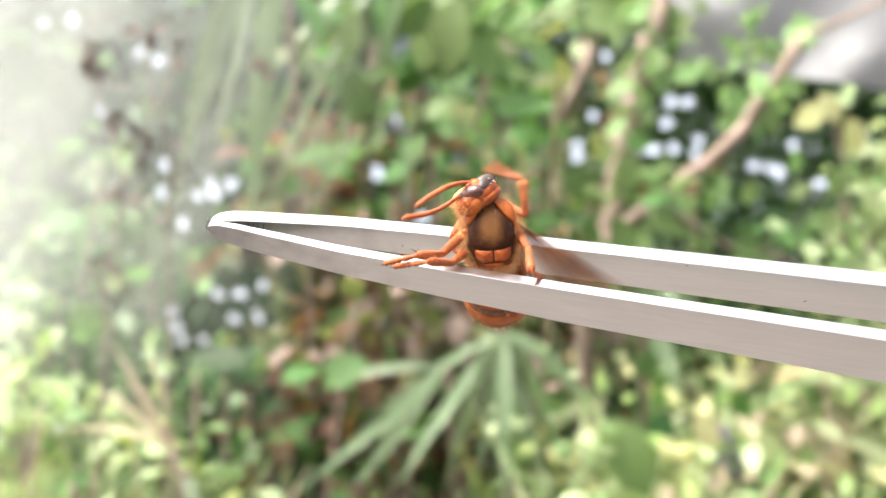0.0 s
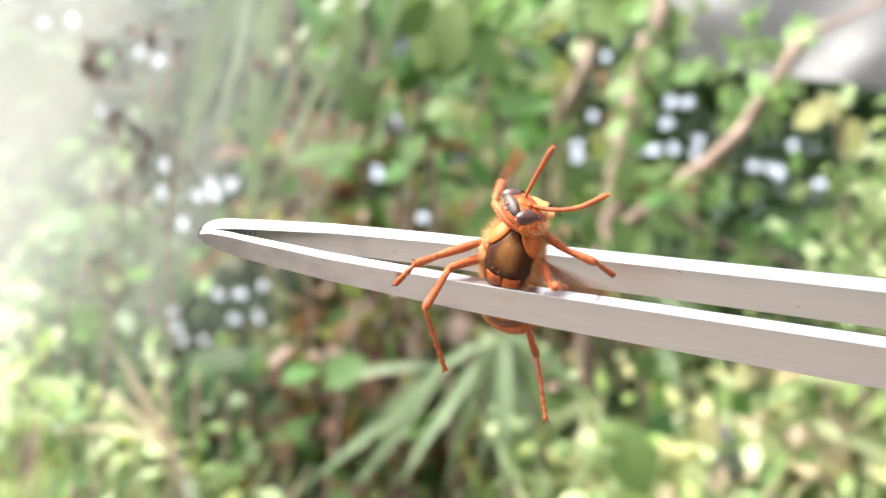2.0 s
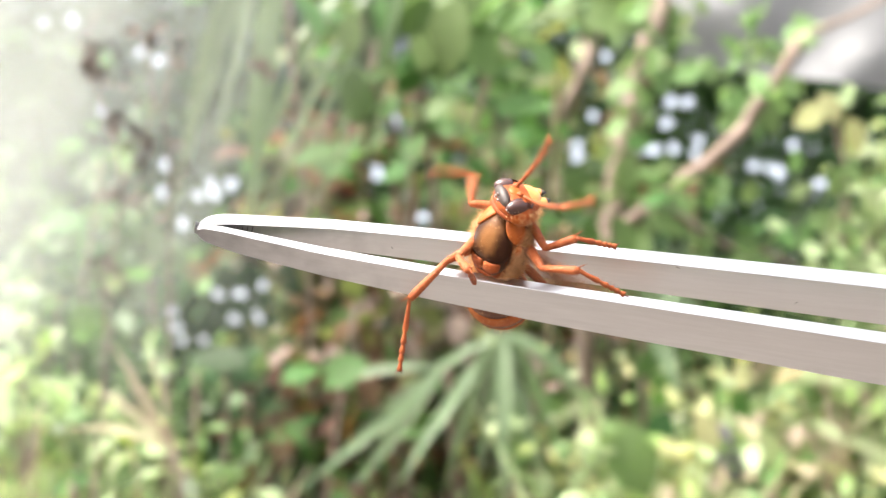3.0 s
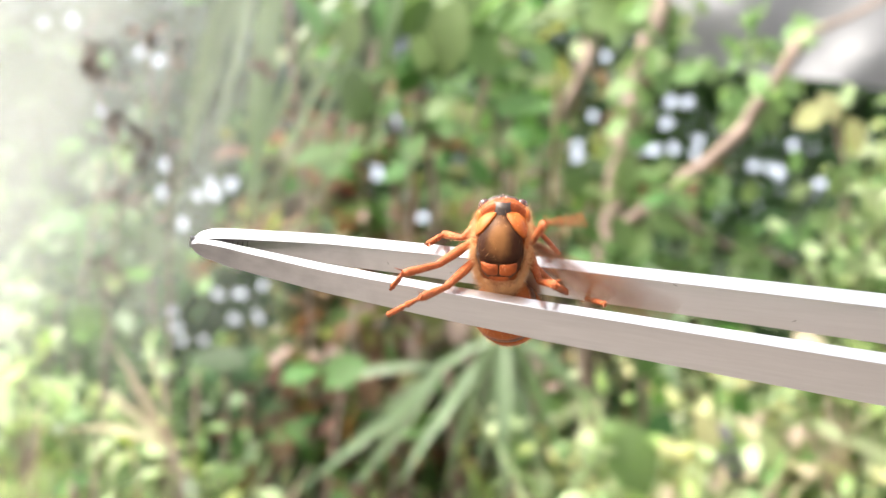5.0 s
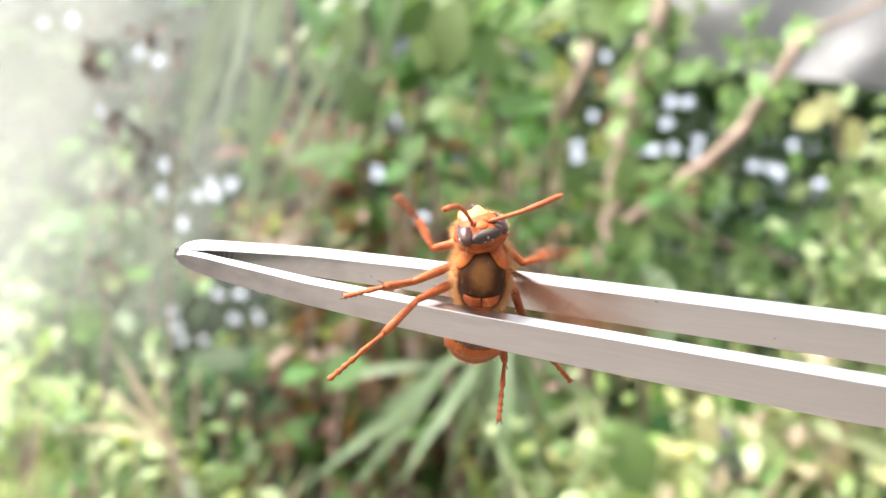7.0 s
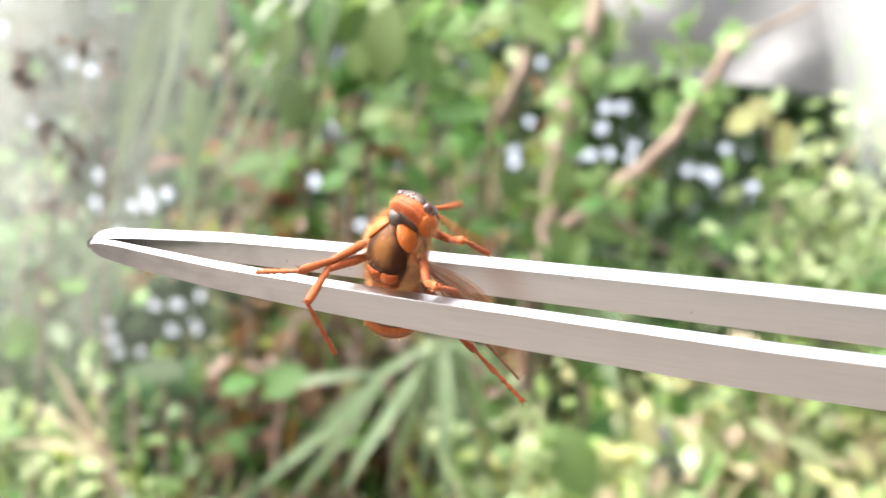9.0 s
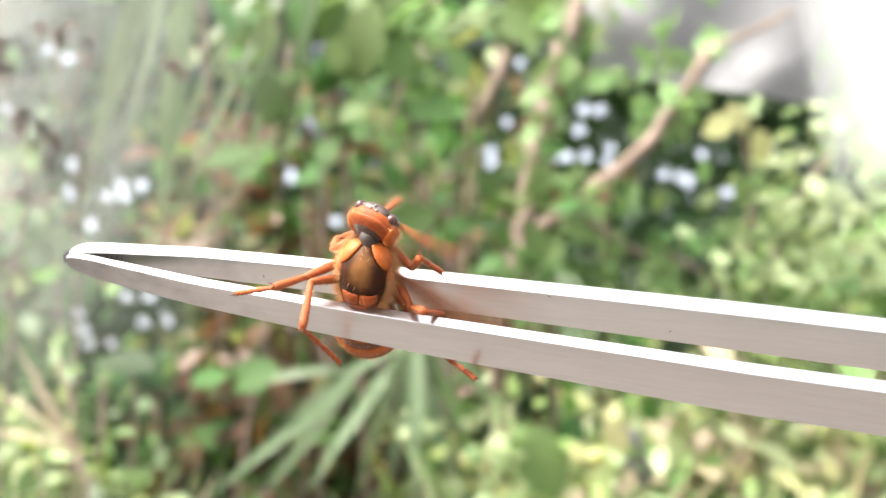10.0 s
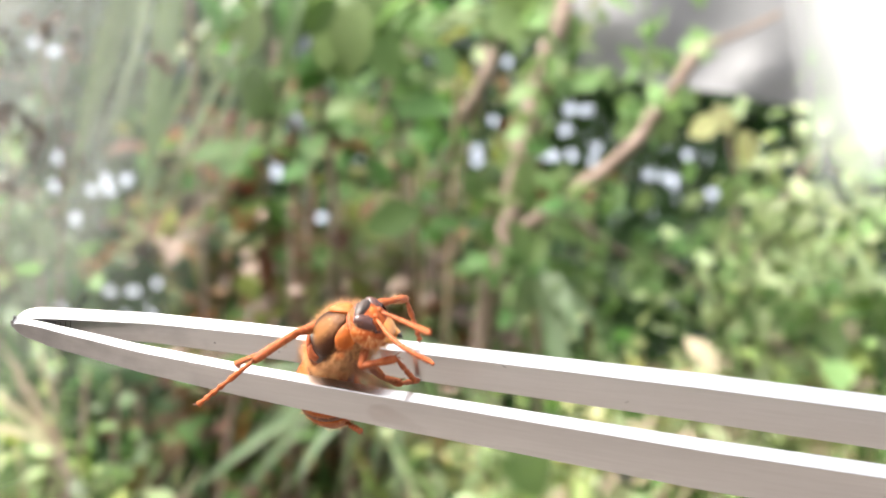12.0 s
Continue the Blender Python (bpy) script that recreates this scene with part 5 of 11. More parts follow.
    walk(head, [
        (0, pose(-0.00148, -0.00028, 0.01019, -25, -13.9, 66.2)), (0.25, pose(-0.00114, -0.00012, 0.01072, -20.2, -9.2, 54.4)), (0.5, pose(-0.0008, 0.00004, 0.01124, -16.5, -3.7, 43.1)),
        (0.75, pose(-0.00028, 0.00035, 0.01126, -23.2, 11.9, 11.4)), (1, pose(0.00024, 0.00067, 0.01128, -38.1, 21.1, -24.1)), (1.25, pose(0.00002, 0.00044, 0.01133, -23.1, 16.1, -30.5)),
        (1.5, pose(-0.00019, 0.0002, 0.01138, -7.8, 12.8, -37.9)), (1.75, pose(0.00002, 0.00019, 0.01138, -8.9, 8.9, -45.2)), (2, pose(0.00023, 0.00017, 0.01138, -9.5, 4.8, -52.4)),
        (2.25, pose(0.00006, 0.00031, 0.01139, -18.1, 4.8, -26)), (2.5, pose(-0.0001, 0.00046, 0.0114, -27.2, -2.3, -21.2)), (2.75, pose(0.00035, 0.00019, 0.01131, -12.6, 6.9, -16.1)),
        (3, pose(0.0008, -0.00008, 0.01122, 0.7, 9.1, -32.4)), (3.25, pose(0.00032, 0.00016, 0.01131, -10.8, 5.9, -15.3)), (3.5, pose(-0.00015, 0.00039, 0.0114, -22.6, 6.2, 2.1)),
        (3.75, pose(-0.00019, 0.00043, 0.01139, -26.3, 4.3, 4.2)), (4, pose(-0.00023, 0.00048, 0.01139, -30, 2.5, 6.5)), (4.25, pose(-0.00035, 0.00043, 0.01118, -27.1, -12.8, 12.8)),
        (4.5, pose(-0.00048, 0.00038, 0.01096, -25.8, -28.3, 18.9)), (4.75, pose(-0.00026, 0.00091, 0.00962, -48.4, -13.7, 16.2)), (5, pose(-0.00004, 0.00143, 0.00829, -70.9, -1.3, 8.3)),
        (5.25, pose(-0.00018, 0.00091, 0.00983, -48, -1, 8.3)), (5.5, pose(-0.00033, 0.00039, 0.01138, -25.1, -0.8, 8.4)), (5.75, pose(-0.00037, 0.00039, 0.01126, -24.5, -13.5, 13.2)),
        (6, pose(-0.00112, 0.0004, 0.01115, -20.9, -13.8, 16.9)), (6.25, pose(-0.00064, 0.00034, 0.01062, -31, -20.4, 32.3)), (6.5, pose(-0.00085, 0.00028, 0.01009, -35.1, -13.5, 45.1)),
        (6.75, pose(-0.00065, 0.00009, 0.0107, -11.1, -14.7, 24.3)), (7, pose(-0.00044, -0.0001, 0.01131, 9, -10.6, 20.8)), (7.25, pose(0.00018, -0.00003, 0.01127, 5.6, 0.3, -14)),
        (7.5, pose(0.00081, 0.00004, 0.01124, -2.7, 5.9, -33.7)), (7.75, pose(0.00044, 0.00049, 0.01129, -24.3, 6, -24.9)), (8, pose(0.00008, 0.00094, 0.01134, -45.7, 9.3, -16.7)),
        (8.25, pose(0.00081, 0.00103, 0.01081, -52.3, 5.1, -17.5)), (8.5, pose(0.00155, 0.00111, 0.01028, -58.9, 0.8, -17.8)), (8.75, pose(0.00163, 0.00117, 0.01034, -59.1, -0.7, -17.3)),
        (8.8, pose(0.00165, 0.00119, 0.01036, -59.2, -1.1, -17.2)), (8.9, pose(0.00169, 0.00122, 0.01038, -59.3, -1.8, -16.9)), (9, pose(0.00171, 0.00123, 0.0104, -59.3, -2.1, -16.9)),
        (9.25, pose(0.00101, 0.00086, 0.01089, -40.8, 2.8, -12)), (9.5, pose(0.00031, 0.00049, 0.01138, -22.5, 1.5, -17)), (9.75, pose(0.00033, 0.00081, 0.01132, -38.5, 7.5, -12.3)),
        (10, pose(0.00035, 0.00112, 0.01127, -55.3, 7.1, -18.9)), (10.25, pose(0.00092, 0.001, 0.01106, -34.2, 0.6, -34)), (10.5, pose(0.00148, 0.00088, 0.01086, -12.3, 0.2, -50.4)),
        (10.6, pose(0.00141, 0.00077, 0.01089, -11.3, -0.1, -51.2)), (10.7, pose(0.00125, 0.00052, 0.01098, -8.8, -0.8, -53.1)), (10.75, pose(0.00116, 0.00037, 0.01103, -7.3, -1.1, -54.3)),
        (10.85, pose(0.00098, 0.00009, 0.01112, -4.4, -1.8, -56.5)), (11, pose(0.00084, -0.00013, 0.01119, -2.2, -2.2, -58.2)), (11.25, pose(0.00134, 0.00009, 0.0109, -4.3, 7.9, -60.2)),
        (11.35, pose(0.00162, 0.00022, 0.01073, -5.7, 13.6, -61.6)), (11.45, pose(0.0018, 0.0003, 0.01062, -6.7, 17.4, -62.5)), (11.5, pose(0.00183, 0.00031, 0.0106, -6.9, 17.9, -62.7)),
        (11.75, pose(0.00169, 0.00071, 0.01067, -12, 3.9, -56.7)), (12, pose(0.00155, 0.00111, 0.01073, -5.2, -10.7, -36.7)),
    ])
    walk(antenna_left, [
        (0, pose(-0.00221, -0.00126, 0.01159, 129.1, -60.1, -101.1)), (0.25, pose(-0.00187, -0.00091, 0.01222, 79.9, -63.3, -75.4)), (0.4667, pose(-0.00149, -0.00057, 0.01285, 78.5, -65.9, -79.5)),
        (0.5, pose(-0.00149, -0.00057, 0.01285, 35.1, -56.5, -54.2)), (0.5333, pose(-0.00149, -0.00057, 0.01285, 8.5, -42, -47.1)), (0.75, pose(-0.00078, 0.00048, 0.01304, -9.2, -43.5, -49.6)),
        (1, pose(0.00031, 0.00133, 0.01301, -45.2, -31.6, -57.3)), (1.25, pose(-0.00015, 0.00079, 0.01314, -31.2, -8.2, -76.5)), (1.5, pose(-0.00068, 0.00029, 0.01317, -25.2, 17.9, -90.4)),
        (1.75, pose(-0.00051, 0.00044, 0.01314, -19.2, 17.7, -90.3)), (2, pose(-0.00033, 0.0006, 0.01309, -13.2, 17.6, -90.3)), (2.25, pose(-0.00052, 0.00067, 0.01311, 27.7, 10.6, -91.2)),
        (2.5, pose(-0.00067, 0.00075, 0.01314, 68.1, 5.8, -96.6)), (2.75, pose(-0.00027, 0.00027, 0.01305, 21.8, 8.8, -93.6)), (2.9667, pose(0.00008, -0.00018, 0.01292, -10.8, 12.5, -82.4)),
        (3, pose(0.00008, -0.00018, 0.01292, -24.9, 13, -93.7)), (3.0333, pose(0.00008, -0.00018, 0.01292, -38.8, 10.8, -104.7)), (3.25, pose(-0.00034, 0.00019, 0.01304, 22.6, 11.2, -93.7)),
        (3.5, pose(-0.0008, 0.00057, 0.01312, 69.9, 10, -94.9)), (3.75, pose(-0.00091, 0.00069, 0.01308, 75.4, 5.7, -108.9)), (4, pose(-0.00102, 0.0008, 0.01303, 81.8, 2.8, -123.1)),
        (4.25, pose(-0.00156, 0.00049, 0.01258, 87.8, 4.6, -103.8)), (4.5, pose(-0.00199, 0.00017, 0.01201, 94.1, 4.2, -84.4)), (4.75, pose(-0.00159, 0.00145, 0.01079, 104.4, 9.5, -116.1)),
        (5, pose(-0.00107, 0.00266, 0.00922, 110.5, 19.3, -147.4)), (5.25, pose(-0.00115, 0.00167, 0.01122, 95.8, 16.5, -135.2)), (5.5, pose(-0.0012, 0.00053, 0.01301, 80.8, 16.9, -122.8)),
        (5.75, pose(-0.00158, 0.00037, 0.01267, 86.2, 19, -103.4)), (6, pose(-0.00189, 0.0002, 0.01225, 92, 19.3, -83.7)), (6.25, pose(-0.00199, 0, 0.01183, 79.3, 17.1, -114.5)),
        (6.4667, pose(-0.00206, -0.00015, 0.01142, 94.8, 29.3, -116.3)), (6.5, pose(-0.00206, -0.00015, 0.01142, 69.8, 9.1, -143.5)), (6.5333, pose(-0.00206, -0.00015, 0.01142, 55.5, -18.4, -161)),
        (6.75, pose(-0.0017, -0.00053, 0.01209, 39.3, 26.8, -117.9)), (7, pose(-0.00138, -0.00095, 0.01266, 11.9, 54.1, -101)), (7.25, pose(-0.00075, -0.00042, 0.01283, -7.5, 30, -102.2)),
        (7.5, pose(0.00006, 0.00009, 0.01293, -23.8, 6.7, -95.4)), (7.75, pose(-0.00004, 0.00099, 0.01301, -34.3, -33.3, -73.3)), (8, pose(-0.00023, 0.0019, 0.01289, -83.3, -59.5, -16.4)),
        (8.25, pose(0.00045, 0.00218, 0.01221, -102.2, -59.1, -1.3)), (8.5, pose(0.00113, 0.00244, 0.01151, -119.6, -56.3, 12.2)), (8.75, pose(0.00117, 0.00251, 0.01154, -121.1, -55.5, 14.9)),
        (8.8, pose(0.00118, 0.00253, 0.01155, -121.6, -55.2, 15.7)), (8.9, pose(0.0012, 0.00257, 0.01156, -122.2, -54.7, 17)), (8.9667, pose(0.00121, 0.00258, 0.01157, -165, -74.1, 72.1)),
        (9, pose(0.00121, 0.00258, 0.01157, -122.5, -54.5, 17.5)), (9.0333, pose(0.00121, 0.00258, 0.01157, -117.7, -29, -1.3)), (9.25, pose(0.00043, 0.00171, 0.01243, -26.6, -36.9, -59.6)),
        (9.4667, pose(-0.00031, 0.00073, 0.01311, 27.3, 6.7, -52.3)), (9.5, pose(-0.00031, 0.00073, 0.01311, 10.7, 16.4, -66.9)), (9.5333, pose(-0.00031, 0.00073, 0.01311, -8.7, 21.1, -84.5)),
        (9.75, pose(-0.00013, 0.00157, 0.01295, -19.2, -35.6, -63.1)), (9.9667, pose(0.00007, 0.00234, 0.01264, -161.3, -81, 74.7)), (10, pose(0.00007, 0.00234, 0.01264, -110.3, -63, 12)),
        (10.0333, pose(0.00007, 0.00234, 0.01264, -107.6, -40.7, -3.5)), (10.25, pose(0.00055, 0.00189, 0.01265, -38.2, -45.9, -72.5)), (10.4667, pose(0.00088, 0.00144, 0.01252, -0.9, -2.9, -86.6)),
        (10.5, pose(0.00088, 0.00144, 0.01252, -26.7, -4.5, -100.4)), (10.5333, pose(0.00088, 0.00144, 0.01252, -51.7, -11.9, -112.3)), (10.6, pose(0.0008, 0.00133, 0.01255, -25.8, -8.4, -98.5)),
        (10.7, pose(0.00059, 0.00108, 0.01262, -23.9, -17.7, -94.1)), (10.75, pose(0.00046, 0.00092, 0.01265, -23.1, -23.3, -91.4)), (10.85, pose(0.00023, 0.00063, 0.01273, -22.3, -34.2, -86.3)),
        (10.9667, pose(0.00005, 0.00042, 0.01278, 5.8, -44.1, -89.3)), (11, pose(0.00005, 0.00042, 0.01278, -22.6, -42.5, -81.9)), (11.0333, pose(0.00005, 0.00042, 0.01278, -49.4, -38.6, -76.6)),
        (11.25, pose(0.00076, 0.00044, 0.01262, -29.5, -41.9, -82.3)), (11.35, pose(0.00117, 0.00044, 0.01251, -33.4, -41.7, -82.5)), (11.4667, pose(0.00148, 0.00044, 0.01242, -12.3, -32.1, -82.5)),
        (11.5, pose(0.00148, 0.00044, 0.01242, -36.4, -41.5, -82.7)), (11.5333, pose(0.00148, 0.00044, 0.01242, -64.8, -50, -76.9)), (11.75, pose(0.00121, 0.00124, 0.01238, -45.9, -32.2, -92.7)),
        (12, pose(0.00048, 0.00153, 0.01218, -47.1, -14.3, -91.7)),
    ])
    walk(antenna_right, [
        (0, pose(-0.00156, 0.0002, 0.01198, 108.3, -49.7, -65.3)), (0.25, pose(-0.00093, 0.0004, 0.01248, 40, -38.4, -13.9)), (0.4667, pose(-0.0003, 0.00055, 0.01295, 1.5, -20.2, 11.3)),
        (0.5, pose(-0.0003, 0.00055, 0.01295, 3.3, -3.1, 0.7)), (0.5333, pose(-0.0003, 0.00055, 0.01295, 2, 14.1, -9.6)), (0.75, pose(0.0008, 0.00079, 0.0127, -10.1, 41.3, -2)),
        (1, pose(0.00171, 0.0007, 0.01242, -82.2, 77.4, -66.6)), (1.25, pose(0.0012, -0.00001, 0.01269, -52.9, 75.7, -49.2)), (1.5, pose(0.00059, -0.00069, 0.01281, -30.5, 72.5, -38.6)),
        (1.75, pose(0.00063, -0.00071, 0.01289, -28, 67, -29.7)), (2, pose(0.00067, -0.0007, 0.01296, -27.8, 61.4, -23)), (2.25, pose(0.00095, -0.00004, 0.01297, -21.6, 44.8, -10.4)),
        (2.5, pose(0.00095, 0.00076, 0.01289, -20.7, 27.9, -2.3)), (2.75, pose(0.0013, -0.00018, 0.01286, -23.9, 47.1, -12.2)), (2.9667, pose(0.00145, -0.00104, 0.01266, -28.3, 55.7, -17.4)),
        (3, pose(0.00145, -0.00104, 0.01266, -36.9, 65.2, -31)), (3.0333, pose(0.00145, -0.00104, 0.01266, -56.8, 72.8, -55.7)), (3.25, pose(0.00124, -0.00024, 0.01287, -22.2, 45.7, -11.7)),
        (3.5, pose(0.00083, 0.00063, 0.01295, -18.2, 24.8, -2.4)), (3.75, pose(0.00072, 0.00081, 0.01296, -40.7, 29.4, -5.3)), (4, pose(0.00061, 0.00099, 0.01296, -64.4, 32.6, -10.1)),
        (4.25, pose(0, 0.00085, 0.01295, -72.8, 25.4, 10.5)), (4.5, pose(-0.00062, 0.00064, 0.01279, -83, 21.3, 31.1)), (4.75, pose(-0.00006, 0.0019, 0.01118, -112.1, 15.3, -13.8)),
        (5, pose(0.00056, 0.0029, 0.00925, -129.1, -7.3, -50.5)), (5.25, pose(0.00048, 0.0019, 0.01125, -95.8, -2.2, -38.3)), (5.5, pose(0.00042, 0.00077, 0.01303, -62.3, -4.7, -25.3)),
        (5.75, pose(-0.00003, 0.00074, 0.01305, -70.5, -15.4, -1)), (5.9667, pose(-0.0005, 0.00066, 0.01298, -101.9, -41.8, 51.5)), (6, pose(-0.0005, 0.00066, 0.01298, -83, -21.5, 25.9)),
        (6.0333, pose(-0.0005, 0.00066, 0.01298, -75.2, 3.1, 9.1)), (6.25, pose(-0.00069, 0.00082, 0.01241, -96.3, -21.6, 37.9)), (6.4667, pose(-0.00094, 0.00098, 0.01181, -134.5, -31.2, 75.8)),
        (6.5, pose(-0.00094, 0.00098, 0.01181, -109.2, -19.1, 49.4)), (6.5333, pose(-0.00094, 0.00098, 0.01181, -92.4, 0.7, 31.2)), (6.75, pose(-0.00025, 0.00012, 0.01251, -86.3, -29.4, -22.3)),
        (7, pose(0.00024, -0.00081, 0.01288, -68.5, -13, -91)), (7.25, pose(0.00084, -0.00082, 0.01282, -69, -14.2, -87.9)), (7.5, pose(0.00141, -0.00082, 0.01277, -69.5, -15.3, -84.8)),
        (7.75, pose(0.00144, 0.0003, 0.01284, -89, -15.1, -85.8)), (8, pose(0.00132, 0.00144, 0.01263, -108.5, -15.3, -86.9)), (8.25, pose(0.002, 0.00169, 0.01207, -114.6, -11.2, -76.3)),
        (8.5, pose(0.00269, 0.00194, 0.01148, -119.8, -6.1, -66.3)), (8.75, pose(0.00274, 0.00202, 0.01156, -119.2, -5.8, -65.7)), (8.8, pose(0.00275, 0.00205, 0.01158, -119.1, -5.7, -65.6)),
        (8.9, pose(0.00277, 0.00209, 0.01161, -118.8, -5.5, -65.3)), (8.9667, pose(0.00278, 0.00211, 0.01163, -103.4, -13.8, -57.5)), (9, pose(0.00278, 0.00211, 0.01163, -118.7, -5.5, -65.1)),
        (9.0333, pose(0.00278, 0.00211, 0.01163, -134.9, 0.5, -74.6)), (9.25, pose(0.00203, 0.00136, 0.01235, -88.9, -6.4, -69)), (9.5, pose(0.00131, 0.00056, 0.01294, -59.1, -5.3, -72.9)),
        (9.75, pose(0.00146, 0.00122, 0.01274, -84.3, -2.4, -81.6)), (9.9667, pose(0.00161, 0.00181, 0.01244, -92.4, -4.6, -81.7)), (10, pose(0.00161, 0.00181, 0.01244, -109.6, -3.5, -90.7)),
        (10.0333, pose(0.00161, 0.00181, 0.01244, -126.8, -5.1, -99.6)), (10.25, pose(0.0019, 0.00097, 0.01263, -94, -3.4, -89.9)), (10.4667, pose(0.00193, 0.00018, 0.01251, -68.1, -4.1, -83.7)),
        (10.5, pose(0.00193, 0.00018, 0.01251, -78.4, -3.4, -89.1)), (10.5333, pose(0.00193, 0.00018, 0.01251, -88.8, -3.7, -94.6)), (10.6, pose(0.00182, 0.00006, 0.01255, -78.5, -3.4, -89.3)),
        (10.7, pose(0.00157, -0.00023, 0.01264, -78.6, -3.3, -89.6)), (10.75, pose(0.00142, -0.00041, 0.01269, -78.6, -3.3, -89.8)), (10.85, pose(0.00113, -0.00073, 0.01278, -78.7, -3.2, -90.1)),
        (11, pose(0.00091, -0.00098, 0.01284, -78.7, -3.2, -90.4)), (11.25, pose(0.00157, -0.00097, 0.0124, -84.7, -0, -111.7)), (11.35, pose(0.00193, -0.00096, 0.01213, -88.5, 0.7, -123.8)),
        (11.4667, pose(0.00219, -0.00095, 0.01191, -79.3, 26.1, -110.6)), (11.5, pose(0.00219, -0.00095, 0.01191, -91.4, 0.7, -133.1)), (11.5333, pose(0.00219, -0.00095, 0.01191, -93.5, -27.2, -152.2)),
        (11.75, pose(0.00211, -0.00012, 0.01227, -85.5, -0.1, -106.1)), (12, pose(0.00177, 0.00057, 0.01248, -68.3, 2, -64.5)),
    ])
    walk(legs["fore_left"][0], [
        (0, pose(-0.002, 0.0021, 0.0086, 175.3, -41.1, -167.6)), (0.25, pose(-0.002, 0.0021, 0.0086, 176, -56.2, -165.9)), (0.5, pose(-0.002, 0.0021, 0.0086, 175.9, -71.2, -163.5)),
        (0.75, pose(-0.002, 0.0021, 0.0086, 126.1, -77.5, -150.6)), (1, pose(-0.002, 0.0021, 0.0086, 55.8, -77.7, -116.8)), (1.25, pose(-0.002, 0.0021, 0.0086, 127.5, -77.2, 177)),
        (1.5, pose(-0.002, 0.0021, 0.0086, 159.2, -66, 151.1)), (1.75, pose(-0.002, 0.0021, 0.0086, 145.2, -74.4, 164.2)), (2, pose(-0.002, 0.0021, 0.0086, 109.2, -80.4, -160.7)),
        (2.25, pose(-0.002, 0.0021, 0.0086, 144.4, -75.6, 169.1)), (2.5, pose(-0.002, 0.0021, 0.0086, 161, -68.7, 157.5)), (2.75, pose(-0.002, 0.0021, 0.0086, -161.3, -71.7, 157.5)),
        (3, pose(-0.002, 0.0021, 0.0086, -117.2, -74, 150.8)), (3.25, pose(-0.002, 0.0021, 0.0086, -159.9, -72.4, 155.8)), (3.5, pose(-0.002, 0.0021, 0.0086, 162, -70.2, 155.9)),
        (3.75, pose(-0.002, 0.0021, 0.0086, -166.3, -55.9, 154.7)), (4, pose(-0.002, 0.0021, 0.0086, -142.9, -42.8, 164.1)), (4.25, pose(-0.002, 0.0021, 0.0086, -153.2, -42.5, 164.4)),
        (4.5, pose(-0.002, 0.0021, 0.0086, -163.5, -42.1, 164.6)), (4.75, pose(-0.002, 0.0021, 0.0086, -159.8, -42.3, 164.6)), (5, pose(-0.002, 0.0021, 0.0086, -156.1, -42.4, 164.5)),
        (5.25, pose(-0.002, 0.0021, 0.0086, -151.6, -41.3, 165.2)), (5.5, pose(-0.002, 0.0021, 0.0086, -147.2, -40.2, 166)), (5.75, pose(-0.002, 0.0021, 0.0086, -153.7, -42.8, 164.1)),
        (6, pose(-0.002, 0.0021, 0.0086, -160.4, -45.4, 162.5)), (6.25, pose(-0.002, 0.0021, 0.0086, -161.8, -42.7, 163.9)), (6.5, pose(-0.002, 0.0021, 0.0086, -163.1, -39.9, 165)),
        (6.75, pose(-0.002, 0.0021, 0.0086, -151.2, -56.3, 154.8)), (7, pose(-0.002, 0.0021, 0.0086, -123.2, -69.6, 128.3)), (7.25, pose(-0.002, 0.0021, 0.0086, -116.2, -68, 136)),
        (7.5, pose(-0.002, 0.0021, 0.0086, -109.1, -66.7, 143.7)), (7.75, pose(-0.002, 0.0021, 0.0086, -146.6, -65, 149.3)), (8, pose(-0.002, 0.0021, 0.0086, 179.3, -62.2, 151.1)),
        (8.25, pose(-0.002, 0.0021, 0.0086, -172.1, -52.8, 152.2)), (8.5, pose(-0.002, 0.0021, 0.0086, -164.7, -43.5, 155.1)), (8.75, pose(-0.002, 0.0021, 0.0086, -163.6, -40.9, 156.1)),
        (8.8, pose(-0.002, 0.0021, 0.0086, -163.2, -40.2, 156.4)), (8.9, pose(-0.002, 0.0021, 0.0086, -162.6, -38.9, 156.9)), (9, pose(-0.002, 0.0021, 0.0086, -162.4, -38.4, 157.1)),
        (9.25, pose(-0.002, 0.0021, 0.0086, 169.6, -46.4, 156.4)), (9.5, pose(-0.002, 0.0021, 0.0086, 136.9, -53.5, 162)), (9.75, pose(-0.002, 0.0021, 0.0086, 158.4, -53.9, 162.4)),
        (10, pose(-0.002, 0.0021, 0.0086, -179.9, -54.4, 162.5)), (10.25, pose(-0.002, 0.0021, 0.0086, -152.6, -49.4, 164.5)), (10.5, pose(-0.002, 0.0021, 0.0086, -127.3, -45.5, 169.4)),
        (10.6, pose(-0.002, 0.0021, 0.0086, -109.3, -54, 145.1)), (10.7, pose(-0.002, 0.0021, 0.0086, -55.1, -47.3, 76.6)), (10.75, pose(-0.002, 0.0021, 0.0086, -40.7, -30.1, 52.7)),
        (10.85, pose(-0.002, 0.0021, 0.0086, -36.4, 8.6, 22.5)), (11, pose(-0.002, 0.0021, 0.0086, -48.4, 36.3, -4.1)), (11.25, pose(-0.002, 0.0021, 0.0086, -49.8, 39.9, -9.3)),
        (11.35, pose(-0.002, 0.0021, 0.0086, -50.9, 41.9, -12.4)), (11.45, pose(-0.002, 0.0021, 0.0086, -51.7, 43.2, -14.6)), (11.5, pose(-0.002, 0.0021, 0.0086, -51.8, 43.4, -14.9)),
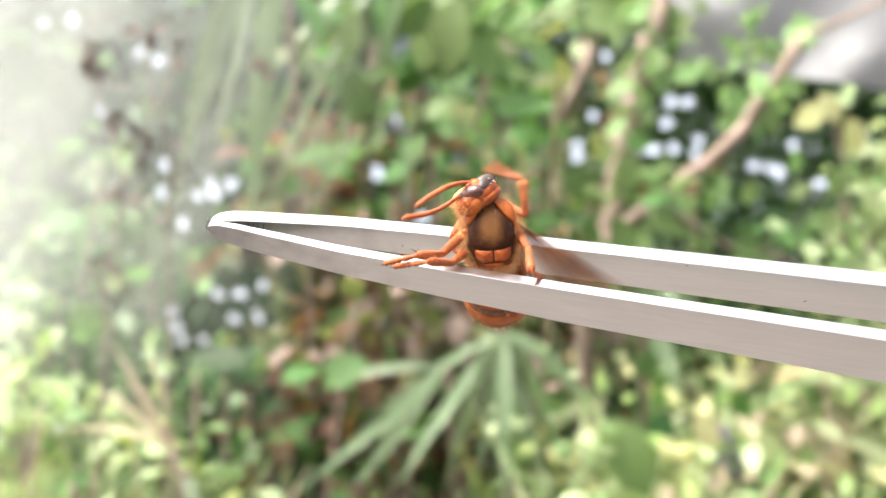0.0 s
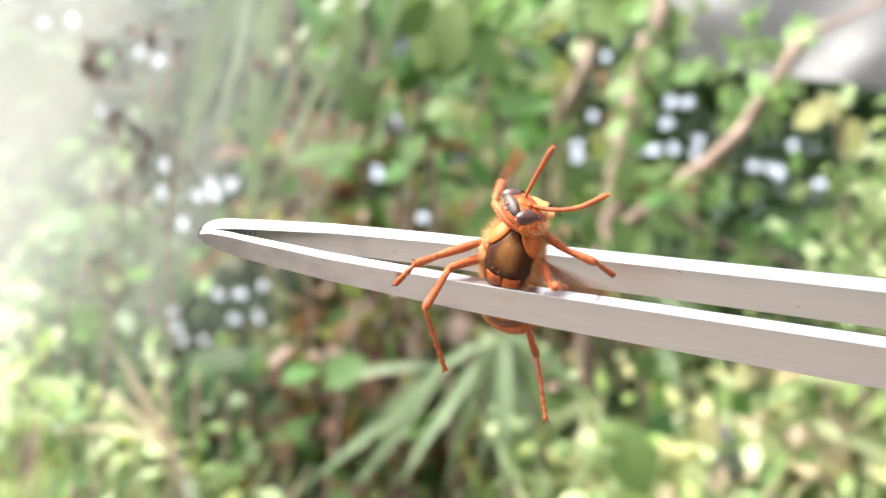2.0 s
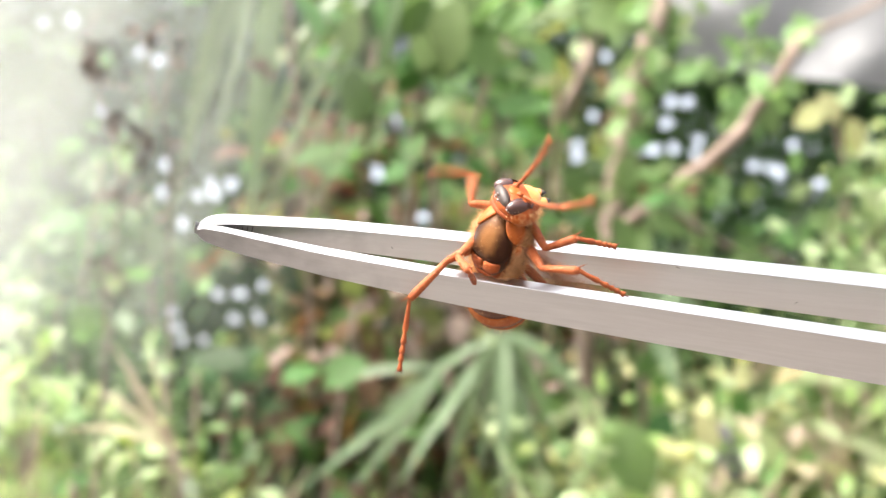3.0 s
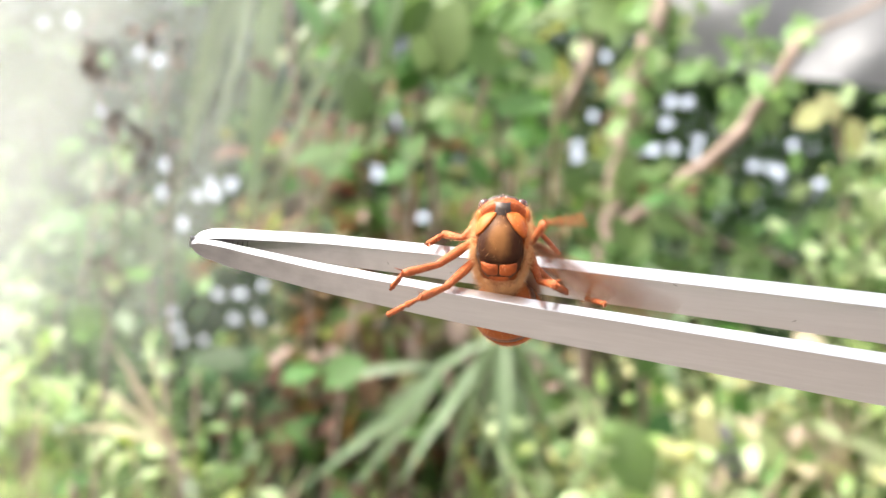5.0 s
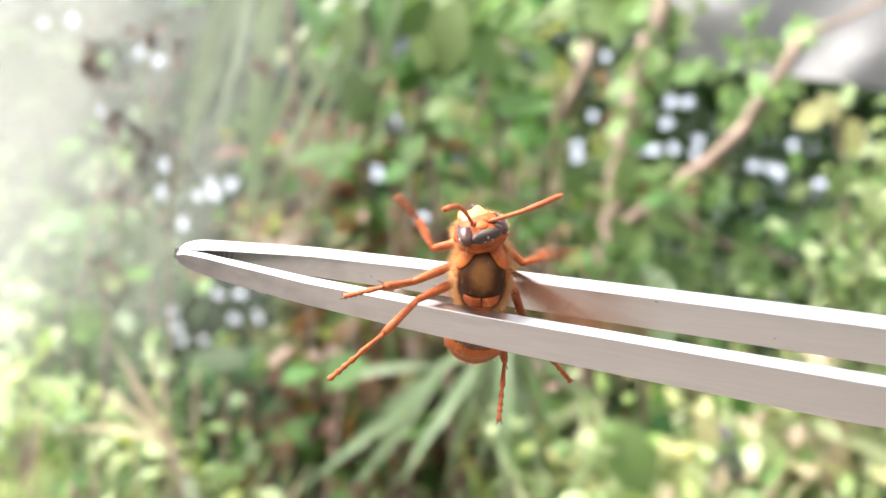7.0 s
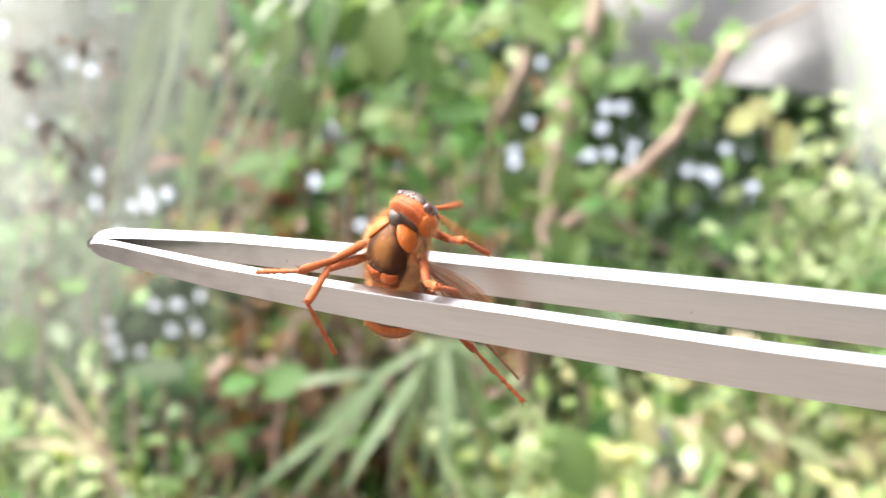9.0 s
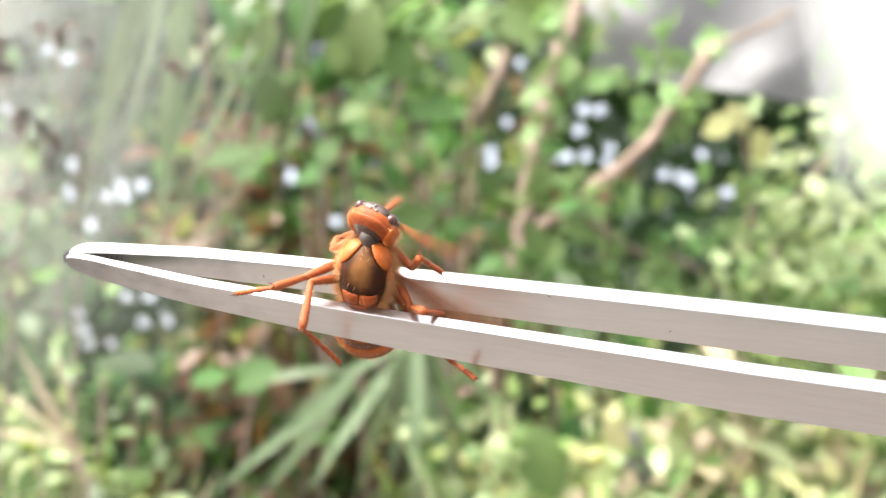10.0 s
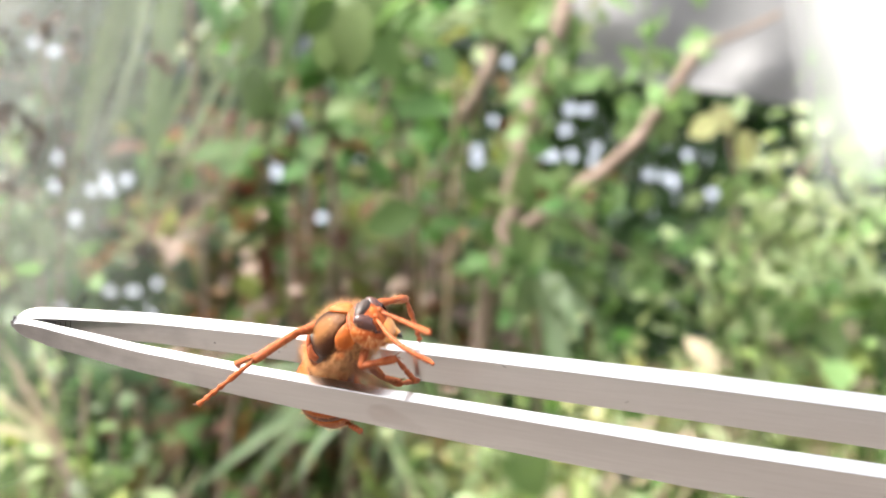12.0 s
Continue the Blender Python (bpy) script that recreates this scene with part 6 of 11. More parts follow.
        (11.75, pose(-0.002, 0.0021, 0.0086, -65.3, 36.4, -0.2)), (12, pose(-0.00259, 0.00152, 0.00856, -77.6, 28.7, 20.5)),
    ])
    walk(legs["fore_left"][1], [
        (0, pose(-0.00476, 0.00184, 0.00545, -118.6, -3, 5)), (0.25, pose(-0.00545, 0.00153, 0.00627, -140.9, 6.2, 15.9)), (0.5, pose(-0.00589, 0.00127, 0.00725, -162, 18.7, 22.9)),
        (0.75, pose(-0.00577, 0.00387, 0.00807, -96.3, 11.1, 13.2)), (0.9667, pose(-0.00406, 0.00572, 0.0091, -35.2, -9, 17.4)), (1, pose(-0.00406, 0.00572, 0.0091, -30.8, 16.4, 2.2)),
        (1.0333, pose(-0.00406, 0.00572, 0.0091, -34, 42, -14.9)), (1.25, pose(-0.00432, 0.00555, 0.00803, -53.3, 12.4, 6)), (1.4667, pose(-0.00442, 0.00514, 0.007, -84, -14.4, 26.8)),
        (1.5, pose(-0.00442, 0.00514, 0.007, -75.7, 10, 11)), (1.5333, pose(-0.00442, 0.00514, 0.007, -74, 35.7, -3.8)), (1.75, pose(-0.00454, 0.00531, 0.00767, -74, 10.4, 9.5)),
        (1.9667, pose(-0.0046, 0.00539, 0.00837, -76.8, -7.6, 19.2)), (2, pose(-0.0046, 0.00539, 0.00837, -72.3, 10.8, 8.1)), (2.0333, pose(-0.0046, 0.00539, 0.00837, -71.4, 29.7, -2.8)),
        (2.25, pose(-0.00479, 0.00513, 0.00775, -84.8, 12.3, 0.6)), (2.5, pose(-0.0049, 0.00478, 0.00716, -97.4, 12.2, -6.9)), (2.75, pose(-0.00601, 0.0023, 0.00735, -76, 10.7, 18.2)),
        (2.9667, pose(-0.00543, -0.00026, 0.00807, -86.9, -20.5, 68.3)), (3, pose(-0.00543, -0.00026, 0.00807, -57.3, 0.8, 41)), (3.0333, pose(-0.00543, -0.00026, 0.00807, -37.2, 31.3, 24.8)),
        (3.25, pose(-0.00602, 0.00233, 0.00741, -74, 10.7, 19.3)), (3.5, pose(-0.0049, 0.00482, 0.00725, -93.7, 13.2, -4.8)), (3.75, pose(-0.00548, 0.00265, 0.00631, -105.1, 14.6, 3.5)),
        (4, pose(-0.00488, 0.00028, 0.00615, -116.3, 17.4, 11.3)), (4.25, pose(-0.00495, 0.00096, 0.00584, -126.9, 19.2, 14.3)), (4.5, pose(-0.00492, 0.00166, 0.00561, -137.5, 21.4, 17)),
        (4.75, pose(-0.00494, 0.00141, 0.00568, -116.8, 28.8, 27.7)), (5, pose(-0.00495, 0.00115, 0.00576, -93.7, 32, 41.4)), (5.25, pose(-0.00487, 0.00079, 0.00582, -103.8, 29.8, 24.4)),
        (5.5, pose(-0.00476, 0.00045, 0.0059, -112.6, 25.1, 8.6)), (5.75, pose(-0.00497, 0.00101, 0.00584, -124.7, 26.1, 10.5)), (6, pose(-0.00511, 0.0016, 0.00582, -137, 27.3, 12.1)),
        (6.25, pose(-0.00496, 0.00159, 0.00567, -126.7, 21.8, 5.3)), (6.5, pose(-0.00481, 0.00159, 0.00552, -116.2, 17.5, -2.1)), (6.75, pose(-0.00563, 0.00158, 0.00656, -85.9, 21.6, 20.2)),
        (6.9667, pose(-0.00609, 0.00162, 0.0078, -62.4, 8.3, 45.4)), (7, pose(-0.00609, 0.00162, 0.0078, -56.4, 14.6, 41.5)), (7.0333, pose(-0.00609, 0.00162, 0.0078, -50.6, 21.2, 38.2)),
        (7.25, pose(-0.00585, 0.00058, 0.0079, -59, 13.5, 43.4)), (7.5, pose(-0.00537, -0.00035, 0.00806, -61.6, 12.4, 45.3)), (7.75, pose(-0.00591, 0.00174, 0.00711, -69.2, 20.7, 26.7)),
        (8, pose(-0.00523, 0.00394, 0.00664, -79.7, 26, 6)), (8.25, pose(-0.0052, 0.00313, 0.00608, -91.6, 26, 6.1)), (8.5, pose(-0.005, 0.00227, 0.00566, -103.4, 26, 6.3)),
        (8.75, pose(-0.00489, 0.00208, 0.00556, -105.2, 26.2, 7.1)), (8.8, pose(-0.00486, 0.00203, 0.00553, -105.7, 26.3, 7.4)), (8.9, pose(-0.00481, 0.00194, 0.00548, -106.5, 26.4, 7.8)),
        (9, pose(-0.00478, 0.0019, 0.00546, -106.9, 26.4, 8)), (9.25, pose(-0.00444, 0.00399, 0.00575, -104.5, 25.6, 4.9)), (9.5, pose(-0.00346, 0.00559, 0.00678, -102.1, 25, 1.8)),
        (9.75, pose(-0.00454, 0.00453, 0.0063, -97.6, 25.2, 3)), (10, pose(-0.00526, 0.00312, 0.00615, -93, 25.3, 4.1)), (10.25, pose(-0.00524, 0.00099, 0.00617, -84.6, 25, 16.7)),
        (10.5, pose(-0.0044, -0.00085, 0.00681, -76.6, 23.2, 29)), (10.6, pose(-0.00519, -0.00051, 0.00779, -77.4, 23.5, 27.4)), (10.7, pose(-0.00576, 0.00118, 0.01023, -79.3, 24.2, 23.8)),
        (10.75, pose(-0.00515, 0.00249, 0.01135, -80.5, 24.5, 21.5)), (10.85, pose(-0.00249, 0.0046, 0.01194, -82.8, 25.1, 17.2)), (11, pose(-0.00013, 0.00511, 0.01085, -84.6, 25.4, 14)),
        (11.25, pose(0.00023, 0.00499, 0.01068, -67.9, 29.1, -2.7)), (11.35, pose(0.00043, 0.0049, 0.01057, -58.8, 33, -11.7)), (11.45, pose(0.00055, 0.00484, 0.0105, -53, 36.2, -17.5)),
        (11.5, pose(0.00057, 0.00483, 0.01049, -52.2, 36.7, -18.4)), (11.75, pose(-0.00094, 0.00591, 0.01001, -80.9, 31.2, -3)), (12, pose(-0.00363, 0.00551, 0.00936, -107.6, 28.8, 18.8)),
    ])
    walk(legs["fore_left"][2], [
        (0, pose(-0.00499, 0.00561, 0.00339, 93.5, 13.6, 14.5)), (0.25, pose(-0.00654, 0.00404, 0.00295, 84.6, 13.8, 24.8)), (0.5, pose(-0.00761, 0.00198, 0.00338, 75.7, 15.5, 35.1)),
        (0.75, pose(-0.00684, 0.00801, 0.0076, 35.3, -5.8, 4.8)), (0.9667, pose(-0.00533, 0.00793, 0.01258, 3.4, -66.5, 7)), (1, pose(-0.0031, 0.00797, 0.01265, 3, -40.7, -8.1)),
        (1.0333, pose(-0.00113, 0.00744, 0.01175, -4.1, -15.7, -20.1)), (1.25, pose(-0.00413, 0.00904, 0.01055, 12.9, -5.4, -2.9)), (1.4667, pose(-0.00645, 0.00891, 0.00744, 20.2, 3.3, 22.9)),
        (1.5, pose(-0.00503, 0.00927, 0.00805, 27.6, 28.1, 9.5)), (1.5333, pose(-0.00345, 0.00922, 0.00797, 28.9, 53.9, -5.1)), (1.75, pose(-0.00502, 0.00942, 0.00884, 19, 21.8, 6.5)),
        (1.9667, pose(-0.0061, 0.0093, 0.00934, 7.9, -3.5, 15.5)), (2, pose(-0.00493, 0.00948, 0.00965, 11.2, 15.1, 4.6)), (2.0333, pose(-0.00372, 0.00943, 0.00956, 10.8, 34, -6.8)),
        (2.25, pose(-0.00475, 0.00941, 0.00813, 31.6, 14, 4.1)), (2.5, pose(-0.0045, 0.00902, 0.00661, 52, 13.1, 3.3)), (2.75, pose(-0.00713, 0.00632, 0.00838, 68.6, 2.5, -15.3)),
        (2.9667, pose(-0.00945, 0.00125, 0.00829, 105.2, -34, -19.7)), (3, pose(-0.00778, 0.00249, 0.0104, 87.7, -1.9, -36.1)), (3.0333, pose(-0.0049, 0.00284, 0.011, 60.1, 21.9, -63.1)),
        (3.25, pose(-0.00718, 0.0063, 0.00857, 70.2, 2.3, -14.9)), (3.5, pose(-0.00461, 0.0091, 0.00698, 55.2, 12.3, 4.5)), (3.75, pose(-0.00601, 0.00677, 0.00523, 61.3, 8.1, -2.4)),
        (4, pose(-0.0062, 0.00395, 0.00433, 67.9, 4.6, -9.7)), (4.25, pose(-0.00662, 0.00408, 0.0034, 76.1, 11.3, 10.8)), (4.5, pose(-0.00688, 0.0041, 0.00266, 86.4, 14.6, 32.5)),
        (4.75, pose(-0.00755, 0.00437, 0.00399, 89.6, 13.8, 10.8)), (5, pose(-0.0079, 0.00428, 0.00553, 92.9, 14.3, -10.8)), (5.25, pose(-0.00706, 0.00438, 0.00493, 82.8, 14.3, -11.1)),
        (5.5, pose(-0.00605, 0.00427, 0.00441, 72.8, 14.3, -11.3)), (5.75, pose(-0.00667, 0.00429, 0.00363, 78.8, 19.5, 10.1)), (6, pose(-0.00714, 0.00417, 0.00303, 86.6, 22.2, 32.4)),
        (6.25, pose(-0.00623, 0.00494, 0.00328, 87.2, 21.7, 22.8)), (6.5, pose(-0.00523, 0.00546, 0.00371, 87.8, 21.3, 13.2)), (6.75, pose(-0.007, 0.00564, 0.00684, 58.6, 12.7, -16.1)),
        (6.9667, pose(-0.00861, 0.0045, 0.00976, 42.3, -14.2, -33.7)), (7, pose(-0.00802, 0.0047, 0.0101, 37.2, -7.2, -37.8)), (7.0333, pose(-0.00738, 0.00484, 0.01034, 31.6, -0.6, -42.5)),
        (7.25, pose(-0.00801, 0.00362, 0.01006, 60.5, -6.4, -36.9)), (7.5, pose(-0.00775, 0.00262, 0.01005, 83.9, -6, -35.7)), (7.75, pose(-0.00723, 0.00557, 0.00854, 73.3, 0.5, -4.2)),
        (8, pose(-0.00533, 0.00818, 0.00733, 67.5, 11.5, 26.2)), (8.25, pose(-0.00571, 0.0074, 0.00598, 64.1, 13.3, 30.2)), (8.5, pose(-0.00589, 0.00638, 0.00476, 60.9, 15.2, 34.1)),
        (8.75, pose(-0.0059, 0.00614, 0.00455, 59.1, 15.8, 35)), (8.8, pose(-0.0059, 0.00607, 0.00449, 58.6, 16, 35.3)), (8.9, pose(-0.00591, 0.00595, 0.00439, 57.7, 16.2, 35.8)),
        (9, pose(-0.00591, 0.00589, 0.00434, 57.3, 16.4, 36)), (9.25, pose(-0.00526, 0.0081, 0.00478, 53, 10.6, 27.5)), (9.5, pose(-0.00397, 0.00978, 0.00596, 49.6, 4.2, 19.5)),
        (9.75, pose(-0.005, 0.00877, 0.00579, 53.9, 8.6, 25.1)), (10, pose(-0.00566, 0.00739, 0.00595, 58.7, 12.6, 31.1)), (10.25, pose(-0.00631, 0.00514, 0.00654, 56.5, 19.5, 42.4)),
        (10.5, pose(-0.00608, 0.003, 0.00773, 55.7, 26.7, 54.1)), (10.6, pose(-0.00679, 0.00338, 0.00865, 52.5, 28.9, 57.5)), (10.7, pose(-0.00716, 0.00518, 0.01096, 45.4, 34.8, 65.4)),
        (10.75, pose(-0.00643, 0.00655, 0.012, 41.4, 38.7, 70)), (10.85, pose(-0.00353, 0.00874, 0.01243, 34.2, 46.8, 78.5)), (11, pose(-0.00099, 0.00931, 0.01121, 29.2, 53.4, 84.9)),
        (11.25, pose(0.00121, 0.00893, 0.01209, 58.4, 62, 100.1)), (11.35, pose(0.00236, 0.00826, 0.01244, 80, 64.3, 113.9)), (11.45, pose(0.00305, 0.00766, 0.01258, 95.4, 64.5, 124.2)),
        (11.5, pose(0.00314, 0.00756, 0.0126, 97.7, 64.4, 125.7)), (11.75, pose(-0.00037, 0.01013, 0.0106, 120.1, 62, 141.5)), (12, pose(-0.00554, 0.00919, 0.00821, 131.2, 58.6, 151.5)),
    ])
    walk(legs["mid_left"][0], [
        (0, pose(-0.00354, 0.00022, 0.00553, 111.8, -30.3, -43.5)), (0.25, pose(-0.00334, 0.00066, 0.00572, 107.5, -28.4, -49.6)), (0.5, pose(-0.00314, 0.00111, 0.00591, 103.2, -26.9, -55.6)),
        (0.75, pose(-0.00374, 0.00045, 0.0055, 109, -26.9, -55.7)), (1, pose(-0.00434, -0.00021, 0.0051, 114.8, -26.9, -55.7)), (1.25, pose(-0.00463, 0.00008, 0.00532, 108.6, -24.6, -62.2)),
        (1.5, pose(-0.00492, 0.00037, 0.00553, 102.3, -22.9, -68.8)), (1.75, pose(-0.00469, 0.00008, 0.00546, 104.4, -24.6, -61.1)), (2, pose(-0.00447, -0.00022, 0.0054, 106.3, -26.5, -53.3)),
        (2.25, pose(-0.00402, 0.00035, 0.00579, 91.9, -26.6, -52.8)), (2.5, pose(-0.00357, 0.00091, 0.00618, 77.6, -26.5, -52.2)), (2.75, pose(-0.00311, 0.00036, 0.00579, 96.2, -25.4, -29.8)),
        (3, pose(-0.00265, -0.00019, 0.0054, 114.2, -30.8, -7.7)), (3.25, pose(-0.0031, 0.00032, 0.00577, 97.5, -25.6, -28.1)), (3.5, pose(-0.00355, 0.00084, 0.00615, 80.1, -26, -48.9)),
        (3.75, pose(-0.00344, 0.00073, 0.00593, 94.2, -25.9, -45.6)), (4, pose(-0.00333, 0.00061, 0.00572, 108.3, -26.4, -42.4)), (4.25, pose(-0.00334, 0.00037, 0.00553, 113.6, -27.2, -40.2)),
        (4.5, pose(-0.00335, 0.00013, 0.00535, 118.9, -28.1, -38.1)), (4.75, pose(-0.00376, -0.00014, 0.00528, 115.2, -26.2, -42.3)), (5, pose(-0.00417, -0.0004, 0.0052, 111.4, -24.5, -46.6)),
        (5.25, pose(-0.00373, 0.00006, 0.00543, 111.3, -25.9, -42.8)), (5.5, pose(-0.00328, 0.00052, 0.00566, 111.1, -27.2, -38.9)), (5.75, pose(-0.00332, 0.00038, 0.00558, 112.8, -27.5, -38.1)),
        (6, pose(-0.00335, 0.00023, 0.00549, 114.5, -27.8, -37.3)), (6.25, pose(-0.00382, -0.00006, 0.0054, 111.5, -25.8, -42.5)), (6.5, pose(-0.00428, -0.00036, 0.00531, 108.3, -24.1, -47.8)),
        (6.75, pose(-0.00408, 0.00016, 0.00558, 102.8, -22.7, -53.4)), (7, pose(-0.00387, 0.00069, 0.00585, 97.2, -21.8, -59)), (7.25, pose(-0.00329, 0.0003, 0.00565, 107.1, -26.5, -35.3)),
        (7.5, pose(-0.00272, -0.00009, 0.00546, 114.4, -34.5, -11.3)), (7.75, pose(-0.00327, -0.0001, 0.00553, 109.5, -29.5, -25.7)), (8, pose(-0.00382, -0.00012, 0.0056, 103.6, -25.7, -40)),
        (8.25, pose(-0.00375, -0.00045, 0.00558, 102.8, -27, -33.8)), (8.5, pose(-0.00368, -0.00079, 0.00557, 101.9, -28.2, -27.5)), (8.75, pose(-0.00363, -0.00078, 0.00553, 103.1, -28.3, -27)),
        (8.8, pose(-0.00361, -0.00078, 0.00552, 103.4, -28.4, -26.9)), (8.9, pose(-0.00359, -0.00078, 0.0055, 104, -28.4, -26.6)), (9, pose(-0.00358, -0.00078, 0.00549, 104.2, -28.4, -26.5)),
        (9.25, pose(-0.00319, 0.00031, 0.00574, 93.8, -29.1, -22.1)), (9.5, pose(-0.0028, 0.0014, 0.006, 83.3, -29, -17.7)), (9.75, pose(-0.00313, 0.00096, 0.00591, 92, -29.4, -30)),
        (10, pose(-0.00346, 0.00053, 0.00582, 100.5, -28.2, -42.2)), (10.25, pose(-0.00297, 0.00038, 0.00569, 109.4, -32.8, -22.5)), (10.5, pose(-0.00248, 0.00023, 0.00556, 116.3, -39.7, -2.4)),
        (10.6, pose(-0.00253, 0.00026, 0.00558, 115.6, -39.1, -4.1)), (10.7, pose(-0.00264, 0.0003, 0.00562, 114, -37.6, -8.2)), (10.75, pose(-0.00271, 0.00033, 0.00564, 113, -36.7, -10.6)),
        (10.85, pose(-0.00283, 0.00039, 0.00569, 111, -35.2, -15.2)), (11, pose(-0.00293, 0.00043, 0.00572, 109.4, -34.2, -18.7)), (11.25, pose(-0.00279, -0.00018, 0.00539, 114.3, -34.9, -16.6)),
        (11.35, pose(-0.00272, -0.00053, 0.0052, 117.1, -35.3, -15.4)), (11.45, pose(-0.00267, -0.00076, 0.00507, 118.9, -35.7, -14.6)), (11.5, pose(-0.00266, -0.0008, 0.00505, 119.2, -35.7, -14.5)),
        (11.75, pose(-0.0026, -0.0001, 0.00541, 115.7, -39.1, -6.3)), (12, pose(-0.00288, 0.00012, 0.00563, 114.7, -45.3, 4.7)),
    ])
    walk(legs["mid_left"][1], [
        (0, pose(-0.00636, -0.00427, 0.00374, 82.7, -34.4, -30.5)), (0.25, pose(-0.00689, -0.00341, 0.00423, 66.9, -32.4, -21.6)), (0.5, pose(-0.00732, -0.00245, 0.00477, 52.1, -28.5, -14)),
        (0.75, pose(-0.00765, -0.00322, 0.00388, 83.8, -33.7, -28.8)), (1, pose(-0.00794, -0.00395, 0.003, 116.5, -31.2, -44.8)), (1.25, pose(-0.00897, -0.00305, 0.00369, 99.2, -33.1, -38)),
        (1.5, pose(-0.00985, -0.00204, 0.00443, 81.5, -33.2, -30.7)), (1.75, pose(-0.00916, -0.00305, 0.0042, 79.7, -31.7, -20.5)), (2, pose(-0.00836, -0.00399, 0.00399, 78.3, -30.1, -10.5)),
        (2.25, pose(-0.00843, -0.00311, 0.00562, 69.5, -30, -10.4)), (2.5, pose(-0.00823, -0.00201, 0.00726, 60.8, -30, -10.3)), (2.75, pose(-0.00566, -0.0046, 0.00524, 67, -15.4, 21.2)),
        (3, pose(-0.00218, -0.00541, 0.00343, 79.8, -5.9, 52.7)), (3.25, pose(-0.00544, -0.00472, 0.00512, 69.9, -14.8, 20.2)), (3.5, pose(-0.00799, -0.00247, 0.00701, 66.2, -27.6, -12.8)),
        (3.75, pose(-0.00731, -0.00331, 0.00556, 76.8, -36.7, -44.1)), (4, pose(-0.00634, -0.00384, 0.00415, 92.6, -39.4, -79.4)), (4.25, pose(-0.00587, -0.00421, 0.00354, 96.1, -40, -68.4)),
        (4.5, pose(-0.00538, -0.00452, 0.00296, 99.5, -41.2, -57.4)), (4.75, pose(-0.0064, -0.00459, 0.00314, 98.5, -41.6, -53.9)), (5, pose(-0.00738, -0.0046, 0.00335, 97.4, -41.9, -50.3)),
        (5.25, pose(-0.00662, -0.00437, 0.00361, 97.8, -40.4, -65.9)), (5.5, pose(-0.00585, -0.00412, 0.00387, 97.6, -38.8, -81.2)), (5.75, pose(-0.00571, -0.0043, 0.00365, 97.1, -40.1, -68.1)),
        (6, pose(-0.00557, -0.00448, 0.00343, 96.3, -41.3, -54.7)), (6.25, pose(-0.00668, -0.00451, 0.00356, 93.8, -42.3, -39.6)), (6.5, pose(-0.00774, -0.00446, 0.00371, 91, -42.7, -24.3)),
        (6.75, pose(-0.00817, -0.00348, 0.00444, 79.5, -42.8, -25.8)), (7, pose(-0.0085, -0.00239, 0.0052, 67.9, -43.2, -27.3)), (7.25, pose(-0.00579, -0.00449, 0.00418, 65.6, -26.9, 16.5)),
        (7.5, pose(-0.00244, -0.00535, 0.00355, 75.6, -13.4, 55.5)), (7.75, pose(-0.00473, -0.00526, 0.0039, 87.9, -20.3, 8.5)), (8, pose(-0.00688, -0.00466, 0.00442, 101.7, -16.3, -39.4)),
        (8.25, pose(-0.00632, -0.00531, 0.00448, 95.7, -17.8, -28.7)), (8.5, pose(-0.00573, -0.0059, 0.00455, 89.4, -18.3, -17.8)), (8.75, pose(-0.00557, -0.00592, 0.00441, 88.3, -18.3, -15.5)),
        (8.8, pose(-0.00553, -0.00592, 0.00437, 88, -18.2, -14.8)), (8.9, pose(-0.00545, -0.00592, 0.00431, 87.4, -18.2, -13.7)), (9, pose(-0.00542, -0.00593, 0.00428, 87.2, -18.2, -13.2)),
        (9.25, pose(-0.00513, -0.00493, 0.00542, 79, -19.4, -23.7)), (9.5, pose(-0.00479, -0.0038, 0.00657, 71.1, -22, -34.1)), (9.75, pose(-0.00585, -0.00393, 0.00574, 80.4, -21.6, -32.5)),
        (10, pose(-0.0068, -0.00387, 0.00492, 89.8, -21.5, -30.8)), (10.25, pose(-0.00406, -0.00488, 0.00413, 80.4, -17.5, 15.8)), (10.5, pose(-0.00111, -0.00485, 0.00365, 76.9, -8.3, 60.1)),
        (10.6, pose(-0.00137, -0.00489, 0.0037, 76.6, -10.2, 52.2)), (10.7, pose(-0.00199, -0.00496, 0.00381, 76.9, -14.6, 33.3)), (10.75, pose(-0.00236, -0.00497, 0.00388, 77.8, -17.1, 21.8)),
        (10.85, pose(-0.00308, -0.00496, 0.00404, 80.9, -21.2, -0.9)), (11, pose(-0.00363, -0.00491, 0.00418, 84.4, -23.3, -18.6)), (11.25, pose(-0.00299, -0.00545, 0.0035, 89.5, -23.2, -17.6)),
        (11.35, pose(-0.00262, -0.00573, 0.00312, 92.4, -23.3, -17)), (11.45, pose(-0.00238, -0.00591, 0.00287, 94.3, -23.3, -16.6)), (11.5, pose(-0.00234, -0.00593, 0.00283, 94.6, -23.3, -16.6)),
        (11.75, pose(-0.00163, -0.00529, 0.00353, 103.6, -25.5, -1.5)), (12, pose(-0.00079, -0.00482, 0.00399, 113.9, -33.3, 16.8)),
    ])
